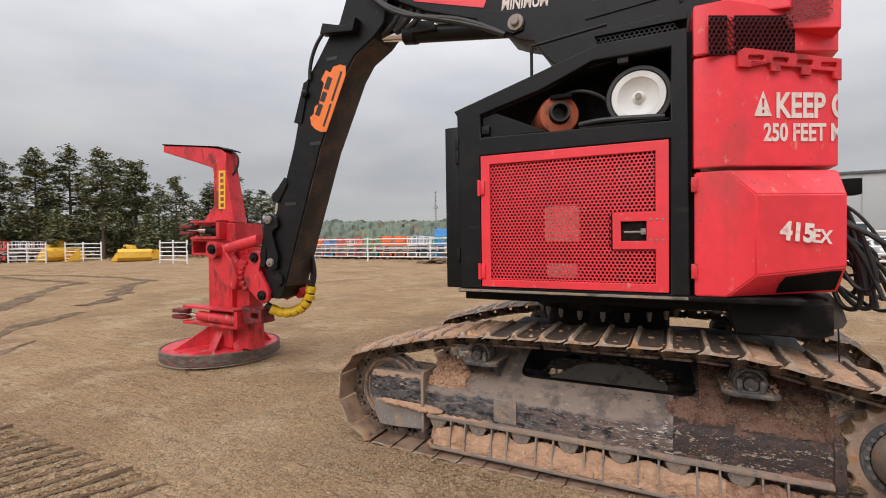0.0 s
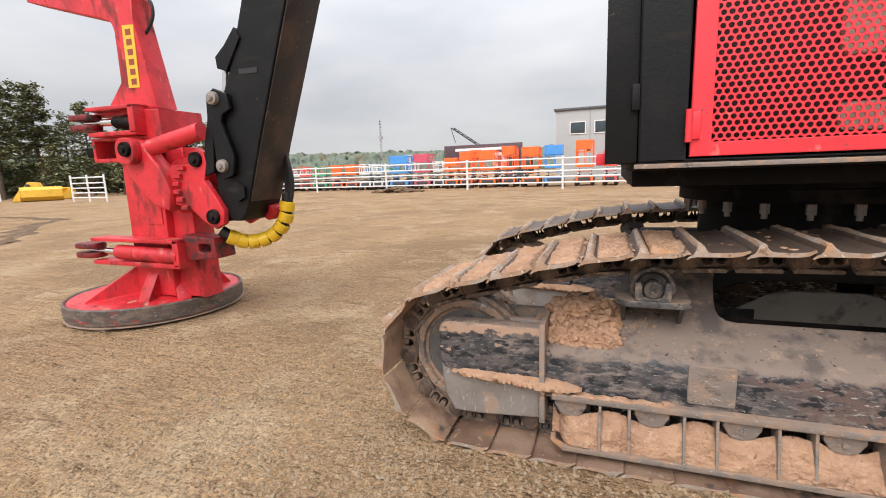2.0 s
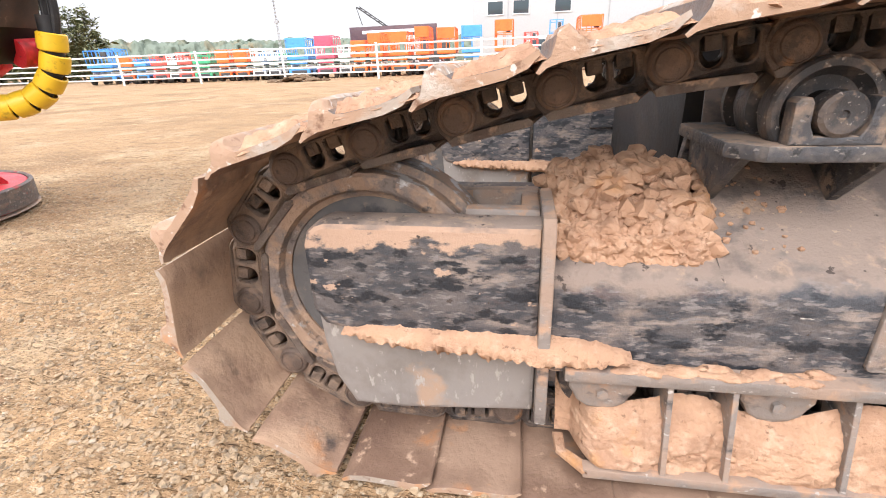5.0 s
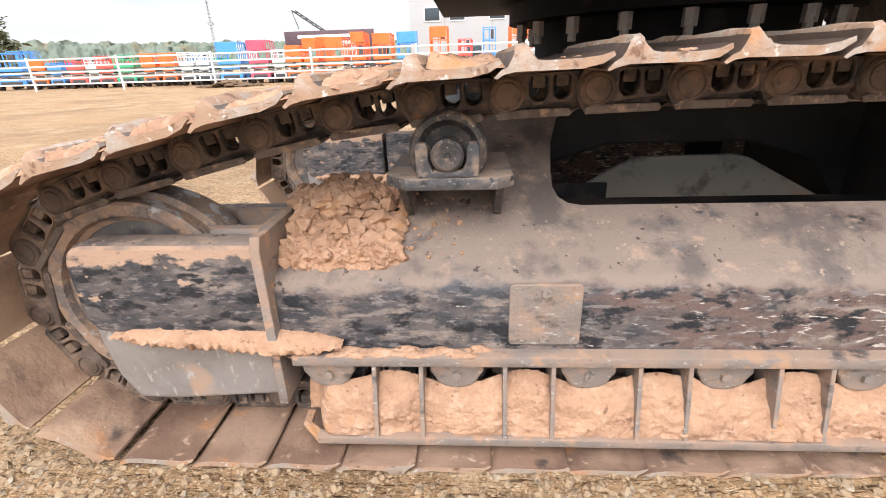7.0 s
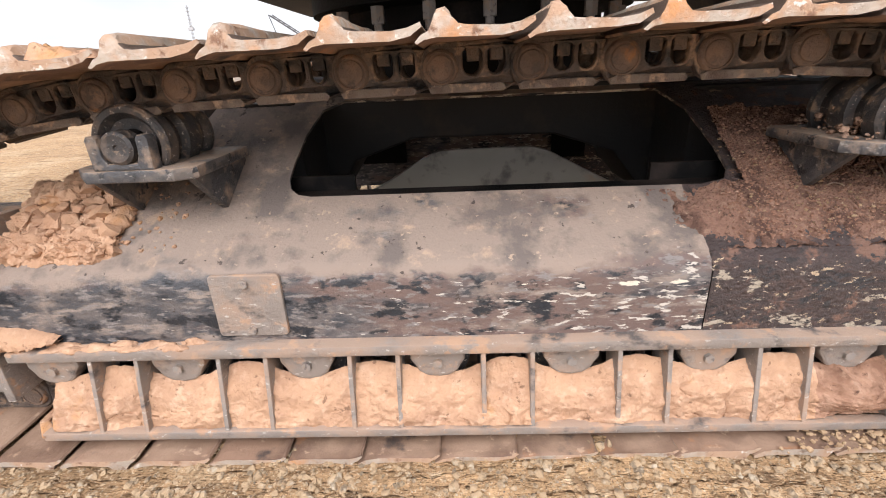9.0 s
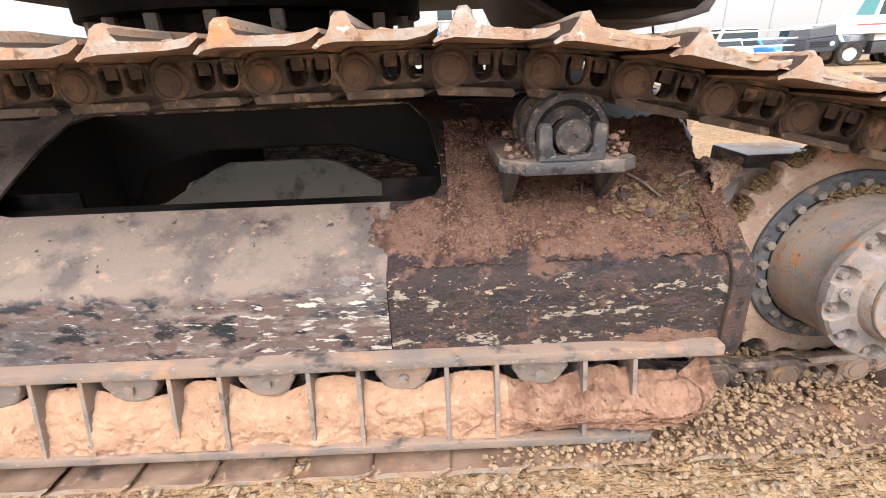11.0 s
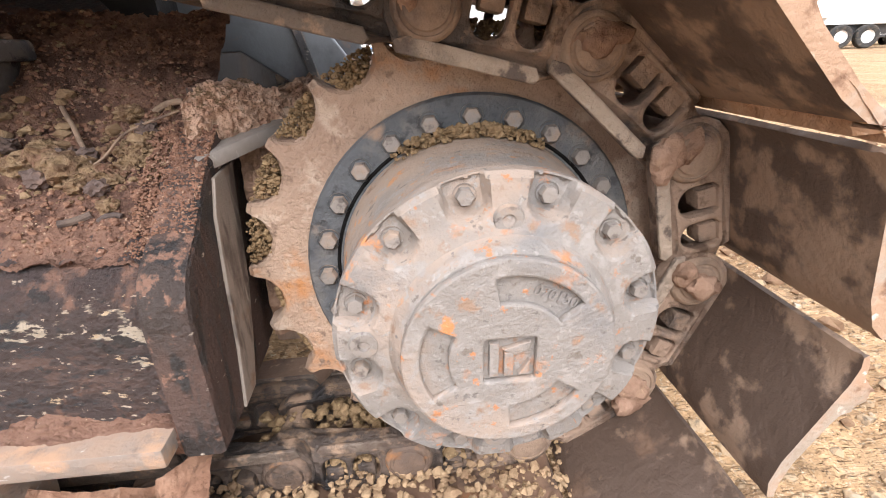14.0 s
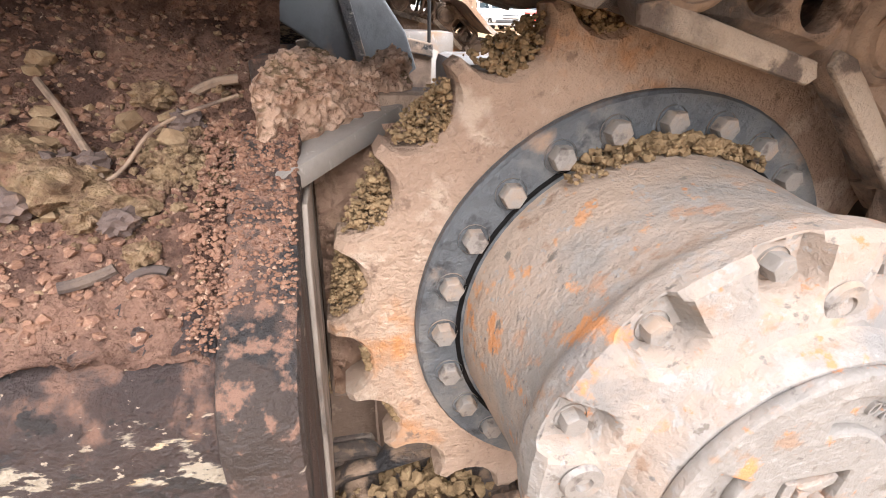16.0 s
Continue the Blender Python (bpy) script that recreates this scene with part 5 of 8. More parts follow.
gp.transform(Matrix.Translation((1.965, 0.080, 2.965)) @ SIDE)
part("vent_panel", gp, vent_red, topb, "punched black vent panel", angle=0)
part("gap_filler", boxes((1.44, 1.53, 0.0, 0.3, 1.348, 3.0)), black_dirty, machine)
part("roof_red", plate([(1.50, 3.09), (1.50, 3.15), (2.0, 3.24), (2.0, 3.05)], 0.05, 1.5, bevel=0.01), red_paint, topb)
u = Vector((CHX - 1.665, CHY + 0.075, 0)).normalized()       # along the corner face
nrm = Vector((u.y, -u.x, 0))
FACE = Matrix(((u.x, 0, nrm.x, 1.665), (u.y, 0, nrm.y, -0.075), (0, 1, 0, 0), (0, 0, 0, 1)))
# hook rail with slots
rail_out = [(0.05, 2.715), (0.05, 2.80), (0.09, 2.825), (0.69, 2.765), (0.69, 2.64), (0.64, 2.65), (0.64, 2.69), (0.50, 2.70), (0.50, 2.665), (0.44, 2.67), (0.44, 2.71), (0.31, 2.72), (0.31, 2.685), (0.25, 2.69), (0.25, 2.735), (0.13, 2.745), (0.13, 2.71)]
rail_holes = [rounded(0.11 + 0.15 * k, 0.21 + 0.15 * k, 2.752 - 0.013 * k, 2.782 - 0.013 * k, 0.012, 3) for k in range(4)]
part("hook_rail", plate(rail_out, 0.01, 0.03, FLAT, rail_holes, 0.004, FACE), red_dirty, topb)
lettering("KEEP C", 0.205, white_d, cw, FACE @ Matrix.Translation((0.296, 2.425, 0.006)), "stencil", 0.70, 0.001, 0.006, 0.392)
lettering("250 FEET MI", 0.145, white_d, cw, FACE @ Matrix.Translation((0.222, 2.285, 0.006)), "stencil", 0.70, 0.001, 0.004, 0.466)
tri = plate([(0.165, 2.43), (0.275, 2.43), (0.22, 2.58)], 0.003, 0.007, FLAT, [[(0.214, 2.485), (0.226, 2.485), (0.229, 2.535), (0.211, 2.535)], [(0.213, 2.447), (0.227, 2.447), (0.227, 2.467), (0.213, 2.467)]], 0.0004, FACE)
part("warning_triangle", tri, white_d, cw)
P0, Q0 = Vector((1.80, -0.16, 0)), Vector((2.285, 0.16, 0))
u2 = (Q0 - P0).normalized()
n2 = Vector((u2.y, -u2.x, 0))
FACE2 = Matrix(((u2.x, 0, n2.x, P0.x), (u2.y, 0, n2.y, P0.y), (0, 1, 0, 0), (0, 0, 0, 1)))
SLANT = Matrix(((1, 0.22, 0, 0), (0, 1, 0, 0), (0, 0, 1, 0), (0, 0, 0, 1)))
lettering("415", 0.14, white_d, lowb, FACE2 @ Matrix.Translation((0.145, 1.70, 0.004)) @ SLANT, "model_number", 0.95, 0.001, 0.006)
lettering("EX", 0.105, white_d, lowb, FACE2 @ Matrix.Translation((0.348, 1.68, 0.004)) @ SLANT, "model_number", 0.9, 0.001, 0.003)

# shade of the recess under the bulged box, laid on as a black patch
sc = [Vector(lo_).lerp(Vector(hi_), f) for lo_, hi_, f in (((1.665, -0.075, 1.352), (2.27, 0.27, 1.37), 0.42), ((1.665, -0.075, 1.352), (2.27, 0.27, 1.37), 0.96), ((1.80, -0.16, 1.49), (2.285, 0.16, 1.53), 0.96), ((1.80, -0.16, 1.49), (2.285, 0.16, 1.53), 0.36))]
sc = [sc[0].lerp(sc[3], 0.12), sc[1].lerp(sc[2], 0.12), sc[1].lerp(sc[2], 0.86), sc[0].lerp(sc[3], 0.80)]
out_n = (sc[1] - sc[0]).cross(sc[3] - sc[0]).normalized()
out_n = out_n if out_n.y < 0 else -out_n
scoop = bmesh.new()
a_ = [scoop.verts.new(p + out_n * 0.004) for p in sc]
b_ = [scoop.verts.new(p - out_n * 0.02) for p in sc]
scoop.faces.new(a_)
for k in range(4):
    scoop.faces.new((a_[k], a_[(k + 1) % 4], b_[(k + 1) % 4], b_[k]))
part("scoop", scoop, black_dirty, lowb, "black patch standing for the shaded recess under the door")

# hoses hanging behind
rnd = random.Random(4)
for k in range(18):
    y, z = rnd.uniform(0.30, 0.70), rnd.uniform(1.72, 2.0)
    x, low_z = rnd.uniform(2.44, 2.62), rnd.uniform(1.26, 1.62)
    pts = [(2.29, y + 0.1, z), (2.38, y, z - 0.04), (2.38 + (x - 2.38) * 0.5, y, z - (z - low_z) * 0.45), (x, y + rnd.uniform(-0.04, 0.04), low_z)]
    if k % 2:
        pts += [(x - 0.02, y + 0.05, low_z - 0.07), (x - 0.10, y + 0.1, low_z - 0.05), (2.34, y + 0.15, low_z + 0.12)]
    part("hose", tube(pts, rnd.choice((0.010, 0.013, 0.016))), rubber, machine)
part("hanging_cable", tube([(2.38, 1.416, 1.25), (2.50, 1.416, 1.22), (2.565, 1.416, 1.12), (2.572, 1.416, 0.85), (2.574, 1.418, 0.61)], 0.006), rubber, machine)
part("hose_block", boxes((2.29, 2.40, 0.32, 0.44, 1.96, 2.06), bevel=0.01), black_dirty, machine)

# ---- boom, stick and head ----
BY0, BY1 = 1.08, 1.46
STANDS = Matrix(((1.031, 0, 0.01145, -0.0053), (0, 1, 0, 0), (-0.0155, 0, 1.0225, -0.0329), (0, 0, 0, 1)))
boom = part("boom", plate([(2.0, 3.3), (2.0, 3.72), (0.3, 4.27), (-1.4, 4.80), (-2.0, 4.80), (-1.9, 4.50), (-1.45, 4.33), (-1.0, 4.09), (-0.35, 3.855), (-0.20, 3.80), (-0.115, 3.66), (0.02, 3.60), (0.14, 3.56), (0.25, 3.40), (0.45, 3.20), (0.7, 3.08), (1.4, 3.05)], BY0, BY1, bevel=0.012), black_paint, machine, "heavy black boom")
part("boom_red", plate([(-1.15, 4.225), (-1.1, 4.31), (-0.33, 4.05), (-0.36, 3.98)], BY0 - 0.006, BY0, bevel=0.001), red_paint, boom)
lettering("MINIMUM", 0.17, white_d, boom, Matrix.Translation((-0.175, BY0 - 0.003, 3.918)) @ pose(0, 0, 0, 90, 0, 0) @ pose(0, 0, 0, 0, 0, -7), "stencil", 0.62, 0.001, 0.004)
part("pin_lug", plate([(-0.42, 3.86), (-0.42, 3.92), (-0.36, 3.95), (-0.02, 3.86), (0.05, 3.78), (0.04, 3.68), (-0.06, 3.66), (-0.14, 3.70)], BY0 - 0.025, BY0, bevel=0.006), black_paint, boom)
part("boom_pin", lathe(bmesh.new(), [(0, -0.05), (0.03, -0.05), (0.04, -0.04), (0.04, -0.02), (0.075, -0.02), (0.08, 0.0)], 28, Matrix.Translation((-0.03, BY0 - 0.02, 3.76)) @ AROUND_Y), guard_steel, boom)
part("boom_rib", plate([(0.60, 3.655), (0.60, 3.68), (1.36, 3.74), (1.36, 3.64), (1.34, 3.64), (1.34, 3.715)], BY0 - 0.012, BY0, bevel=0.003), black_paint, boom)
CYL_Y = 1.25
cyl = part("stick_cylinder", rod(bmesh.new(), (-1.22, CYL_Y, 3.955), (-0.02, CYL_Y, 3.785), 0.088), black_paint, machine)
part("rod", rod(bmesh.new(), (-1.62, CYL_Y, 4.01), (-1.22, CYL_Y, 3.955), 0.058), chrome, cyl)
part("gland", rod(bmesh.new(), (-1.34, CYL_Y, 3.972), (-1.20, CYL_Y, 3.952), 0.10), black_paint, cyl)
part("rib_plate", plate([(-1.20, 3.92), (-1.10, 4.03), (-0.95, 4.0), (-0.90, 3.90)], CYL_Y - 0.14, CYL_Y - 0.10, bevel=0.006), black_paint, cyl)
for off in (0.0, 0.05):
    part("hose", tube([(-1.85, 1.00 + off, 4.72), (-1.66, 0.97 + off, 4.38), (-1.40, 0.97, 4.12 + off), (-1.0, 1.0, 3.98), (-0.5, 1.02, 3.90 - off), (-0.12, 1.04, 3.66)], 0.026), rubber, machine)
for x in (-1.30, -1.13, -0.98):
    part("hose", tube([(x, 1.2, 4.45), (x - 0.03, 1.18, 4.2), (x - 0.12, 1.16, 4.06), (x - 0.3, 1.18, 4.0)], 0.035), rubber, machine)
# stick
SY0, SY1 = 1.08, 1.50
belly = [(-3.06, 1.0), (-3.01, 1.12), (-2.90, 1.45), (-2.857, 1.583), (-2.438, 2.788), (-2.05, 3.62), (-1.92, 3.80), (-1.66, 3.95)]
stick_pts = [(-3.19, 0.945), (-3.27, 1.0), (-3.34, 1.20), (-3.34, 1.40), (-3.29, 1.65), (-3.23, 1.87), (-3.06, 2.21), (-2.84, 2.84), (-2.72, 3.31), (-2.636, 3.607), (-2.44, 3.85), (-2.277, 4.07), (-2.126, 4.2), (-2.03, 4.44), (-1.95, 4.75), (-1.50, 4.75), (-1.47, 4.3), (-1.52, 4.08)] + belly[::-1] + [(-3.12, 0.945)]
stick = part("stick", plate(stick_pts, SY0, SY1, bevel=0.012), black_paint, machine, "black stick with scuffed brown underside")
strip = belly[1:] + [(x - 0.035, z + 0.01) for x, z in belly[1:][::-1]]
part("belly_strip", plate([(x + 0.006, z - 0.003) for x, z in strip], SY0 + 0.02, SY1 - 0.02, bevel=0.002), material("scuffed_belly", (0.022, 0.017, 0.015), 0.55, 0, [((0.085, 0.052, 0.037), 4, 0.46, 0.64, 0, 0.8), ((0.16, 0.10, 0.07), 22, 0.62, 0.70, 0, 0.8)], (40, 0.25)), stick)
part("stick_ear", plate([(-2.82, 3.14), (-2.70, 3.12), (-2.58, 3.62), (-2.66, 3.60)], SY0 - 0.02, SY0 + 0.1, bevel=0.004), black_paint, stick)
part("step_bracket", plate([(-2.32, 4.08), (-2.28, 4.19), (-1.98, 4.10), (-1.82, 4.16), (-1.86, 4.02)], SY0 - 0.12, SY0, bevel=0.006), black_paint, stick)
part("stick_hose", tube([(-2.25, SY0 - 0.03, 4.17), (-2.40, SY0 - 0.05, 4.10), (-2.55, SY0 - 0.05, 3.86), (-2.56, SY0 - 0.02, 3.62)], 0.022), rubber, stick)
part("grease_pin", lathe(bmesh.new(), [(0, -0.05), (0.022, -0.05), (0.045, -0.03), (0.048, 0)], 20, Matrix.Translation((-2.63, SY0 - 0.02, 3.46)) @ AROUND_Y), black_paint, stick)
for x, z, w in ((-2.24, 3.82, 0.16), (-2.50, 2.86, 0.16), (-2.90, 2.15, 0.18)):
    part("weld_text", boxes((x - w / 2, x + w / 2, SY0 - 0.004, SY0, z - 0.02, z + 0.02)), black_d, stick)
dec = part("decal", plate([(-2.33, 2.98), (-2.42, 2.99), (-2.50, 3.03), (-2.56, 3.09), (-2.575, 3.18), (-2.52, 3.21), (-2.50, 3.30), (-2.44, 3.32), (-2.36, 3.55), (-2.40, 3.60), (-2.33, 3.70), (-2.26, 3.66), (-2.22, 3.72), (-2.12, 3.73), (-2.04, 3.70), (-2.04, 3.60)], SY0 - 0.006, SY0, bevel=0.001), orange_d, stick, "orange decal with dark lettering bars")


def bar(a, b, w):
    d = Vector((b[0] - a[0], b[1] - a[1])).normalized()
    nn = Vector((-d.y, d.x)) * w
    part("lettering_bar", plate([(a[0] - nn.x, a[1] - nn.y), (b[0] - nn.x, b[1] - nn.y), (b[0] + nn.x, b[1] + nn.y), (a[0] + nn.x, a[1] + nn.y)], SY0 - 0.009, SY0 - 0.006, bevel=0.0005), black_d, dec)


for f0, f1 in ((0.0, 0.30), (0.37, 0.62), (0.69, 1.0)):
    bar((-2.47 + 0.20 * f0, 3.19 + 0.42 * f0), (-2.47 + 0.20 * f1, 3.19 + 0.42 * f1), 0.036)
for f0, f1 in ((0.0, 0.42), (0.47, 1.0)):
    bar((-2.375 + 0.27 * f0, 3.05 + 0.60 * f0), (-2.375 + 0.27 * f1, 3.05 + 0.60 * f1), 0.014)
pin_me2 = as_mesh("pin", lathe(bmesh.new(), [(0, -0.05), (0.02, -0.05), (0.03, -0.035), (0.05, -0.03), (0.055, 0)], 24, AROUND_Y), bolt_m)
pin_dark = as_mesh("pin", lathe(bmesh.new(), [(0, -0.05), (0.025, -0.05), (0.03, -0.03), (0.06, -0.03), (0.065, 0)], 24, AROUND_Y), black_dirty)
# tilt linkage
link_pts = [(-3.30, 1.98), (-3.22, 2.03), (-3.09, 1.98), (-3.07, 1.86), (-3.15, 1.82), (-3.17, 1.76), (-3.07, 1.49), (-3.10, 1.33), (-3.20, 1.30), (-3.26, 1.42), (-3.27, 1.62), (-3.295, 1.36), (-3.40, 1.33), (-3.37, 1.58), (-3.31, 1.80)]
link_ = part("tilt_link", plate(link_pts, SY0 - 0.055, SY0 - 0.015, bevel=0.008), black_paint, machine)
for x, z in ((-3.22, 1.95), (-3.19, 1.41)):
    part("pin", pin_me2, None, link_, m=Matrix.Translation((x, SY0 - 0.055, z)))
part("stick_boss", rod(bmesh.new(), (-3.10, SY0 - 0.03, 1.20), (-3.10, SY0 + 0.02, 1.20), 0.085, seg=6), black_paint, stick)
part("tilt_bracket", plate([(-3.10, 2.16), (-3.19, 2.19), (-3.20, 2.28), (-3.10, 2.36), (-2.99, 2.48), (-2.94, 2.40)], SY0 - 0.02, SY0 + 0.05, bevel=0.006), black_paint, stick)
part("tilt_rod", rod(bmesh.new(), (-3.17, SY0 + 0.05, 2.18), (-3.19, SY0 + 0.05, 2.02), 0.026), chrome, stick)
part("foot_lug", rod(bmesh.new(), (-3.06, SY0 + 0.28, 1.00), (-3.02, SY0 + 0.47, 1.01), 0.07), red_dirty, stick)
# hose bundle in its yellow wrap
ARM, STANDS = STANDS, Matrix()
for k, off in enumerate((-0.05, -0.015, 0.02, 0.055)):
    part("hose", tube([(-3.12 + off, 1.52, 1.95), (-3.06 + off, 1.53 - 0.02 * k, 1.66), (-2.95 + off, 1.48 - 0.02 * k, 1.40), (-2.94 + off * 0.6, 1.45, 1.22), (-2.98 + off * 0.4, 1.43, 1.08)], 0.021), rubber, machine)
guard_path = [(-2.985, 1.435, 1.075), (-3.005, 1.43, 0.975), (-3.06, 1.42, 0.885), (-3.135, 1.40, 0.815), (-3.215, 1.36, 0.775), (-3.295, 1.31, 0.76), (-3.365, 1.25, 0.772), (-3.42, 1.19, 0.81)]
chain = part("hose_guard", tube([(-2.975, 1.44, 1.20)] + guard_path + [(-3.50, 1.14, 0.88)], 0.05, 4), rubber, machine)
wrap = as_mesh("wrap", lathe(bmesh.new(), [(0.058, -0.046), (0.067, -0.040), (0.069, 0.0), (0.067, 0.040), (0.058, 0.046)], 20), yellow)
for k in range(len(guard_path)):
    d = Vector(guard_path[min(len(guard_path) - 1, k + 1)]) - Vector(guard_path[max(0, k - 1)])
    part("wrap", wrap, None, chain, m=Matrix.Translation(guard_path[k]) @ d.to_track_quat("Z", "Y").to_matrix().to_4x4())
STANDS = ARM

# felling head
red_dark = material("grimy_dark_red_paint", (0.20, 0.012, 0.014), 0.5, 0, [((0.03, 0.02, 0.02), 14, 0.5, 0.62, 0, 0.7)], (40, 0.2))
HF, HB, HY = 1.12, 1.50, 1.30       # near face, far face, middle
head = part("felling_head", plate([(-4.50, 0.20), (-4.50, 1.52), (-4.02, 1.52), (-4.02, 0.20)], HF, HB, bevel=0.02), red_dirty, machine, "bright red disc saw felling head")
part("spine", plate([(-4.03, 0.20), (-4.03, 1.60), (-3.80, 1.60), (-3.74, 0.20)], HF + 0.07, HB - 0.07, bevel=0.02), red_dirty, head)
part("access_plate", plate([(-4.28, 0.90), (-4.28, 1.40), (-4.06, 1.40), (-4.06, 0.90)], HF - 0.008, HF, bevel=0.002), red_dirty, head)
horn_pts = [(-5.462, 3.117), (-5.465, 3.017), (-4.478, 2.737), (-4.39, 2.70), (-4.363, 2.63), (-4.364, 2.19), (-4.60, 1.95), (-3.95, 1.943), (-4.12, 2.70), (-4.10, 2.88), (-4.20, 2.945), (-4.254, 2.965), (-4.7, 3.03)]
part("horn", plate(horn_pts, HF, HF + 0.21, bevel=0.015), red_dirty, head)
part("horn_cap", plate([(-5.47, 3.12), (-4.7, 3.04), (-4.25, 2.975), (-4.08, 2.92), (-4.08, 2.935), (-4.25, 2.99), (-5.47, 3.135)], HF - 0.015, HF + 0.23, bevel=0.002), black_dirty, head)
part("collar", plate([(-4.70, 1.90), (-4.70, 1.95), (-3.90, 1.93), (-3.88, 1.68), (-4.08, 1.68), (-4.08, 1.90)], HF - 0.05, HB + 0.05, bevel=0.012), red_dirty, head)
# black box added to give the collar cavity its shade
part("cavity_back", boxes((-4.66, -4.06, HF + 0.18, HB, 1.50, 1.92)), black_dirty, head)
part("pocket", plate([(-4.787, 1.485), (-4.787, 1.71), (-4.07, 1.71), (-4.07, 1.485)], HF - 0.05, HF + 0.18, SIDE, [[(-4.75, 1.52), (-4.75, 1.68), (-4.36, 1.68), (-4.36, 1.52)]], 0.008), red_dirty, head)
part("fork", boxes((-5.03, -4.78, HF + 0.05, HF + 0.2, 1.54, 1.635), bevel=0.02), black_dirty, head)
lab = part("label", plate([(-4.25, 2.66), (-4.116, 2.65), (-4.128, 2.128), (-4.262, 2.132)], HF - 0.006, HF, bevel=0.001), yellow_d, head, "yellow label with dark lettering bars")
print_red = plain("label_print", (0.30, 0.06, 0.03))
for k in range(6):
    z = 2.165 + 0.083 * k
    part("lettering_bar", plate([(-4.222, z), (-4.222, z + 0.05), (-4.160, z + 0.05), (-4.160, z)], HF - 0.009, HF - 0.006, bevel=0.0005), print_red, lab)
part("loop", tube([(-4.14, HF + 0.1, 2.93), (-4.02, HF + 0.1, 2.90), (-3.96, HF + 0.1, 2.80), (-4.00, HF + 0.1, 2.68), (-4.10, HF + 0.1, 2.60)], 0.014), rubber, head)
# arms with their cylinders
for z0, x0, x1, nm in ((1.72, -4.86, -4.06, "upper_arm"), (0.53, -5.05, -3.74, "lower_arm")):
    arm = part(nm, boxes((x0 + 0.20, x1, HF - 0.16, HF + 0.02, z0 + 0.215, z0 + 0.25), (x0 + 0.20, x1, HF - 0.16, HF + 0.02, z0 - 0.01, z0 + 0.03), (x1 - 0.07, x1, HF - 0.16, HF + 0.02, z0, z0 + 0.25), bevel=0.01), red_dirty, head)
    part("arm_cylinder", rod(bmesh.new(), (x0 + 0.50, HF - 0.10, z0 + 0.12), (x1 - 0.04, HF - 0.10, z0 + 0.10), 0.07 if z0 < 1 else 0.05), red_dirty if z0 < 1 else black_dirty, arm)
    part("arm_rod", rod(bmesh.new(), (x0 + 0.12, HF - 0.10, z0 + 0.13), (x0 + 0.55, HF - 0.10, z0 + 0.12), 0.032), chrome, arm)
    for dz in (0.06, 0.15):
        part("arm_knuckle", plate(rounded(x0 - 0.02, x0 + 0.26, HF - 0.20, HF - 0.02, 0.07), z0 + dz, z0 + dz + 0.05, FLAT, bevel=0.01), red_dark, arm)
part("arm_mount", plate([(-3.76, 0.58), (-3.76, 0.82), (-3.40, 0.80), (-3.38, 0.62)], HF - 0.08, HF + 0.15, SIDE, [rounded(-3.58, -3.45, 0.67, 0.74, 0.02, 3)], 0.015), red_dark, head)
# wrist
wr = part("wrist", plate([(-4.25, 1.50), (-4.23, 1.64), (-4.10, 1.68), (-3.98, 1.62), (-3.92, 1.52), (-3.84, 1.44), (-3.74, 1.22), (-3.78, 1.04), (-3.95, 1.08), (-4.10, 1.22), (-4.22, 1.36)], HF - 0.16, HF - 0.02, bevel=0.025), red_dirty, head)
part("wrist_cylinder", rod(bmesh.new(), (-3.92, HF - 0.14, 1.60), (-3.38, HF - 0.10, 1.715), 0.072), red_dirty, wr)
part("wrist_ear", plate(rounded(-4.24, -4.02, 1.46, 1.69, 0.09, 6), HF - 0.24, HF - 0.16, bevel=0.01), red_dirty, wr)
part("pin", pin_dark, None, wr, m=Matrix.Translation((-4.10, HF - 0.24, 1.58)))
yoke_pts = [(-3.57, 1.44), (-3.54, 1.54), (-3.47, 1.57), (-3.39, 1.54), (-3.37, 1.44), (-3.41, 1.30), (-3.30, 1.15), (-3.235, 1.05), (-3.245, 0.93), (-3.34, 0.885), (-3.45, 0.94), (-3.60, 1.06), (-3.80, 1.10), (-3.85, 1.30), (-3.76, 1.44)]
for y0 in (HF - 0.10, HB - 0.08):
    part("yoke_plate", plate(yoke_pts, y0, y0 + 0.06, bevel=0.01), red_dirty, head)
for x, z in ((-3.47, 1.47), (-3.34, 0.985)):
    part("pin", pin_dark, None, head, m=Matrix.Translation((x, HF - 0.10, z)))
    part("pin_bar", rod(bmesh.new(), (x, HF, z), (x, HB, z), 0.05), black_dirty, head)
part("rotator", rod(bmesh.new(), (-3.88, HY, 1.25), (-3.62, HY, 1.25), 0.27, seg=40), red_dirty, head)
tb = as_mesh("bolt", rod(bmesh.new(), (0, 0, 0), (0.07, 0, 0), 0.024, seg=6), red_dirty)
for k in range(6):
    part("bolt", tb, None, head, m=Matrix.Translation((-3.74 + 0.012 * (k - 2.5) ** 2, HF - 0.115, 1.06 + 0.068 * k)))
# saw housing
rim_m = material("muddy_scraped_rim_steel", (0.10, 0.085, 0.075), 0.55, 0.2, [((0.20, 0.15, 0.12), (8, 8, 20), 0.46, 0.60, 0, 0.8), ((0.30, 0.05, 0.045), (5, 5, 14), 0.58, 0.66, 0, 0.6), ((0.34, 0.29, 0.25), (30, 30, 60), 0.60, 0.66, 0, 0.6)], (60, 0.5), (16, 0.4))
SXc, SYc = -4.77, 1.43
STANDS = Matrix()
at_saw = Matrix.Translation((SXc, SYc, 0))
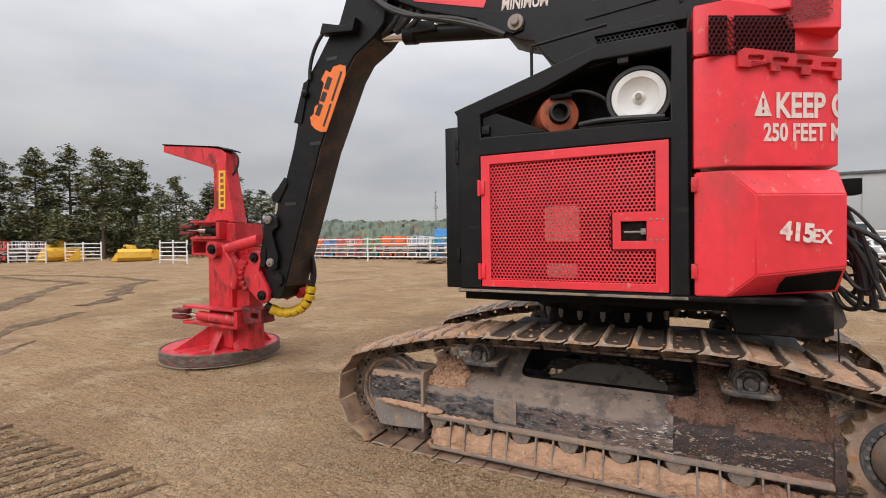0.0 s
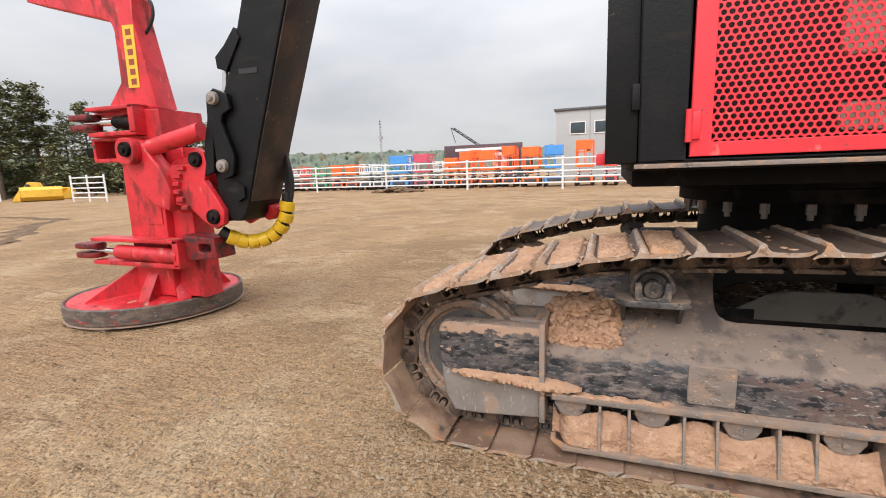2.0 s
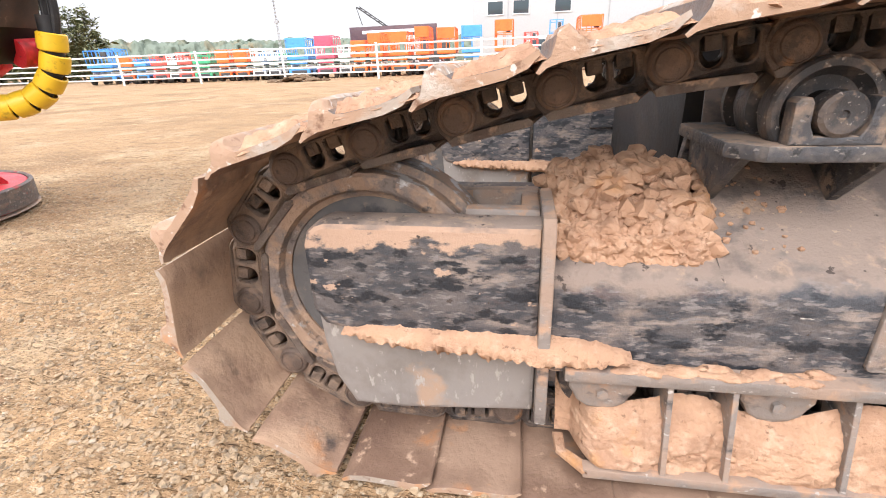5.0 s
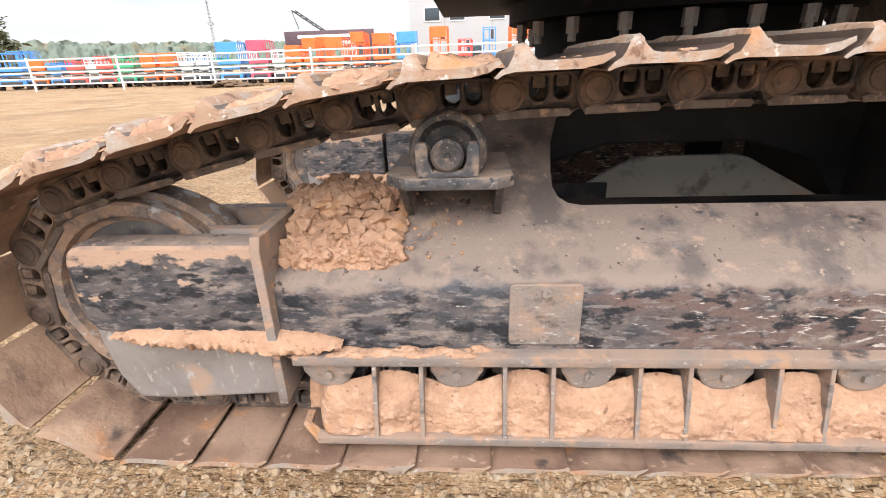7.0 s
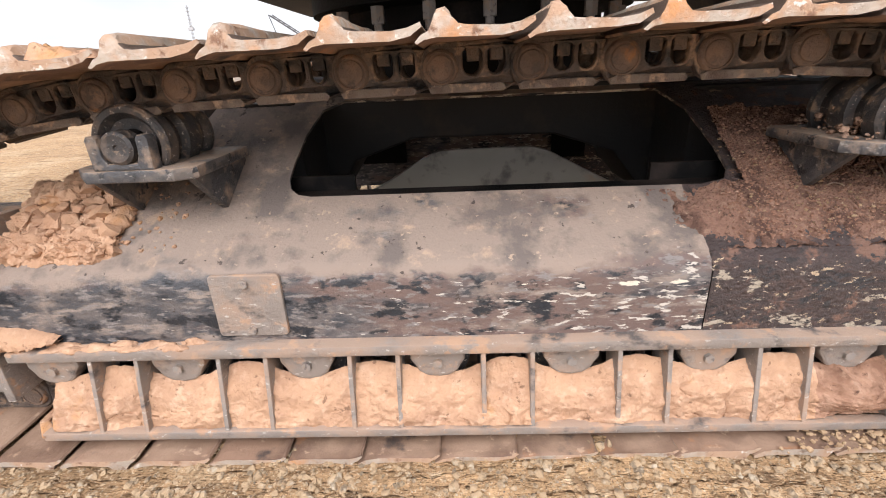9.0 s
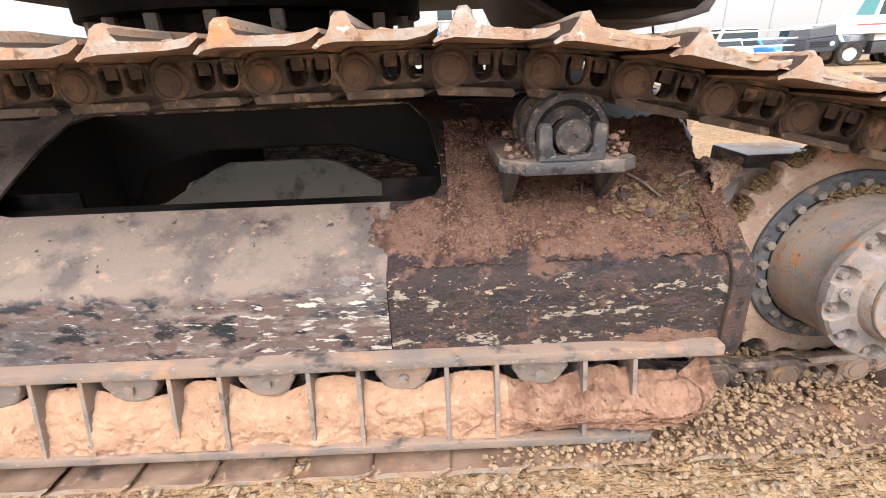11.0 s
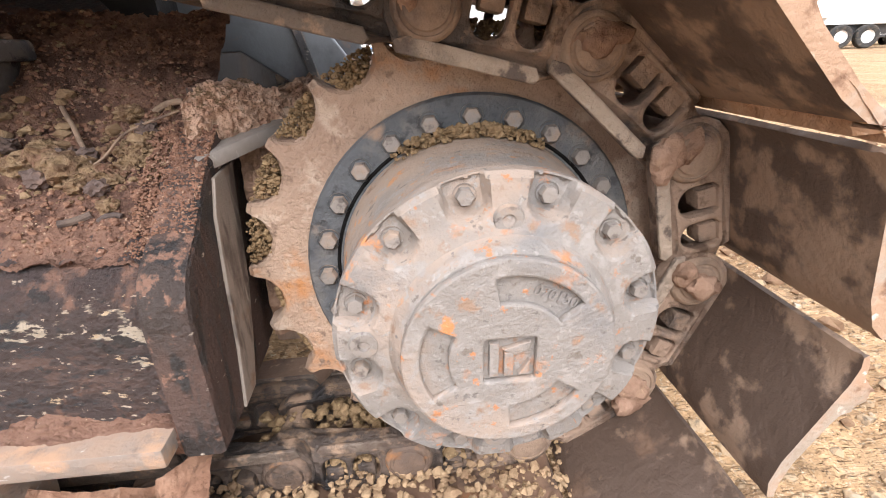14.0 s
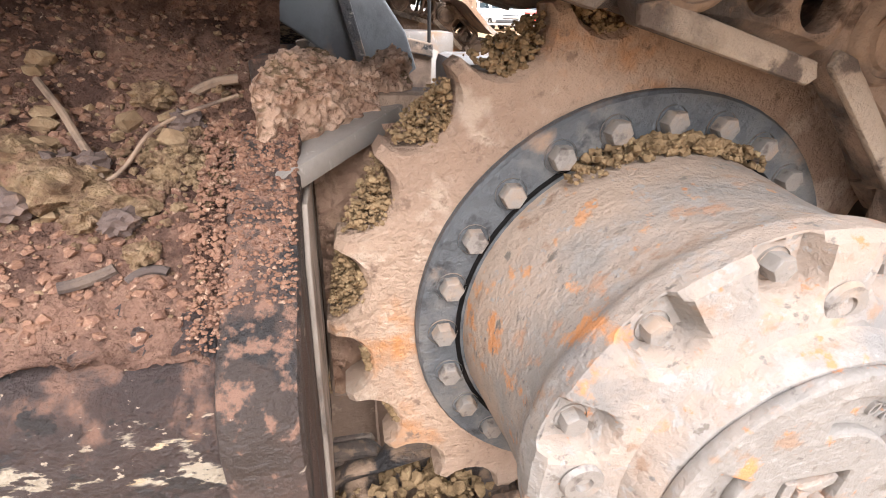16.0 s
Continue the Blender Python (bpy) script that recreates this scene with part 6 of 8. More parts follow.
saw = part("saw_housing", lathe(bmesh.new(), [(0.0, 0.26), (0.30, 0.26), (0.74, 0.205), (0.79, 0.20), (0.80, 0.19), (0.80, 0.05), (0.79, 0.04), (0.0, 0.04)], 72, at_saw), red_dirty, head, "round red saw housing with scraped steel rim")
part("rim", lathe(bmesh.new(), [(0.802, 0.055), (0.828, 0.06), (0.832, 0.20), (0.815, 0.212), (0.80, 0.20)], 72, at_saw), rim_m, saw, "muddy dark steel rim band")
part("saw_disc", lathe(bmesh.new(), [(0.0, 0.02), (0.80, 0.02), (0.835, 0.035), (0.80, 0.05), (0.0, 0.05)], 48, at_saw), guard_steel, saw)
part("skid", boxes((SXc - 0.1, SXc + 0.25, SYc - 0.78, SYc - 0.4, -0.015, 0.03), bevel=0.01), guard_steel, saw)
for a in (192, 232, 282, 325, 5, 60, 120):
    d = Matrix.Translation((SXc + 0.30, SYc, 0)) @ pose(0, 0, 0, 0, 0, a)
    reach = 0.80 if 140 < a < 260 else 0.50
    part("gusset", plate([(0.14, 0.24), (0.14, 0.58), (0.24, 0.58), (reach, 0.225), (reach, 0.19)], -0.06, 0.06, SIDE, bevel=0.006, m=d), red_dirty, saw)
rim_bolt = as_mesh("bolt", rod(bmesh.new(), (0, 0, 0), (0.016, 0, 0), 0.014, seg=6), bolt_m)
for k in range(20):
    x, y = at_angle(SXc, SYc, 0.80, 200 + 8 * k)
    part("bolt", rim_bolt, None, saw, m=Matrix.Translation((x, y, 0.075)) @ pose(0, 0, 0, 0, 0, 200 + 8 * k))

# ---- fence ----
def fence_y(x):
    return 26.2 - 0.07 * x


fence = thing("pipe_fence", (0, fence_y(0), 0), "long white pipe fence along the yard", "fence")
post_me = as_mesh("post", joined(rod(bmesh.new(), (0, 0, 0), (0, 0, 1.92), 0.065, seg=10), rod(bmesh.new(), (0, 0, 1.92), (0, 0, 1.95), 0.075, 0.05, seg=10)), white_paint)
rail_me = as_mesh("rail", rod(bmesh.new(), (0, 0, 0), (6.075, 0, 0), 0.045, seg=8), white_paint)
x = -14.94 - 6.06 * 4
while x < 20:
    if not -3 > x > -3.1:
        part("post", post_me, None, fence, m=Matrix.Translation((x, fence_y(x), -0.02)))
        for z in (0.38, 0.72, 1.06, 1.40, 1.80):
            part("rail", rail_me, None, fence, m=Matrix.Translation((x, fence_y(x) - 0.03, z)) @ pose(0, 0, 0, 0, 0, math.degrees(math.atan(-0.07))))
    x += 6.06

# ---- parked lifts behind it ----
COLS = {"orange": (0.93, 0.165, 0.03), "red": (0.80, 0.10, 0.075), "blue": (0.07, 0.31, 0.74), "green": (0.06, 0.40, 0.20), "white": (0.72, 0.73, 0.72), "maroon": (0.62, 0.09, 0.15), "yellow": (0.80, 0.47, 0.05)}
MATS = {k: plain("lift_" + k, v, 0.5) for k, v in COLS.items()}
dark_m = plain("dark_machinery", (0.06, 0.06, 0.062), 0.6)


def rail_frame(w, h, cells, bar_=0.05):
    """An upright guard frame of tube, cut as one piece: width w, height h."""
    holes, step = [], (w - bar_) / cells
    for k in range(cells):
        for a, b in ((bar_, h * 0.52), (h * 0.52 + bar_, h - bar_)):
            x0 = -w / 2 + bar_ + step * k
            holes.append([(x0, a), (x0, b), (x0 + step - bar_, b), (x0 + step - bar_, a)])
    return [(-w / 2, 0), (-w / 2, h), (w / 2, h), (w / 2, 0)], holes


def scissor_lift(colour, wide, top, panel):
    """Stands end-on to the yard: long axis along y, its top rail at height top."""
    t = thing("scissor_lift", (0, 0, 0), "%s scissor lift parked end-on with its platform folded down" % colour, "lift", "lifts behind the fence")
    c, half, base = MATS[colour], 1.2, 1.22
    part("chassis", boxes((-wide / 2, wide / 2, -half, half, 0.26, 0.62), bevel=0.03), c, t)
    part("end_cover", boxes((-wide * 0.36, wide * 0.36, -half - 0.04, -half, 0.34, 0.56), bevel=0.01), dark_m, t)
    for sx in (-1, 1):
        for sy in (-1, 1):
            part("wheel", rod(bmesh.new(), (sx * (wide / 2 - 0.16), sy * 0.85, 0.26), (sx * (wide / 2 + 0.06), sy * 0.85, 0.26), 0.27, seg=20), tyre_m, t)
    for k in range(4):
        for sx in (-1, 1):
            part("scissor_arm", boxes((sx * wide * 0.36 - 0.04, sx * wide * 0.36 + 0.04, -half * 0.92, half * 0.92, 0.66 + 0.13 * k, 0.75 + 0.13 * k), bevel=0.01), MATS["white"] if k % 2 else dark_m, t)
    part("cross_tube", rod(bmesh.new(), (-wide * 0.4, -half * 0.9, 0.98), (wide * 0.4, -half * 0.9, 0.98), 0.05, seg=10), c, t)
    part("platform", boxes((-wide / 2, wide / 2, -half, half, base, base + 0.16), bevel=0.02), c, t)
    h = top - base - 0.16
    o, hl = rail_frame(wide, h, 2)
    for y in (-half + 0.02, half - 0.06):
        part("end_rail", plate(o, y, y + 0.04, SIDE, hl, 0.008, Matrix.Translation((0, 0, base + 0.16))), c, t)
    o, hl = rail_frame(2 * half - 0.1, h, 4)
    for sx in (-1, 1):
        part("side_rail", plate(o, sx * wide * 0.49 - 0.02, sx * wide * 0.49 + 0.02, END, hl, 0.008, Matrix.Translation((0, 0, base + 0.16))), c, t)
    if panel:
        part("end_panel", plate(rounded(-wide * 0.44, wide * 0.44, top - min(0.62, h * 0.8), top - 0.04, 0.05, 3), -half - 0.035, -half + 0.015, SIDE, (), 0.008), c, t)
    part("control_box", boxes((wide * 0.12, wide * 0.34, -half + 0.06, -half + 0.26, top - h * 0.45, top - h * 0.1), bevel=0.02), dark_m, t)
    return t


# each by its bearing from the yard, its width in degrees, the height of its top rail, and whether its end is panelled
eye1 = Vector((-0.51, -0.84))
ROW = (("blue", -44.5, 2.6, 2.45, 0, 3.4), ("orange", -42.55, 1.3, 1.95, 1, 3.0), ("blue", -41.2, 1.3, 1.7, 0, 3.2), ("red", -39.7, 1.7, 1.95, 0, 2.9), ("white", -38.3, 1.2, 1.85, 0, 3.3), ("red", -37.3, 1.7, 2.0, 0, 2.8), ("green", -35.85, 2.0, 2.0, 0, 2.9),
       ("orange", -33.6, 1.5, 2.05, 1, 3.0), ("orange", -31.95, 1.6, 2.05, 1, 3.1), ("white", -30.2, 1.6, 2.05, 0, 3.0), ("white", -28.6, 1.4, 2.0, 0, 3.4), ("blue", -25.95, 2.7, 2.55, 1, 3.0), ("maroon", -22.9, 2.4, 2.6, 1, 3.1), ("white", -20.9, 1.5, 2.0, 0, 3.4), ("orange", -19.1, 1.9, 2.2, 1, 2.9),
       ("orange", -17.2, 1.85, 2.6, 1, 3.3), ("orange", -14.4, 2.4, 2.6, 1, 3.2), ("orange", -11.75, 1.9, 2.85, 1, 3.6), ("orange", -9.0, 2.5, 2.7, 1, 3.2), ("blue", -6.15, 2.7, 2.72, 1, 3.0), ("orange", -2.35, 2.4, 2.95, 1, 3.3), ("red", 0.75, 1.7, 2.2, 0, 3.1), ("blue", 3.5, 1.7, 2.9, 0, 5.0), ("orange", 7.1, 2.8, 2.95, 1, 3.4), ("red", 11.4, 1.8, 2.4, 1, 3.2))
BACK = (("green", -27.2, 1.6, 1.7, 0, 5.8), ("blue", -29.3, 1.5, 2.1, 0, 6.2), ("white", -24.4, 1.4, 2.7, 0, 6.4), ("white", -13.1, 1.4, 2.4, 0, 6.5), ("red", -34.8, 1.3, 2.1, 0, 6.4), ("blue", -43.6, 1.6, 2.7, 0, 6.6), ("orange", -16.0, 1.5, 2.8, 1, 6.5))
rnd = random.Random(8)
for colour, az, wide_deg, top, panel, back in ROW + BACK:
    a = math.tan(radians(az))
    y = (26.2 + back - 0.07 * (eye1.x - a * eye1.y)) / (1 + 0.07 * a)
    d = (y - eye1.y) / math.cos(radians(az))
    lift = scissor_lift(colour, max(0.8, d * math.tan(radians(wide_deg)) * 0.86), top, panel)
    lift.matrix_basis = Matrix.Translation((eye1.x + a * (y - eye1.y), y + 1.2, 0)) @ pose(0, 0, 0, 0, 0, -az * 0.45 + rnd.uniform(-3, 3))
# a low heap of dirt at the fence
rows = [(-13.6 + rnd.gauss(0, 0.75), fence_y(-13.6) - 0.9 + rnd.gauss(0, 0.3), 0.0, 0.10 + 0.22 * rnd.random()) for _ in range(90)]
DIRT_HEAP = [(x, y, max(0.02, 0.28 - 0.25 * abs(x + 13.6)), r) for x, y, z, r in rows]

# ---- building ----
bld = thing("metal_building", (22, 46, 0), "large pale grey metal-clad building with dark windows", "building")
part("wall", boxes((-5.1, 60, 44, 44.3, 0, 6.45), (-5.1, -4.8, 44.3, 75, 0, 6.45), bevel=0.02), grey_metal, bld)
part("roof", boxes((-5.3, 60.2, 43.8, 75, 6.45, 6.65), bevel=0.03), plain("roof_trim", (0.10, 0.11, 0.12)), bld)
seam = as_mesh("panel_seam", boxes((-0.05, 0.05, -0.03, 0.02, 0, 6.45)), plain("seam_grey", (0.33, 0.34, 0.34)))
x = -2.0
while x < 60:
    part("panel_seam", seam, None, bld, m=Matrix.Translation((x, 44, 0)))
    x += 4.2
win = as_mesh("window", boxes((-0.65, 0.65, -0.05, 0.05, 0, 1.0), bevel=0.01), pane_m)
wfr = as_mesh("window_frame", plate(rounded(-0.73, 0.73, -0.08, 1.08, 0.02, 2), -0.06, 0.02, SIDE, [[(-0.65, 0), (0.65, 0), (0.65, 1.0), (-0.65, 1.0)]], 0.01), white_paint)
for x, z in ((-3.1, 4.3), (-0.9, 4.3), (2.6, 4.3), (0.6, 1.2), (9.6, 1.3), (12.0, 1.3)):
    w = part("window", win, None, bld, m=Matrix.Translation((x, 43.98, z)))
    part("window_frame", wfr, None, w, m=Matrix.Translation((x, 43.98, z)))

# ---- sign board, crane jib, mast ----
sg = thing("sign_board", (-11.5, 36, 0), "dark sign board with pale lettering bars on posts", "sign")
part("board", boxes((-13.6, -6.9, 35.9, 36.05, 2.1, 3.35), bevel=0.02), plain("sign_plum", (0.10, 0.06, 0.07)), sg)
for x in (-13.2, -7.4):
    part("post", boxes((x - 0.1, x + 0.1, 36.05, 36.2, 0, 3.3)), dark_m, sg)
for z, w in ((2.85, 2.4), (2.4, 1.8)):
    part("lettering_bar", boxes((-10.2 - w, -10.2 + w, 35.87, 35.9, z, z + 0.22)), white_paint, sg)
jib = thing("crane_jib", (-8, 48, 0), "dark lattice crane jib raised behind the lifts", "crane")
jb = bmesh.new()
for off in ((0, 0), (0.35, 0), (0, 0.35)):
    rod(jb, (-17.0 + off[0], 48 + off[1], 5.95), (-10.6 + off[0], 48 + off[1], 1.6), 0.05, seg=6)
for k in range(14):
    f, g = k / 14, (k + 1) / 14
    rod(jb, (-17.0 + 6.4 * f, 48, 5.95 - 4.35 * f), (-16.65 + 6.4 * g, 48, 5.95 - 4.35 * g), 0.03, seg=5)
part("jib", jb, dark_m, jib)
part("cable", tube([(-17.0, 48, 5.95), (-16.5, 48, 4.3)], 0.04), dark_m, jib)
part("crane_body", boxes((-11.5, -8.0, 47, 49.5, 0.6, 2.4), (-11, -8.6, 47, 49.5, 0.0, 0.7), bevel=0.1), dark_m, jib)
mast = thing("radio_mast", (-78, 150, 0), "thin grey lattice radio mast on the far ridge", "mast")
mm = bmesh.new()
for a in (0, 120, 240):
    x, y = at_angle(-78, 150, 0.45, a)
    rod(mm, (x, y, 0), (-78 + (x + 78) * 0.4, 150 + (y - 150) * 0.4, 20), 0.07, seg=5)
for k in range(20):
    box(mm, -78.45, -77.55, 149.6, 150.4, k + 0.3, k + 0.38)
box(mm, -78.7, -77.3, 149.5, 150.5, 13.2, 14.0)
part("lattice", mm, plain("galvanised", (0.35, 0.36, 0.38)), mast)

# ---- yellow buckets, far gate ----
def bucket(x, y, rz, s):
    t = thing("loader_bucket", (x, y, 0), "yellow loader bucket lying on the ground", "bucket", "yellow attachments")
    m = Matrix.Translation((x, y, 0)) @ pose(0, 0, 0, 0, 0, rz) @ Matrix.Diagonal((s, s, s, 1))
    shell = [(0.0, 0.0), (0.9, 0.05), (1.15, 0.3), (1.1, 0.75), (0.75, 0.95), (0.70, 0.88), (0.98, 0.70), (1.02, 0.35), (0.85, 0.14), (0.0, 0.06)]
    part("shell", plate(shell, -1.1, 1.1, bevel=0.01, m=m), MATS["yellow"], t)
    for w in (-1.1, 1.05):
        part("side_plate", plate([(0.0, 0.0), (0.9, 0.05), (1.15, 0.3), (1.1, 0.75), (0.75, 0.95), (0.25, 0.4)], w, w + 0.05, bevel=0.005, m=m), MATS["yellow"], t)
    return t


eye0 = Vector((1.37, -3.29))


def bearing(az, d):
    return eye0.x + d * math.sin(radians(az)), eye0.y + d * math.cos(radians(az))


for az, d, rz, s in ((-61.6, 55, 20, 1.15), (-60.4, 54, -30, 1.25), (-59.6, 57, 80, 1.1), (-66.9, 62, 10, 1.5), (-66.1, 60, 75, 1.3)):
    bucket(*bearing(az, d), rz, s)
for az, d, s in ((-66.5, 62.5, 1.0), (-60.9, 57, 0.7)):
    x, y = bearing(az, d)
    t = thing("loader_attachment", (x, y, 0), "yellow loader arm frame standing on the dirt", "machinery", "yellow attachments")
    m = Matrix.Translation((x, y, 0)) @ pose(0, 0, 0, 0, 0, 25) @ Matrix.Diagonal((s, s, s, 1))
    part("arm", plate([(-1.3, 0.0), (-1.2, 1.2), (-0.4, 2.3), (0.6, 2.2), (1.2, 0.8), (1.5, 0.0), (1.0, 0.0), (0.7, 0.9), (0.2, 1.7), (-0.3, 1.6), (-0.8, 0.9), (-0.9, 0.0)], -0.5, 0.5, bevel=0.03, m=m), MATS["yellow"], t)
    part("cross_tube", rod(bmesh.new(), m @ Vector((-0.2, -1.0, 1.9)), m @ Vector((-0.2, 1.0, 1.9)), 0.15 * s), dark_m, t)


def gate(x, y, rz, n=1):
    t = thing("pipe_gate_panel", (x, y, 0), "free-standing white pipe gate panel", "fence panel", "gate panels")
    m = Matrix.Translation((x, y, 0)) @ pose(0, 0, 0, 0, 0, rz)
    for sx in (0, 2, 4):
        part("post", post_me, None, t, m=m @ Matrix.Translation((sx, 0, 0)))
    for z in (0.3, 0.65, 1.0, 1.35, 1.75):
        part("rail", rail_me, None, t, m=m @ Matrix.Translation((0, 0, z)) @ Matrix.Diagonal((4 / 6.075, 1, 1, 1)))


for az, d, rz in ((-66.0, 60, 20), (-58.2, 46, -4), (-70.0, 60, 20)):
    gate(*bearing(az, d), rz)
for k, (az, d, c) in enumerate(((-69.5, 66, "white"), (-68.4, 65, "white"), (-70.6, 63, "red"), (-72, 66, "orange"), (-68.0, 70, "orange"))):
    lift = scissor_lift(c, 1.3, 2.1, 0)
    lift.matrix_basis = Matrix.Translation((*bearing(az, d), 0)) @ pose(0, 0, 0, 0, 0, 30 * k)

# ---- truck and parked vehicles at the right ----
TX, TY, TR = 21.9, 23.2, -14


def wheel(t, m, x, y, r, w=0.32):
    wh = part("wheel", lathe(bmesh.new(), [(r * 0.55, 0.0), (r * 0.62, -0.02), (r * 0.92, -0.02), (r, 0.04), (r, w - 0.04), (r * 0.92, w), (r * 0.5, w)], 28, m @ Matrix.Translation((x, y, r)) @ AROUND_Y), tyre_m, t)
    part("rim", lathe(bmesh.new(), [(0.0, 0.05), (r * 0.2, 0.0), (r * 0.25, 0.06), (r * 0.5, 0.08), (r * 0.58, 0.0)], 24, m @ Matrix.Translation((x, y, r)) @ AROUND_Y), white_paint, wh)


truck = thing("crane_carrier_truck", (TX, TY, 0), "white and black low-cab crane carrier truck parked on dirt", "truck")
tm = Matrix.Translation((TX, TY, 0)) @ pose(0, 0, 0, 0, 0, TR)
part("bumper", plate([(-1.95, 0.62), (-2.0, 1.25), (-0.75, 1.38), (-0.6, 1.0), (-0.75, 0.72)], -0.1, 2.5, bevel=0.04, m=tm), plain("blue_black_paint", (0.05, 0.06, 0.08)), truck)
for k in range(3):
    part("grille_bar", boxes((-1.8, -1.0, -0.14, -0.1, 0.92 + 0.1 * k, 0.96 + 0.1 * k)), black_d, truck, m=tm)
part("headlight", lathe(bmesh.new(), [(0, -0.03), (0.09, -0.02), (0.11, 0.0)], 16, tm @ Matrix.Translation((-0.85, -0.1, 1.05)) @ AROUND_Y), white_paint, truck)
part("hood", plate([(-1.9, 1.28), (-1.85, 1.75), (-0.6, 1.95), (-0.2, 1.45), (-0.6, 1.40)], 0.0, 2.4, bevel=0.05, m=tm), plain("dark_grey_panel", (0.10, 0.11, 0.12)), truck)
part("cab", plate([(-0.75, 1.42), (-0.85, 1.95), (-0.2, 2.2), (0.1, 3.2), (2.0, 3.3), (2.2, 1.42)], -0.02, 1.3, bevel=0.05, m=tm), MATS["white"], truck)
part("windscreen", plate([(-0.16, 2.26), (0.12, 3.05), (0.75, 3.12), (0.60, 2.24)], -0.035, -0.015, bevel=0.005, m=tm), glass("tinted_windscreen", (0.10, 0.28, 0.30)), truck)
part("windscreen", plate([(0.80, 2.24), (0.90, 3.1), (1.6, 3.15), (1.6, 2.24)], -0.035, -0.015, bevel=0.005, m=tm), pane_m, truck)
part("stripe", boxes((0.0, 1.4, -0.03, -0.02, 1.80, 1.86)), MATS["red"], truck, m=tm)
part("bed", boxes((1.0, 9.5, 0.2, 2.3, 1.10, 1.45), (2.2, 9.0, 0.4, 2.1, 1.45, 2.3), bevel=0.03), MATS["white"], truck, m=tm)
part("chassis", boxes((-0.5, 9.5, 0.5, 2.0, 0.7, 1.1), (0.9, 1.9, 0.0, 0.5, 0.55, 1.05), bevel=0.02), dark_m, truck, m=tm)
part("superstructure", boxes((5.0, 8.5, 0.3, 2.1, 2.3, 3.6), (3.4, 4.8, 0.3, 1.3, 2.3, 3.7), bevel=0.08), MATS["white"], truck, m=tm)
for x in (0.0, 2.9, 4.1, 7.0, 8.2):
    wheel(truck, tm, x, -0.1, 0.54)
    wheel(truck, tm, x, 2.1, 0.54)


def parked_car(x, y, rz, colour, long=4.6, high=1.75, pickup=False):
    t = thing("parked_car", (x, y, 0), "pale %s %s parked behind the fence" % (colour, "pickup truck" if pickup else "car"), "car", "parked cars")
    m = Matrix.Translation((x, y, 0)) @ pose(0, 0, 0, 0, 0, rz)
    h, back = long / 2, (0.02 if pickup else 0.40)
    part("body", plate([(-h, 0.42), (-h, 0.80), (-h * 0.94, 0.98), (-h * 0.40, 1.06), (h, 1.08), (h, 0.42)], -0.92, 0.92, bevel=0.07, m=m), MATS[colour], t)
    part("cabin", plate([(-h * 0.46, 1.04), (-h * 0.22, high), (long * back - 0.12, high), (long * back + 0.06, 1.04)], -0.80, 0.80, bevel=0.06, m=m), MATS[colour], t)
    for w in (-0.815, 0.79):
        part("side_window", plate([(-h * 0.36, 1.12), (-h * 0.18, high - 0.12), (long * back - 0.2, high - 0.12), (long * back - 0.1, 1.12)], w, w + 0.025, bevel=0.004, m=m), pane_m, t)
    front = [Vector((-h * 0.455, 0, 1.10)), Vector((-h * 0.245, 0, high - 0.08))]
    ws = bmesh.new()
    ws.faces.new([ws.verts.new(m @ (p + Vector((-0.03, w, 0.02)))) for p, w in ((front[0], -0.72), (front[0], 0.72), (front[1], 0.66), (front[1], -0.66))])
    bmesh.ops.solidify(ws, geom=ws.faces[:], thickness=0.015)
    part("windscreen", ws, pane_m, t)
    part("grille", boxes((-h - 0.03, -h, -0.5, 0.5, 0.62, 0.84), bevel=0.01), dark_m, t, m=m)
    part("bumper", boxes((-h - 0.08, -h + 0.02, -0.9, 0.9, 0.42, 0.58), bevel=0.03), dark_m, t, m=m)
    for w in (-0.72, 0.72):
        part("headlight", boxes((-h - 0.035, -h + 0.01, w - 0.14, w + 0.14, 0.70, 0.86), bevel=0.02), white_paint, t, m=m)
    for sx in (-0.31, 0.31):
        wheel(t, m, sx * long, -0.95, 0.36, 0.24)
        wheel(t, m, sx * long, 0.71, 0.36, 0.24)


rnd = random.Random(19)
x = 9.2
for k, c in enumerate("white white red white white blue white white maroon white white white green white white white".split()):
    parked_car(x, fence_y(x) + 4.6 + rnd.uniform(-0.5, 0.8), 84 + rnd.uniform(-8, 8), c, rnd.uniform(4.4, 5.4), 1.55 + 0.55 * (k % 3 == 0), k % 3 == 1)
    x += 2.35 + rnd.uniform(0, 0.35)
for k, (x, y, rz, c) in enumerate(((11.0, 38, 4, "white"), (17.5, 39, -3, "white"), (24.5, 38.5, 2, "white"), (31.0, 38, 0, "white"))):
    parked_car(x, y, rz, c, 5.8, 2.5)

# ---- trees ----
def needle_blade(verts, faces, p, r, rnd):
    a, b = rnd.uniform(0, 6.283), rnd.uniform(-0.7, 0.5)
    d = Vector((math.cos(a) * math.cos(b), math.sin(a) * math.cos(b), math.sin(b))) * r
    s = Vector((-d.y, d.x, rnd.uniform(-r, r) * 0.5)).normalized() * r * 0.32
    k = len(verts)
    verts += [p - s * 0.6, p + d * 0.5 - s, p + d, p + d * 0.5 + s, p + s * 0.6]
    faces.append((k, k + 1, k + 2, k + 3, k + 4))


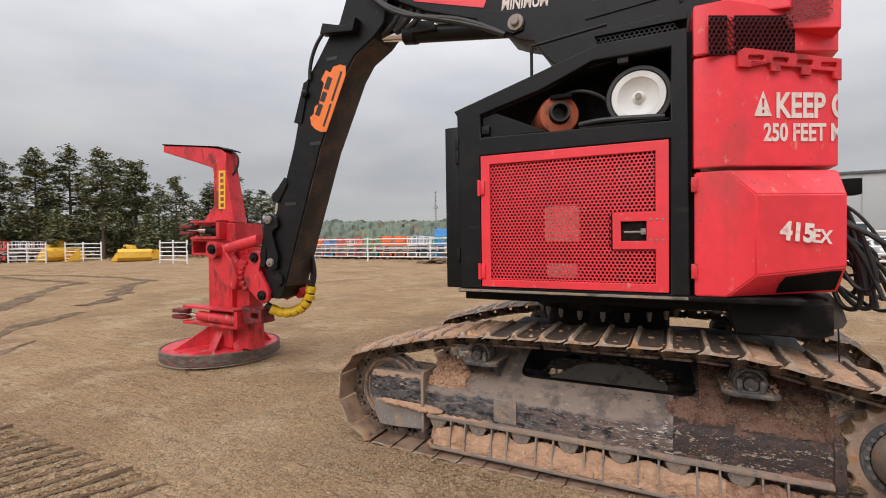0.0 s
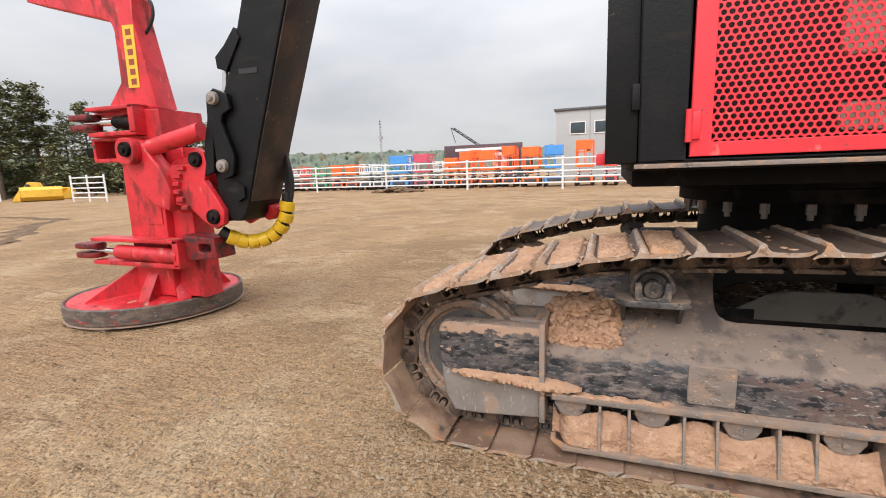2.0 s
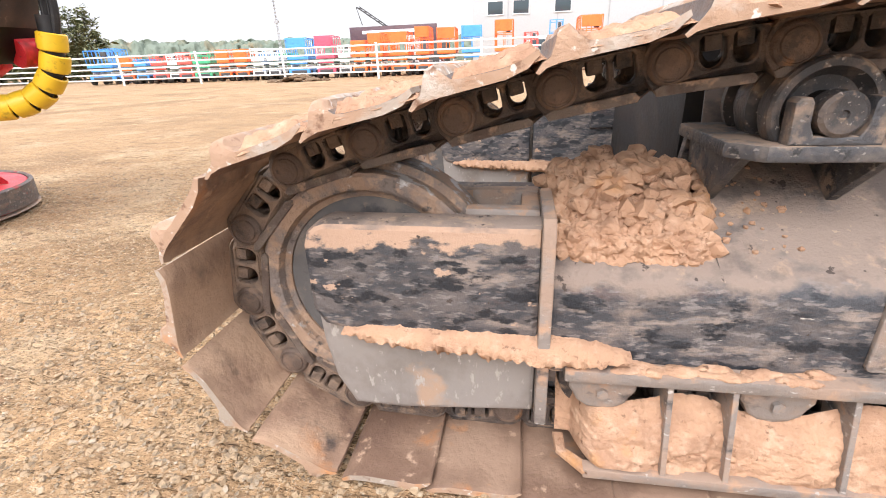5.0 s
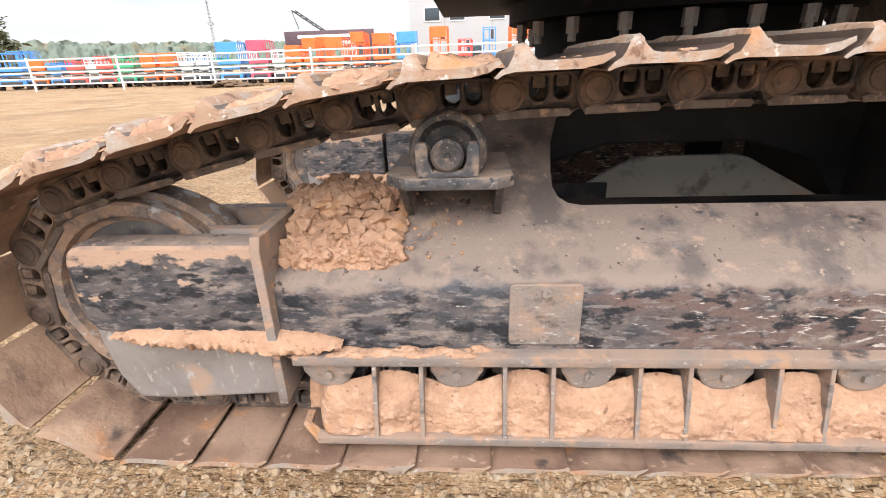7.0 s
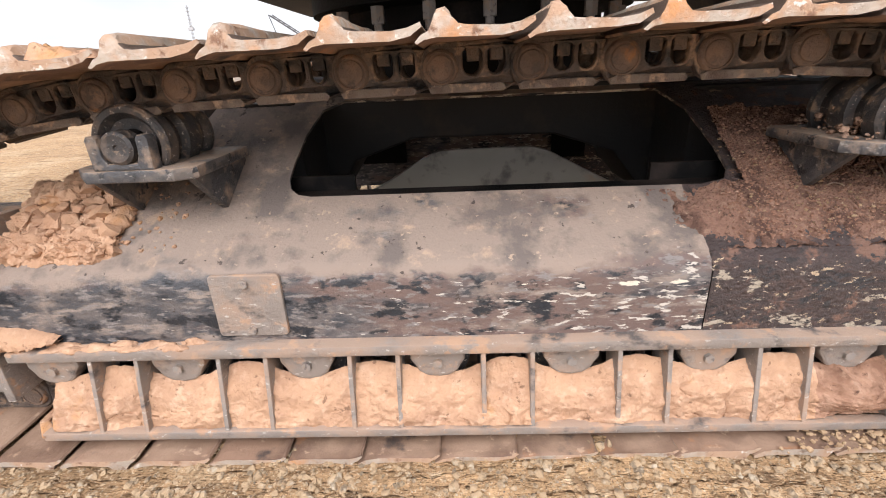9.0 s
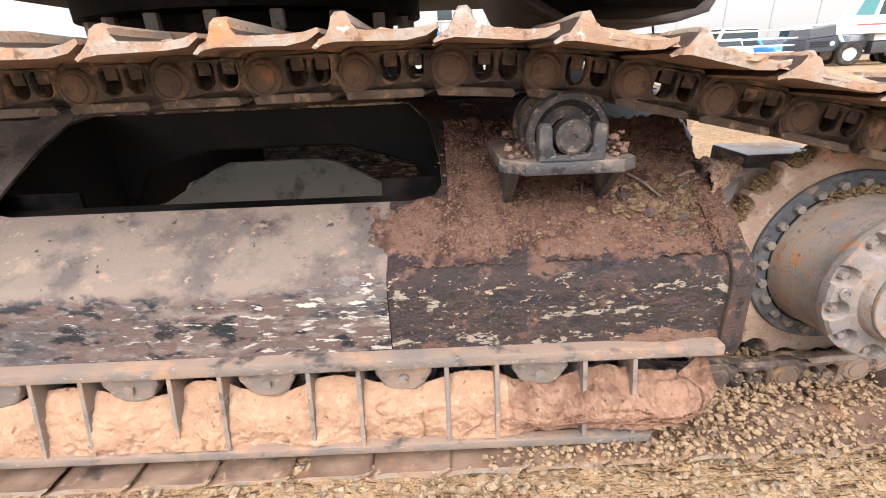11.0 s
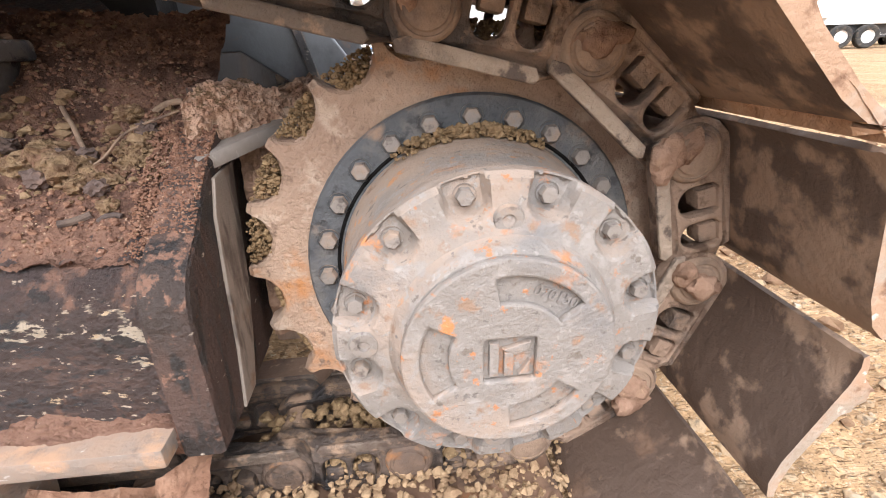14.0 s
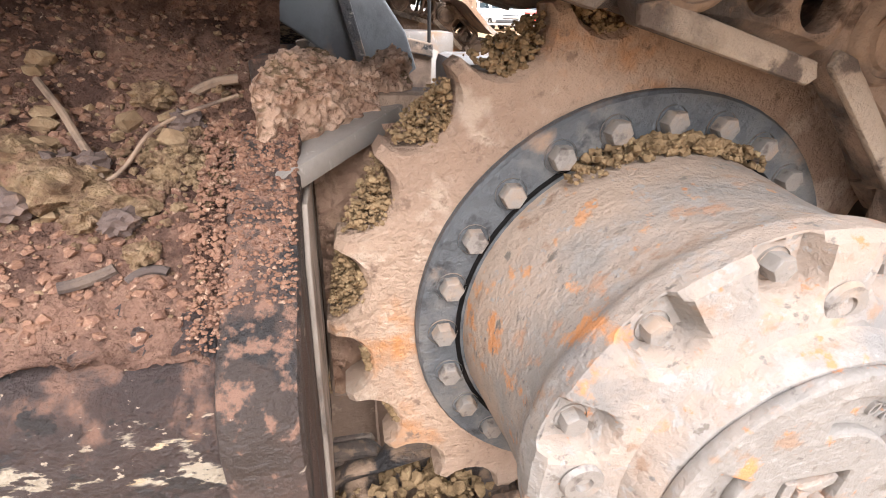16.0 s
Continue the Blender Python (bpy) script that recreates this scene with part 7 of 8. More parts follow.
def pine(x, y, high, seed, bare=0.35, spread_=0.22):
    rnd = random.Random(seed)
    t = thing("pine_tree", (x, y, 0), "tall dark green pine with thin branches", "tree", "trees beyond the yard")
    tr = bmesh.new()
    rod(tr, (x, y, -0.2), (x, y, high * 0.5), 0.016 * high, 0.010 * high, 8)
    rod(tr, (x, y, high * 0.5), (x, y, high * 0.97), 0.010 * high, 0.02, 8)
    verts, faces = [], []
    levels = int(high * 2.8)
    for k in range(levels):
        f = bare + (1 - bare) * (k / levels) ** 0.9
        reach = high * spread_ * (1.05 - f) ** 0.65 * rnd.uniform(0.55, 1.15)
        for j in range(rnd.randint(3, 5)):
            a = rnd.uniform(0, 6.283)
            z = high * f + rnd.uniform(-0.3, 0.3)
            tip = Vector((x + reach * math.cos(a), y + reach * math.sin(a), z + reach * rnd.uniform(-0.15, 0.25)))
            root = Vector((x, y, z - 0.1))
            if reach > 0.5:
                rod(tr, root, tip, 0.003 * high, 0.012, 4, False)
            clump = [root.lerp(tip, rnd.uniform(0.45, 1.05)) + Vector((rnd.gauss(0, 0.1), rnd.gauss(0, 0.1), rnd.gauss(0, 0.08))) * reach for _ in range(max(2, int(reach * 1.6)))]
            for q in range(max(12, int(reach * 26))):
                p = clump[q % len(clump)] + Vector((rnd.gauss(0, 0.20), rnd.gauss(0, 0.20), rnd.gauss(0, 0.11)))
                needle_blade(verts, faces, p, rnd.uniform(0.18, 0.42), rnd)
    part("trunk", tr, bark, t)
    me = bpy.data.meshes.new("crown")
    me.from_pydata(verts, [], faces)
    part("crown", me, needles, t, angle=0)
    return t


rnd = random.Random(31)
for az, d, h in ((-70.5, 75, 16), (-68, 70, 17), (-65.5, 72, 18.5), (-63, 66, 17), (-61.5, 74, 17.5), (-60.2, 68, 16), (-58.2, 80, 14), (-56.6, 66, 13.5), (-55, 78, 11), (-53.5, 70, 13), (-52.2, 76, 15.5), (-51, 66, 14.5), (-49.5, 72, 12.5), (-48, 66, 12), (-46.5, 70, 11.5), (-45.2, 74, 10.5), (-44, 70, 10), (-72.5, 70, 17), (-75, 72, 18), (-59.3, 60, 7), (-54.2, 60, 6.5), (-66.5, 62, 7.5)):
    pine(eye0.x + d * math.sin(radians(az)), eye0.y + d * math.cos(radians(az)), h * 0.74, int(-az * 10), 0.10 if h < 8 else rnd.choice((0.12, 0.30, 0.42)), 0.30)


def woods(az0, az1, d, low, high, seed, name="far_woods", mat=None):
    rnd = random.Random(seed)
    verts, faces = [], []
    n = int((az1 - az0) * 9)
    for k in range(n):
        az = az0 + (az1 - az0) * k / n
        dd = d + rnd.uniform(-12, 12)
        h = low + (high - low) * (0.5 + 0.5 * noise.noise((az * 0.15, seed, 0))) * rnd.uniform(0.8, 1.15)
        cx, cy = eye0.x + dd * math.sin(radians(az)), eye0.y + dd * math.cos(radians(az))
        for q in range(46):
            p = Vector((cx + rnd.gauss(0, 0.012 * d), cy + rnd.gauss(0, 2), rnd.uniform(0.0, 1) ** 0.7 * h))
            needle_blade(verts, faces, p, rnd.uniform(0.006, 0.012) * d, rnd)
    me = bpy.data.meshes.new(name)
    me.from_pydata(verts, [], faces)
    solo(name, me, mat or far_leaf, "hazy wooded ridge in early autumn colours", "woods", kind="stuff", angle=0)


def ridge_woods(az0, az1, d, low, high, seed):
    """A far wood as one rolling mass of crowns."""
    verts, faces = [], []
    n, m = int((az1 - az0) * 11), 16
    for k in range(n + 1):
        az = az0 + (az1 - az0) * k / n
        h = low + (high - low) * (0.5 + 0.5 * noise.noise((az * 0.16, seed, 0)))
        for j in range(m + 1):
            f = j / m
            p = Vector((az * 0.8, f * 2.6, seed))
            bulge = 2.6 * abs(noise.noise(p)) + 1.2 * abs(noise.noise(p * 2.3)) + 0.5 * noise.noise(p * 5)
            dd = d + 26 * f - 2.4 * bulge
            verts.append((eye0.x + dd * math.sin(radians(az)), eye0.y + dd * math.cos(radians(az)), h * math.sin(f * math.pi / 2) + (0.75 * bulge if j else -1)))
    faces = [(k * (m + 1) + j, (k + 1) * (m + 1) + j, (k + 1) * (m + 1) + j + 1, k * (m + 1) + j + 1) for k in range(n) for j in range(m)]
    me = bpy.data.meshes.new("far_woods")
    me.from_pydata(verts, [], faces)
    solo("far_woods", me, far_leaf, "hazy wooded ridge in early autumn colours", "woods", kind="stuff", angle=70)


ridge_woods(-78, 8, 240, 9, 15, 1)
woods(-80, -44, 88, 2.5, 6.0, 2, "undergrowth", needles)
hill = bmesh.new()
hv = []
for k in range(61):
    az = -85 + 100 * k / 60
    d = 330
    h = 9 + 5 * noise.noise((az * 0.06, 7, 0))
    hv.append((hill.verts.new((d * math.sin(radians(az)), d * math.cos(radians(az)), -1)), hill.verts.new((d * 1.15 * math.sin(radians(az)), d * 1.15 * math.cos(radians(az)), h))))
for a, b in zip(hv, hv[1:]):
    hill.faces.new((a[0], b[0], b[1], a[1]))
solo("hill", hill, far_leaf, "low wooded hill on the horizon", "hill", kind="structure", angle=0)

# ---- mud, soil and stones on and round the machine ----
solo("dirt_heap", clods(DIRT_HEAP, 0.55, 3), rut_m, "low heap of brown dirt beside the fence", "dirt", kind="stuff", angle=60)
rnd = random.Random(12)


def lumpy(rows, seed, rough=0.3, detail=4):
    """Crusted lumps of clay grown into one another: each (x, y, z, rx, ry, rz)."""
    ball = bmesh.new()
    bmesh.ops.create_icosphere(ball, subdivisions=detail, radius=1)
    ball.verts.index_update()
    bv, bf = [v.co.copy() for v in ball.verts], [[v.index for v in f.verts] for f in ball.faces]
    ball.free()
    verts, faces = [], []
    for x, y, z, rx, ry, rz in rows:
        k = len(verts)
        for v in bv:
            p = Vector((x + v.x * rx, y + v.y * ry, z + v.z * rz))
            n1 = abs(noise.noise(p * 26 + Vector((seed, 0, 0)))) * 1.3 - 0.35 + 0.55 * noise.noise(p * 60) + 0.35 * noise.noise(p * 130) + 0.15 * noise.noise(p * 260)
            f = 1 + rough * n1
            verts.append((x + v.x * rx * f, y + v.y * ry * f, z + v.z * rz * f))
        faces += [[k + i for i in f] for f in bf]
    me = bpy.data.meshes.new("lumps")
    me.from_pydata(verts, [], faces)
    return me


mud_d2 = material("red_brown_soil", (0.36, 0.235, 0.17), 0.95, 0, [((0.16, 0.09, 0.06), 16, 0.45, 0.7, 0, 0.95), ((0.40, 0.27, 0.18), 36, 0.56, 0.75, 0, 0.95)], (90, 0.7), (24, 0.5), spec=0.15)
rows = []
for k in range(190):
    x, y = min(max(rnd.gauss(-0.285, 0.085), -0.425), -0.125), min(max(rnd.gauss(0.17, 0.06), 0.07), 0.31)
    h = max(0.0, 1 - ((x + 0.29) / 0.19) ** 2 - ((y - 0.19) / 0.16) ** 2)
    r = (0.014 + 0.020 * rnd.random() ** 1.3) if k < 120 else 0.008 + 0.006 * rnd.random()
    rows.append((x, y, 0.530 + 0.56 * (y - 0.05) + 0.062 * h * rnd.uniform(0.55, 1), r))
chunks = clods(rows, 0.85, 7)
rows = [(x, y, 0.505 + 0.55 * (y - 0.05), 0.075, 0.06, 0.058) for x in (-0.40, -0.33, -0.26, -0.19) for y in (0.10, 0.18, 0.27)]
solo("clay_heap", joined(chunks, lumpy(rows, 2, 0.35, 5)), mud, "heap of cracked dry clay lying on the track frame", "clay", kind="stuff", angle=32)
rows = [(rnd.gauss(-0.22, 0.11), rnd.uniform(0.055, 0.30), 0, 0.003 + 0.007 * rnd.random() ** 2) for _ in range(260)]
solo("clay_crumbs", clods([(x, y, 0.526 + 0.60 * (y - 0.05), r) for x, y, z, r in rows if x > -0.44], 0.9, 1), mud, "crumbs of dry clay round the heap", "clay", kind="stuff", angle=0)

# ridge of clay along the idler guard
ridge = bmesh.new()
prev = None
for k in range(180):
    f = k / 179
    x = -0.915 + 0.63 * f
    w = (0.036 + 0.030 * f) * min(1, (f / 0.15) ** 0.6 + 0.1) * min(1, ((1.0 - f) / 0.20) ** 0.75 + 0.08)
    zc = 0.352 - 0.022 * f
    ring_ = []
    for j, (dy, dz) in enumerate(((0.03, 0.5), (-0.012, 0.42), (-0.034, 0.05), (-0.036, -0.30), (-0.02, -0.55), (0.03, -0.6))):
        nz = 0.008 * noise.noise((x * 30, j * 3.0, 1)) + 0.006 * noise.noise((x * 80, j * 5.0, 2)) + 0.003 * noise.noise((x * 190, j * 7.0, 4))
        ring_.append(ridge.verts.new((x, dy * (0.6 + 0.4 * min(1, f * 4) + 0.5 * max(0.0, 1 - abs(f - 0.72) / 0.22)) + nz, zc + dz * w + nz)))
    if prev:
        for j in range(6):
            ridge.faces.new((prev[j], prev[(j + 1) % 6], ring_[(j + 1) % 6], ring_[j]))
    prev = ring_
near_ridge = solo("clay_ridge", ridge, mud, "ridge of dried clay stuck along the idler guard", "clay", kind="stuff", angle=60)
copy_thing(near_ridge, Matrix.Translation((0, 1.80, 0)))
rows = [(-0.30 + 0.40 * rnd.random() ** 1.3, rnd.uniform(-0.032, -0.004), 0.306, rnd.uniform(0.020, 0.045), rnd.uniform(0.010, 0.018), rnd.uniform(0.005, 0.012)) for _ in range(26)]
solo("flange_crumbs", lumpy(rows, 9, 0.5, 3), mud, "dried clay lying along the frame flange", "clay", kind="stuff", angle=50)


def sheet(name, x0, x1, nx_, ny_, fn, mat, label, angle=60, skip=None):
    vs = [fn(x0 + (x1 - x0) * i / (nx_ - 1), j / (ny_ - 1)) for j in range(ny_) for i in range(nx_)]
    fs = [(j * nx_ + i, j * nx_ + i + 1, (j + 1) * nx_ + i + 1, (j + 1) * nx_ + i) for j in range(ny_ - 1) for i in range(nx_ - 1)]
    if skip:
        fs = [f for f in fs if not any(skip(*vs[i]) for i in f)]
    me = bpy.data.meshes.new(name)
    me.from_pydata(vs, [], fs)
    return solo(name, me, mat, label, "soil", kind="stuff", angle=angle)


def packed(x, s):
    """Clay packed behind the rock guard: s runs from under the flange down to the rail."""
    n1 = noise.noise((x * 7, s * 1.6, 4)) * 0.015 + noise.noise((x * 20, s * 4, 8)) * 0.007 + noise.noise((x * 55, s * 11, 3)) * 0.0035 + noise.noise((x * 130, s * 26, 1)) * 0.002
    crack = noise.noise((x * 9, s * 2.2, 11))
    n1 -= 0.006 * max(0.0, 1 - abs(crack) * 30) * max(0.0, min(1.0, noise.noise((x * 3, s, 21)) * 4))
    lump = max(0.0, (x - 1.62) / 0.12)
    n1 *= 1 + 1.2 * min(1, lump)
    y = 0.030 * (1 - s) ** 3 - 0.030 - 0.036 * s ** 0.8 - n1 * (0.5 + s)
    z = 0.236 - 0.042 * (0.5 + 0.5 * math.sin(x * 18.13 + 1.36)) * (1 - s) - 0.163 * s + n1
    end = max(0.0, (x - 2.06) / 0.14, (-0.33 - x) / 0.05)
    y += 0.07 * min(1.2, end) ** 2
    return (x, y - 0.050 * min(1, lump) * math.sin(math.pi * min(1, s * 1.1)), z + 0.012 * min(1, lump) * s)


red_clay = material("red_brown_clay", (0.38, 0.225, 0.152), 0.95, 0, [((0.22, 0.12, 0.08), 8, 0.44, 0.62, 0, 0.95), ((0.42, 0.265, 0.185), 30, 0.54, 0.7, 0, 0.95), ((0.12, 0.066, 0.046), 50, 0.60, 0.7, 0, 0.9)], (90, 0.8), (24, 0.6), spec=0.15)
sheet("packed_clay", -0.425, 1.66, 690, 46, packed, mud, "dried clay packed between the rock guard gussets")
sheet("packed_clay", 1.66, 2.20, 210, 46, packed, red_clay, "red-brown clay packed at the rear of the rock guard")


def smeared(x, s):
    """Clay smeared over the rear end of the flange."""
    p = Vector((x * 9, s * 2.2, 5))
    n1 = 0.010 * noise.noise(p) + 0.006 * (0.3 - abs(noise.noise(p * 3))) + 0.003 * noise.noise(p * 8) + 0.0015 * noise.noise(p * 20)
    fade = min(1, max(0, (x - 1.80) / 0.2)) * min(1, (2.205 - x) / 0.03 + 0.2)
    y = 0.010 - (0.024 + n1) * math.sin(math.pi * min(1, s * 0.9 + 0.08)) * fade
    return (x, y, 0.332 + 0.03 * noise.noise((x * 11, 2, 2)) - 0.085 * s + n1)


sheet("flange_clay", 1.80, 2.205, 200, 60, smeared, mud_dark, "dark red-brown clay smeared along the frame flange")
rows = [(-0.33 + rnd.uniform(-0.02, 0.05), 0.0 + rnd.uniform(-0.02, 0.04), rnd.uniform(0.10, 0.15), rnd.uniform(0.02, 0.035), rnd.uniform(0.015, 0.022), rnd.uniform(0.015, 0.025)) for _ in range(8)]
solo("clay_lumps", lumpy(rows, 3), mud, "lumps of clay at the end of the rock guard", "clay", kind="stuff", angle=60)


def heaped(x, s):
    """Dark soil heaped on the rear of the track frame."""
    y = 0.03 + 0.42 * s
    f = min(1, max(0, (x - 1.05 + 0.12 * noise.noise((x * 9, y * 9, 1))) / 0.45))
    n1 = 0.016 * noise.noise((x * 6, y * 6, 3)) + 0.012 * abs(noise.noise((x * 22, y * 22, 5))) + 0.008 * noise.noise((x * 55, y * 55, 9)) + 0.006 * abs(noise.noise((x * 110, y * 110, 2))) + 0.003 * noise.noise((x * 220, y * 220, 2))
    z = 0.512 + 0.62 * max(0, y - 0.045) + f * (n1 + 0.012 + 0.02 * s) - 0.014 * (1 - f) - 0.014 * (1 - min(1, s * 6))
    return (x, y, z)


sheet("heaped_soil", 1.10, 2.225, 380, 150, heaped, mud_dark, "dark damp soil heaped on the track frame", skip=lambda x, y, z: x < 1.53 and y > 0.205)
rows = []
for _ in range(500):
    x, s = rnd.uniform(1.50, 2.2), rnd.uniform(0.10, 0.98)
    p = heaped(x, s)
    rows.append((p[0], p[1], p[2] + 0.001, 0.0012 + 0.005 * rnd.random() ** 4))
for _ in range(60):
    x, s = rnd.gauss(2.04, 0.05), rnd.gauss(0.40, 0.12)
    p = heaped(min(x, 2.19), s)
    rows.append((p[0], p[1], p[2] + 0.004, 0.003 + 0.012 * rnd.random() ** 3))
solo("loose_gravel", clods(rows, 0.8, 5), gravel_m, "loose tan gravel lying on the heaped soil", "gravel", kind="stuff", angle=0)

rows = []
for _ in range(7000):
    x, s = rnd.uniform(1.45, 2.2), rnd.uniform(0.05, 1.0)
    p = heaped(x, s)
    if not (x < 1.53 and p[1] > 0.205):
        rows.append((p[0], p[1], p[2] + 0.0005, 0.0013 + 0.0052 * rnd.random() ** 3))
soil_crumb_m = material("red_brown_crumbs", (0.25, 0.140, 0.096), 0.95, 0, [((0.16, 0.088, 0.064), 90, 0.46, 0.60, 0, 0.95), ((0.38, 0.26, 0.19), 150, 0.56, 0.66, 0, 0.95)], (200, 0.5), spec=0.12)
solo("soil_crumbs", clods(rows, 0.8, 15), soil_crumb_m, "crumbs of red-brown soil on the track frame", "soil", kind="stuff", angle=0)

olive_soil = material("olive_brown_soil", (0.285, 0.195, 0.11), 0.95, 0, [((0.15, 0.10, 0.055), 60, 0.48, 0.64, 0, 0.95), ((0.40, 0.30, 0.17), 110, 0.58, 0.7, 0, 0.95)], (160, 0.5), spec=0.15)
# soil caught between the sprocket teeth and on the drum
rows = []
for k in range(21):
    a = 180 + 360 / 21 * (k + 0.5)
    if 60 < a % 360 < 215:
        full = 0.334 if a % 360 < 175 else 0.305
        for _ in range(520):
            rr = rnd.uniform(0.300, full)
            x, z = at_angle(SPX, SPZ, rr, a + rnd.uniform(-1, 1) * 6.4 * min(1.0, 0.45 + (rr - 0.300) / 0.05))
            rows.append((x, rnd.uniform(0.168, 0.205), z, 0.0014 + 0.003 * rnd.random() ** 2))
for _ in range(900):
    a = rnd.triangular(62, 125, 85)
    x, z = at_angle(SPX, SPZ, 0.194 + 0.014 * rnd.random(), a)
    rows.append((x, rnd.uniform(0.120, 0.152), z, 0.0014 + 0.0045 * rnd.random() ** 2))
solo("sprocket_soil", clods(rows, 0.9, 6), olive_soil, "gravelly soil caught between the sprocket teeth", "soil", kind="stuff", angle=0)


def crusted(x, s):
    """Clay bridging the end plate and the sprocket: a rough front, then a rough top."""
    f = (x - 2.212) / 0.148
    low, top = 0.612 + 0.036 * f, 0.682 + 0.008 * math.sin(f * 8)
    end = max(0.0, abs(2 * f - 1) - 0.8) / 0.2
    front = min(1.0, s / 0.4)
    y = 0.168 + 0.125 * f + 0.012 * front + max(0.0, s - 0.4) * 0.16
    z = low + (top - low) * front ** 0.9 - 0.008 * end ** 2
    p = Vector((x, y, z))
    crag = abs(noise.noise(p * 19)) + 0.5 * abs(noise.noise(p * 47))
    n1 = 0.020 * (0.32 - crag) + 0.005 * noise.noise(p * 80) + 0.004 * noise.noise(p * 150) + 0.003 * noise.noise(p * 260)
    return (x + 0.5 * n1, y - n1 * (1.1 if front < 1 else 0.3), z + n1 * (0.9 if front >= 1 else 0.3))


crust_m = material("tan_pink_clay_crust", (0.50, 0.345, 0.258), 0.95, 0, [((0.34, 0.21, 0.15), 22, 0.50, 0.62, 0, 0.95), ((0.56, 0.41, 0.32), 40, 0.54, 0.66, 0, 0.95), ((0.26, 0.18, 0.115), 16, 0.60, 0.66, 0.10, 0.95), ((0.16, 0.098, 0.07), 60, 0.62, 0.68, 0, 0.95)], (110, 0.8), (34, 0.6), spec=0.12)
sheet("clay_crust", 2.212, 2.36, 150, 130, crusted, crust_m, "crust of clay bridging the end plate and sprocket")
rows = []
for _ in range(900):
    x_, y_, z_ = crusted(rnd.uniform(2.218, 2.355), rnd.uniform(0.2, 1.0))
    rows.append((x_, y_, z_, 0.0012 + 0.005 * rnd.random() ** 3))
solo("crust_crumbs", clods(rows, 0.8, 27), crust_m, "crumbs of clay on the crust", "clay", kind="stuff", angle=0)
along = Vector((0.115, 0.125, 0.036)).normalized()
side = along.cross(Vector((0, 0, 1))).normalized()
lift = side.cross(along)
shelf = boxes((-0.012, 0.170, -0.006, 0.09, -0.022, 0.0), bevel=0.005)
bmesh.ops.transform(shelf, matrix=Matrix(((along.x, -side.x, lift.x, 2.236), (along.y, -side.y, lift.y, 0.150), (along.z, -side.z, lift.z, 0.612), (0, 0, 0, 1))), verts=shelf.verts)
part("crust_shelf", shelf, bare_steel, machine, "grey scraped steel edge under the clay")
rows = []
for _ in range(2200):
    y = rnd.uniform(0.03, 0.20)
    top = 0.500 + 0.6 * y if y < 0.03 else (0.523 + 0.6 * (y - 0.03) if y < 0.055 else (0.541 + 0.815 * (y - 0.055) if y < 0.12 else 0.594 + 0.6 * (y - 0.12)))
    rows.append((rnd.uniform(2.17, 2.244), y, top + rnd.uniform(-0.002, 0.001), 0.001 + 0.003 * rnd.random() ** 2 * (0.3 + 4 * y)))
solo("plate_soil", clods(rows, 0.8, 17), soil_crumb_m, "red soil clinging to the end plate", "soil", kind="stuff", angle=0)
rows = []
for p in PINS:
    if p.x > 2.35 and p.y > 0.12:
        for _ in range(5):
            a = rnd.uniform(0, 6.28)
            rows.append((p.x + 0.055 * math.cos(a) * rnd.random(), rnd.choice((rnd.uniform(0.070, 0.092), rnd.uniform(0.10, 0.26))), p.y + 0.055 * math.sin(a) * rnd.random(), rnd.uniform(0.014, 0.032), rnd.uniform(0.010, 0.022), rnd.uniform(0.014, 0.030)))
solo("chain_clay", lumpy(rows, 23, 0.6, 3), mud_d2, "lumps of brown clay caked on the chain links", "clay", kind="stuff", angle=50)


def walled(x, s):
    """Clay caked on the guard behind the sprocket teeth."""
    z = 0.27 + 0.36 * s
    p = Vector((x, 0.3, z))
    n1 = 0.016 * noise.noise(p * 16) + 0.010 * abs(noise.noise(p * 38)) + 0.005 * noise.noise(p * 90) + 0.002 * noise.noise(p * 200)
    return (x, 0.246 - n1, z)


sheet("wall_clay", 2.25, 2.44, 90, 150, walled, mud_d2, "brown clay caked on the guard behind the sprocket")
# stones, roots and sticks in the soil
def on_soil(x, y):
    return heaped(x, (y - 0.03) / 0.42)[2]


tan_rock = material("tan_clod", (0.36, 0.25, 0.15), 0.95, 0, [((0.20, 0.125, 0.08), 55, 0.46, 0.60, 0, 0.95), ((0.40, 0.285, 0.185), 90, 0.56, 0.66, 0, 0.95), ((0.30, 0.165, 0.115), 25, 0.54, 0.66, 0, 0.95)], (170, 0.9), (60, 0.8), vary=0.15, spec=0.15)
grey_rock = material("grey_brown_stone", (0.105, 0.074, 0.064), 0.85, 0, [((0.20, 0.135, 0.105), 60, 0.52, 0.64, 0, 0.9)], (120, 0.5), vary=0.2)
rnd = random.Random(61)
STONES = ((2.065, 0.149, 0.019, 1), (2.099, 0.143, 0.015, 1), (2.116, 0.119, 0.011, 0), (2.091, 0.120, 0.0095, 1), (2.037, 0.167, 0.015, 1), (2.041, 0.137, 0.014, 0), (2.134, 0.098, 0.008, 1), (2.056, 0.170, 0.014, 0), (2.085, 0.165, 0.011, 0), (2.110, 0.150, 0.009, 1), (2.012, 0.150, 0.013, 1), (1.985, 0.175, 0.012, 0),
          (2.02, 0.19, 0.009, 1), (1.96, 0.14, 0.010, 1), (2.15, 0.205, 0.012, 0), (2.12, 0.23, 0.011, 1), (1.93, 0.20, 0.009, 0), (2.128, 0.135, 0.008, 1))
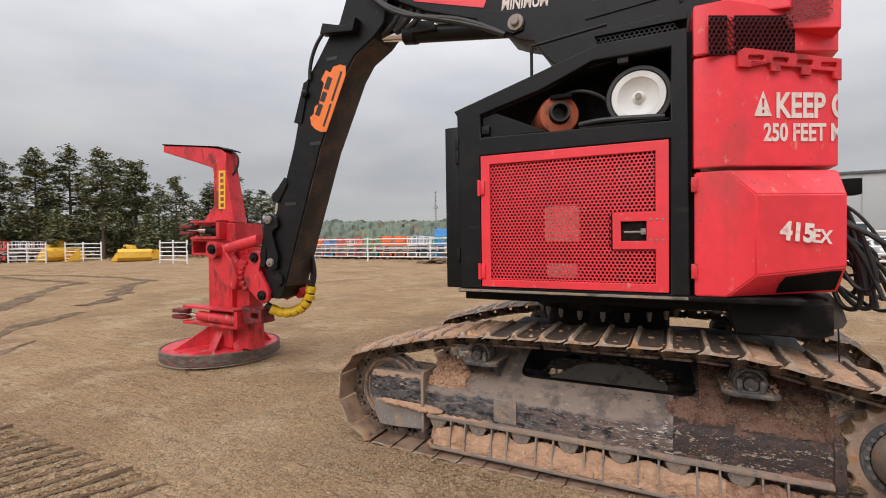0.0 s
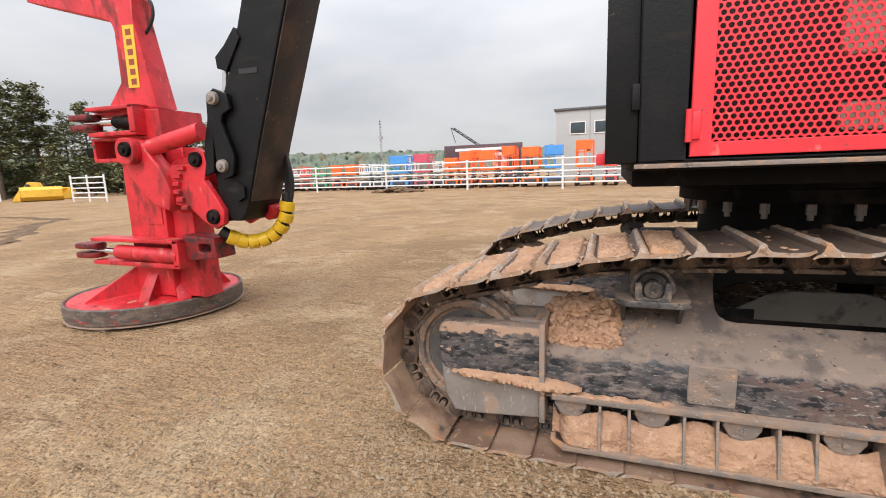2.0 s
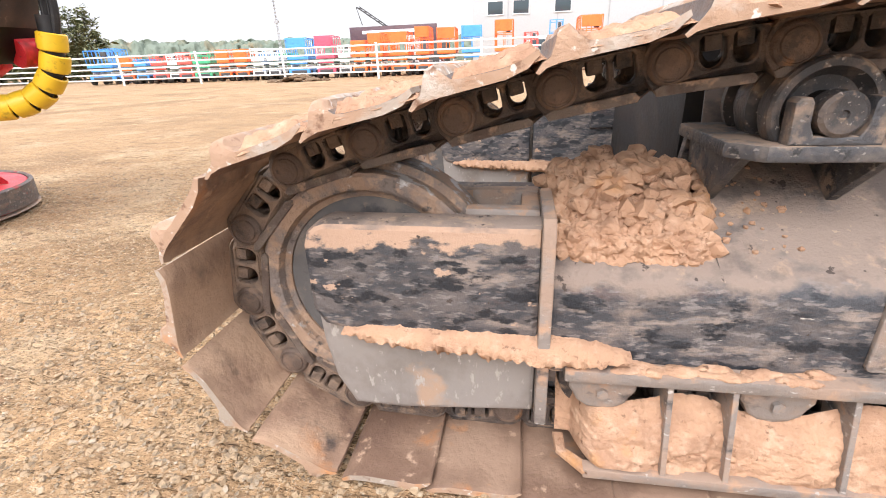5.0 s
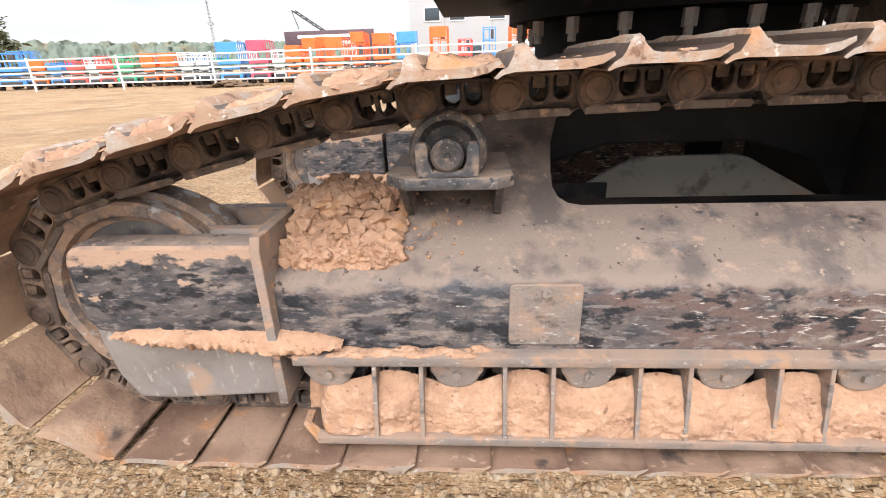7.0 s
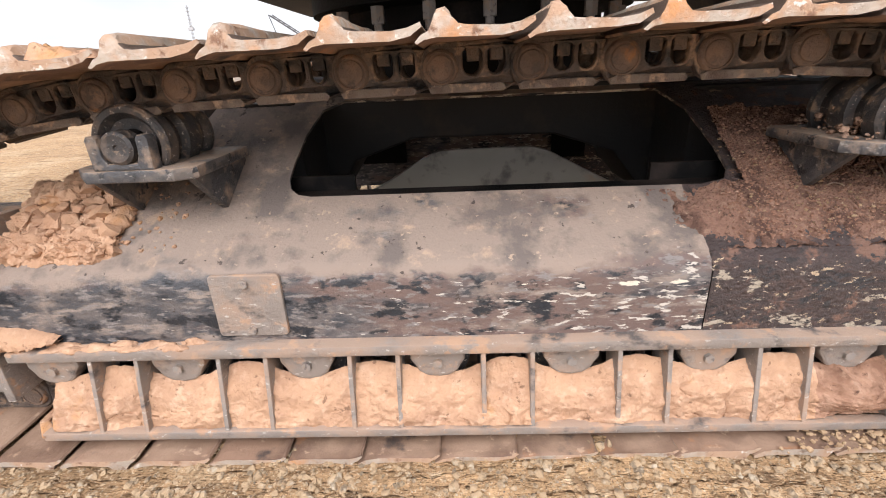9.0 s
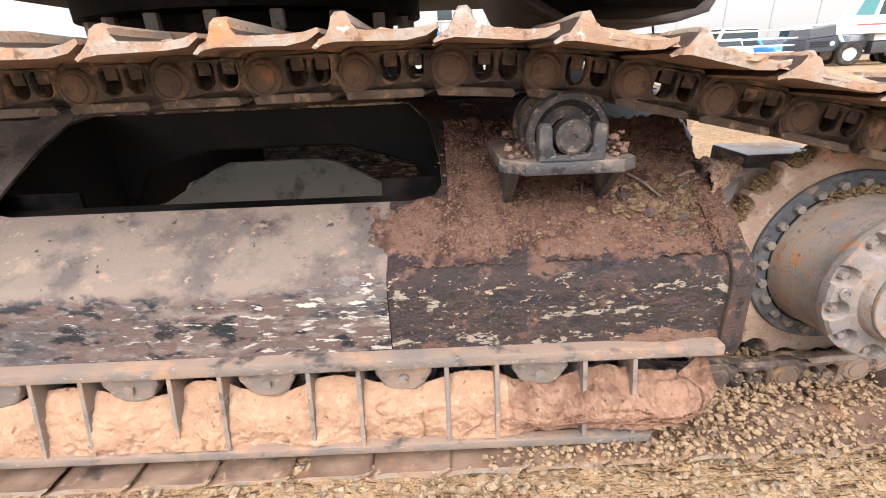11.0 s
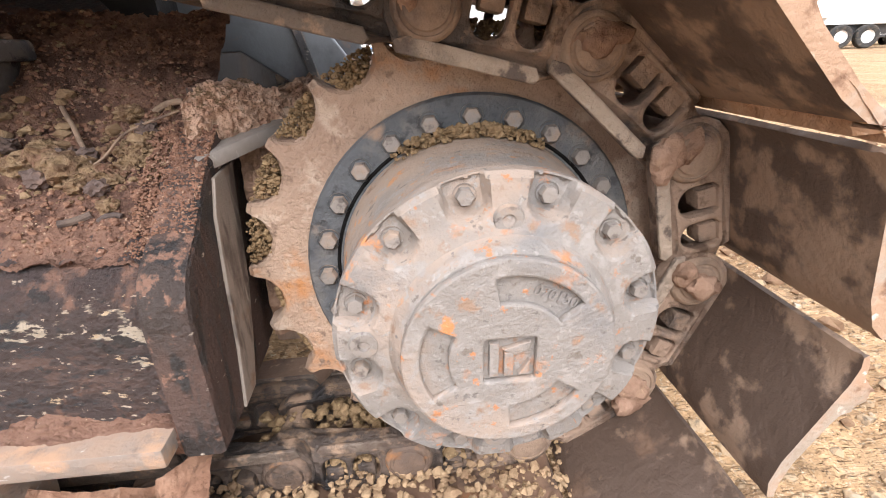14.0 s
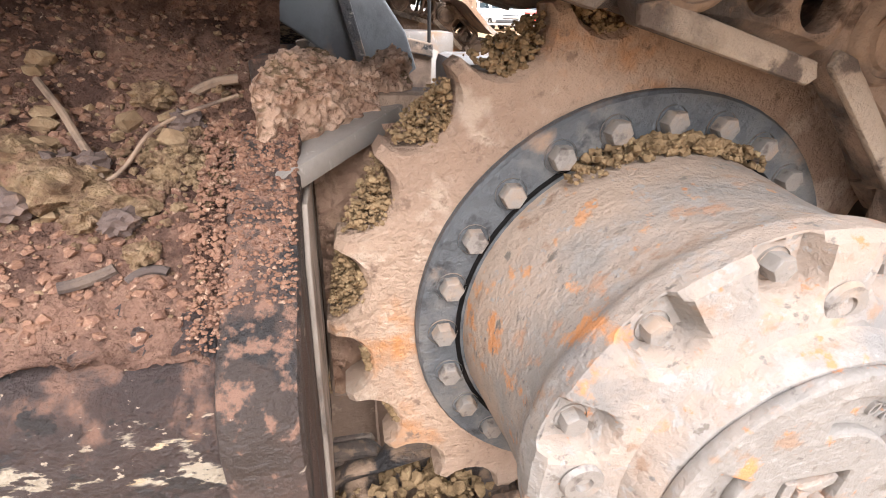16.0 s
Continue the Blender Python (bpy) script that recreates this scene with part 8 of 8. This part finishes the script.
for x, y, r, tan_ in STONES:
    r *= 1.5 if tan_ else 1.2
    q = lumpy([(0, 0, 0, r * 8.8, r * 8, r * 6)], x * 50, 0.45, 3)
    solo("stone", q, tan_rock if tan_ else grey_rock, "%s lying in the soil on the track frame" % ("tan crumbly clod" if tan_ else "grey-brown stone"), "stone", "stones on the track frame", m=Matrix.Translation((x, y, on_soil(x, y) + r * 0.5)) @ pose(0, 0, 0, 0, 0, x * 4000) @ Matrix.Scale(0.125, 4), angle=25)
rows = []
for _ in range(420):
    x, y = rnd.gauss(2.145, 0.028), rnd.gauss(0.172, 0.022)
    rows.append((x, y, on_soil(min(x, 2.2), y) + rnd.uniform(0, 0.006), 0.002 + 0.0045 * rnd.random() ** 2))
for _ in range(300):
    x, y = rnd.uniform(1.6, 2.2), rnd.uniform(0.06, 0.30)
    rows.append((x, y, on_soil(x, y) + 0.001, 0.0012 + 0.0035 * rnd.random() ** 2))
solo("soil_grit", clods(rows, 0.85, 71), tan_rock, "tan grit scattered in the soil", "gravel", kind="stuff", angle=0)
twig = material("dry_twig", (0.27, 0.19, 0.135), 0.85, 0, [((0.13, 0.09, 0.07), 30, 0.5, 0.64, 0, 0.9)], (60, 0.4))
dark_stick = material("rotten_stick", (0.075, 0.055, 0.048), 0.85, 0, [((0.13, 0.095, 0.075), 40, 0.5, 0.66, 0, 0.9)], (80, 0.6))


def strand(pts, r, mat, label, lift=0.006):
    solo("twig", tube([(x, y, on_soil(min(x, 2.2), y) + lift + dz) for x, y, dz in pts], r, 2), mat, label, "twig", "twigs on the track frame")


strand([(2.020, 0.255, 0.0), (2.035, 0.232, 0.010), (2.058, 0.206, 0.012), (2.072, 0.185, 0.008), (2.086, 0.168, 0.010), (2.096, 0.152, 0.0)], 0.0032, twig, "bent pale root lying in the soil")
strand([(2.092, 0.150, 0.0), (2.112, 0.156, 0.008), (2.120, 0.178, 0.012), (2.135, 0.194, 0.010), (2.165, 0.202, 0.012), (2.195, 0.212, 0.008)], 0.0016, twig, "thin curled root lying in the soil")
strand([(2.085, 0.077, 0.0), (2.10, 0.083, 0.003), (2.117, 0.091, 0.0)], 0.0045, dark_stick, "short dark rotten stick in the soil", 0.003)
strand([(2.125, 0.086, 0.0), (2.138, 0.090, 0.002), (2.152, 0.088, 0.0)], 0.0035, dark_stick, "short dark rotten stick in the soil", 0.003)
strand([(2.055, 0.158, 0.002), (2.070, 0.170, 0.004), (2.088, 0.172, 0.0)], 0.0042, dark_stick, "short dark rotten stick in the soil", 0.003)
strand([(2.150, 0.238, 0.0), (2.172, 0.232, 0.006), (2.192, 0.236, 0.010)], 0.0045, twig, "pale broken twig in the soil", 0.004)
strand([(1.875, 0.175, 0.0), (1.885, 0.20, 0.006), (1.89, 0.235, 0.0)], 0.0018, twig, "thin dry twig lying in the soil")
strand([(1.73, 0.18, 0.0), (1.75, 0.184, 0.005), (1.775, 0.18, 0.0)], 0.0018, twig, "thin dry twig lying in the soil")

# clay on the shoes of the upper run
rows = []
for p, q in zip(PINS, PINS[1:]):
    if p.y > 0.6 and q.x > p.x:
        u_ = (q - p).normalized()
        for _ in range(60):
            f, y = rnd.uniform(0.25, 0.92), rnd.uniform(CY - 0.29, CY + 0.28)
            dens = 1.3 if p.x < 0.1 else (0.9 if p.x > 1.7 else 0.2)
            if rnd.random() < dens * 0.75:
                h = 0.067 + rnd.uniform(-0.004, 0.004)
                rows.append((p.x + u_.x * f * 0.2 - u_.y * h, y, p.y + u_.y * f * 0.2 + u_.x * h, 0.008 + 0.02 * rnd.random() ** 2))
cake_v, cake_f = [], []
for p, q in zip(PINS, PINS[1:]):
    if p.y > 0.6 and q.x > p.x and (p.x < 0.12 or p.x > 1.72):
        u_ = (q - p).normalized()
        thick = 0.034 if p.x < 0.12 else 0.016
        k0, na, nb = len(cake_v), 30, 90
        for b_ in range(nb):
            for a_ in range(na):
                f, y = 0.16 + 0.78 * a_ / (na - 1), CY - 0.300 + 0.600 * b_ / (nb - 1)
                X = p.x + u_.x * f * 0.2
                ragged = 0.5 + 0.5 * noise.noise((X * 14, y * 14, 6))
                edge = min(1, a_ / 3, (na - 1 - a_) / (2 + 5 * ragged), (b_ + 0.3) / (1.5 + 3 * ragged), (nb - 1 - b_) / 3)
                bump_ = 0.5 + 0.7 * noise.noise((X * 9, y * 7, 2)) + 0.5 * (0.4 - abs(noise.noise((X * 24, y * 24, 4)))) + 0.3 * noise.noise((X * 60, y * 60, 9))
                h = 0.060 + edge * (0.010 + thick * bump_ * (1 - 0.45 * f))
                cake_v.append((X - u_.y * h + 0.003 * noise.noise((X * 70, y * 70, 1)), y + 0.005 * noise.noise((X * 40, y * 40, 3)), p.y + u_.y * f * 0.2 + u_.x * h))
        cake_f += [(k0 + b_ * na + a_, k0 + b_ * na + a_ + 1, k0 + (b_ + 1) * na + a_ + 1, k0 + (b_ + 1) * na + a_) for b_ in range(nb - 1) for a_ in range(na - 1)]
cake = bpy.data.meshes.new("clay_cakes")
cake.from_pydata(cake_v, [], cake_f)
solo("clay_cakes", cake, mud, "cakes of clay dried on the upper track shoes", "clay", kind="stuff", angle=50)
solo("shoe_clay", clods(rows, 0.35, 8), mud, "thin crust of clay on the upper track shoes", "clay", kind="stuff", angle=0)
rows = [(rnd.gauss(1.84, 0.08), rnd.uniform(0.05, 0.32), 0.756 + abs(rnd.gauss(0, 0.02)), rnd.uniform(0.003, 0.011)) for _ in range(650)]
rows = [r for r in rows if 1.67 < r[0] < 1.945 and not (1.72 < r[0] < 1.90 and r[1] < 0.12)]
solo("shelf_soil", clods(rows, 0.8, 9), mud_d2, "red-brown soil on the rear roller shelf", "soil", kind="stuff", angle=0)

# gravel lying on the lower run and stones over the yard
rows = []
for _ in range(3600):
    x, y = rnd.uniform(1.55, 2.75), rnd.uniform(-0.14, 0.14)
    f = min(1, max(0, (x - 1.5) / 0.5))
    if rnd.random() < f:
        rows.append((x, y, 0.035 + 0.03 * f * rnd.random() + (0.02 if y > 0 else 0), 0.003 + 0.008 * rnd.random() ** 2))
solo("shoe_gravel", clods(rows, 0.8, 10), gravel_m, "gravel lying on the lower track shoes", "gravel", kind="stuff", angle=0)


rows = []
for _ in range(900):
    x, y = rnd.uniform(2.22, 2.78), rnd.uniform(0.10, 0.26)
    rows.append((x, y, 0.085 + 0.05 * rnd.random() * (1 - abs(y - 0.18) / 0.1), 0.003 + 0.012 * rnd.random() ** 3))
solo("rail_gravel", clods(rows, 0.8, 14), olive_soil, "gravelly soil lying between the lower chain rails", "gravel", kind="stuff", angle=20)


def pebbles(count, area, r0, r1, seed):
    """Five-sided pebbles sown over the ground, in one mesh."""
    rnd = random.Random(seed)
    verts, faces = [], []
    x0, x1, y0, y1 = area
    for _ in range(count):
        x, y = rnd.uniform(x0, x1), rnd.uniform(y0, y1)
        r = r0 + (r1 - r0) * rnd.random() ** 3
        z = ground_height(x, y)
        k, a0 = len(verts), rnd.uniform(0, 6)
        for j in range(5):
            a = a0 + j * 1.2566 + rnd.uniform(-0.25, 0.25)
            verts.append((x + r * math.cos(a) * rnd.uniform(0.8, 1.2), y + r * math.sin(a) * rnd.uniform(0.8, 1.2), z - 0.15 * r + rnd.uniform(0, 0.25) * r))
        verts.append((x + r * rnd.uniform(-0.3, 0.3), y + r * rnd.uniform(-0.3, 0.3), z + r * rnd.uniform(0.45, 0.8)))
        faces += [(k + j, k + (j + 1) % 5, k + 5) for j in range(5)]
    me = bpy.data.meshes.new("pebbles")
    me.from_pydata(verts, [], faces)
    return me


mud_d3 = material("brown_clods", (0.20, 0.125, 0.075), 0.95, 0, [((0.12, 0.07, 0.042), 8, 0.46, 0.64, 0, 0.95), ((0.30, 0.21, 0.13), 30, 0.56, 0.7, 0, 0.95)], (60, 0.7), spec=0.15)
stone_m = material("yard_stones", (0.34, 0.245, 0.152), 0.9, 0, [((0.17, 0.13, 0.09), 45, 0.5, 0.62, 0, 0.9), ((0.38, 0.32, 0.24), 33, 0.56, 0.66, 0, 0.9)], (160, 0.4), spec=0.2)
def strewn(count, area, r0, r1, seed, power=3):
    rnd = random.Random(seed)
    out = []
    for _ in range(count):
        x, y = rnd.uniform(area[0], area[1]), rnd.uniform(area[2], area[3])
        out.append((x, y, ground_height(x, y), r0 + (r1 - r0) * rnd.random() ** power))
    return clods(out, 0.75, seed)


solo("gravel", strewn(8500, (-1.3, 3.3, -0.62, -0.08), 0.002, 0.016, 51, 4), stone_m, "rounded gravel strewn beside the track", "stones", kind="stuff", angle=30)
solo("gravel", strewn(6500, (2.6, 5.4, -0.4, 2.4), 0.003, 0.026, 52, 6), stone_m, "loose gravel and clods of churned soil", "stones", kind="stuff", angle=30)
solo("gravel", strewn(3500, (-2.6, -0.9, -1.2, 0.6), 0.004, 0.016, 53), stone_m, "rounded gravel strewn before the track", "stones", kind="stuff", angle=30)
solo("pebbles", pebbles(24000, (-3.2, 4.6, -1.5, -0.08), 0.002, 0.009, 41), stone_m, "small stones strewn over the packed yard", "stones", kind="stuff", angle=0)
solo("pebbles", pebbles(14000, (-5.0, -1.0, -1.2, 3.0), 0.004, 0.015, 42), stone_m, "small stones strewn over the packed yard", "stones", kind="stuff", angle=0)

rows = []
for _ in range(2600):
    x, y = rnd.gauss(4.7, 0.75), rnd.gauss(1.5, 0.75)
    if x > 3.3 and y > -0.1:
        rows.append((x, y, ground_height(x, y) + 0.004, 0.008 + 0.034 * rnd.random() ** 3))
solo("churned_clods", clods(rows, 0.7, 31), mud_d3, "brown clods of churned soil behind the track", "soil", kind="stuff", angle=0)
solo("pebbles", pebbles(20000, (-4.5, 1.6, -2.35, -1.3), 0.004, 0.017, 44), stone_m, "small stones strewn over the packed yard", "stones", kind="stuff", angle=0)
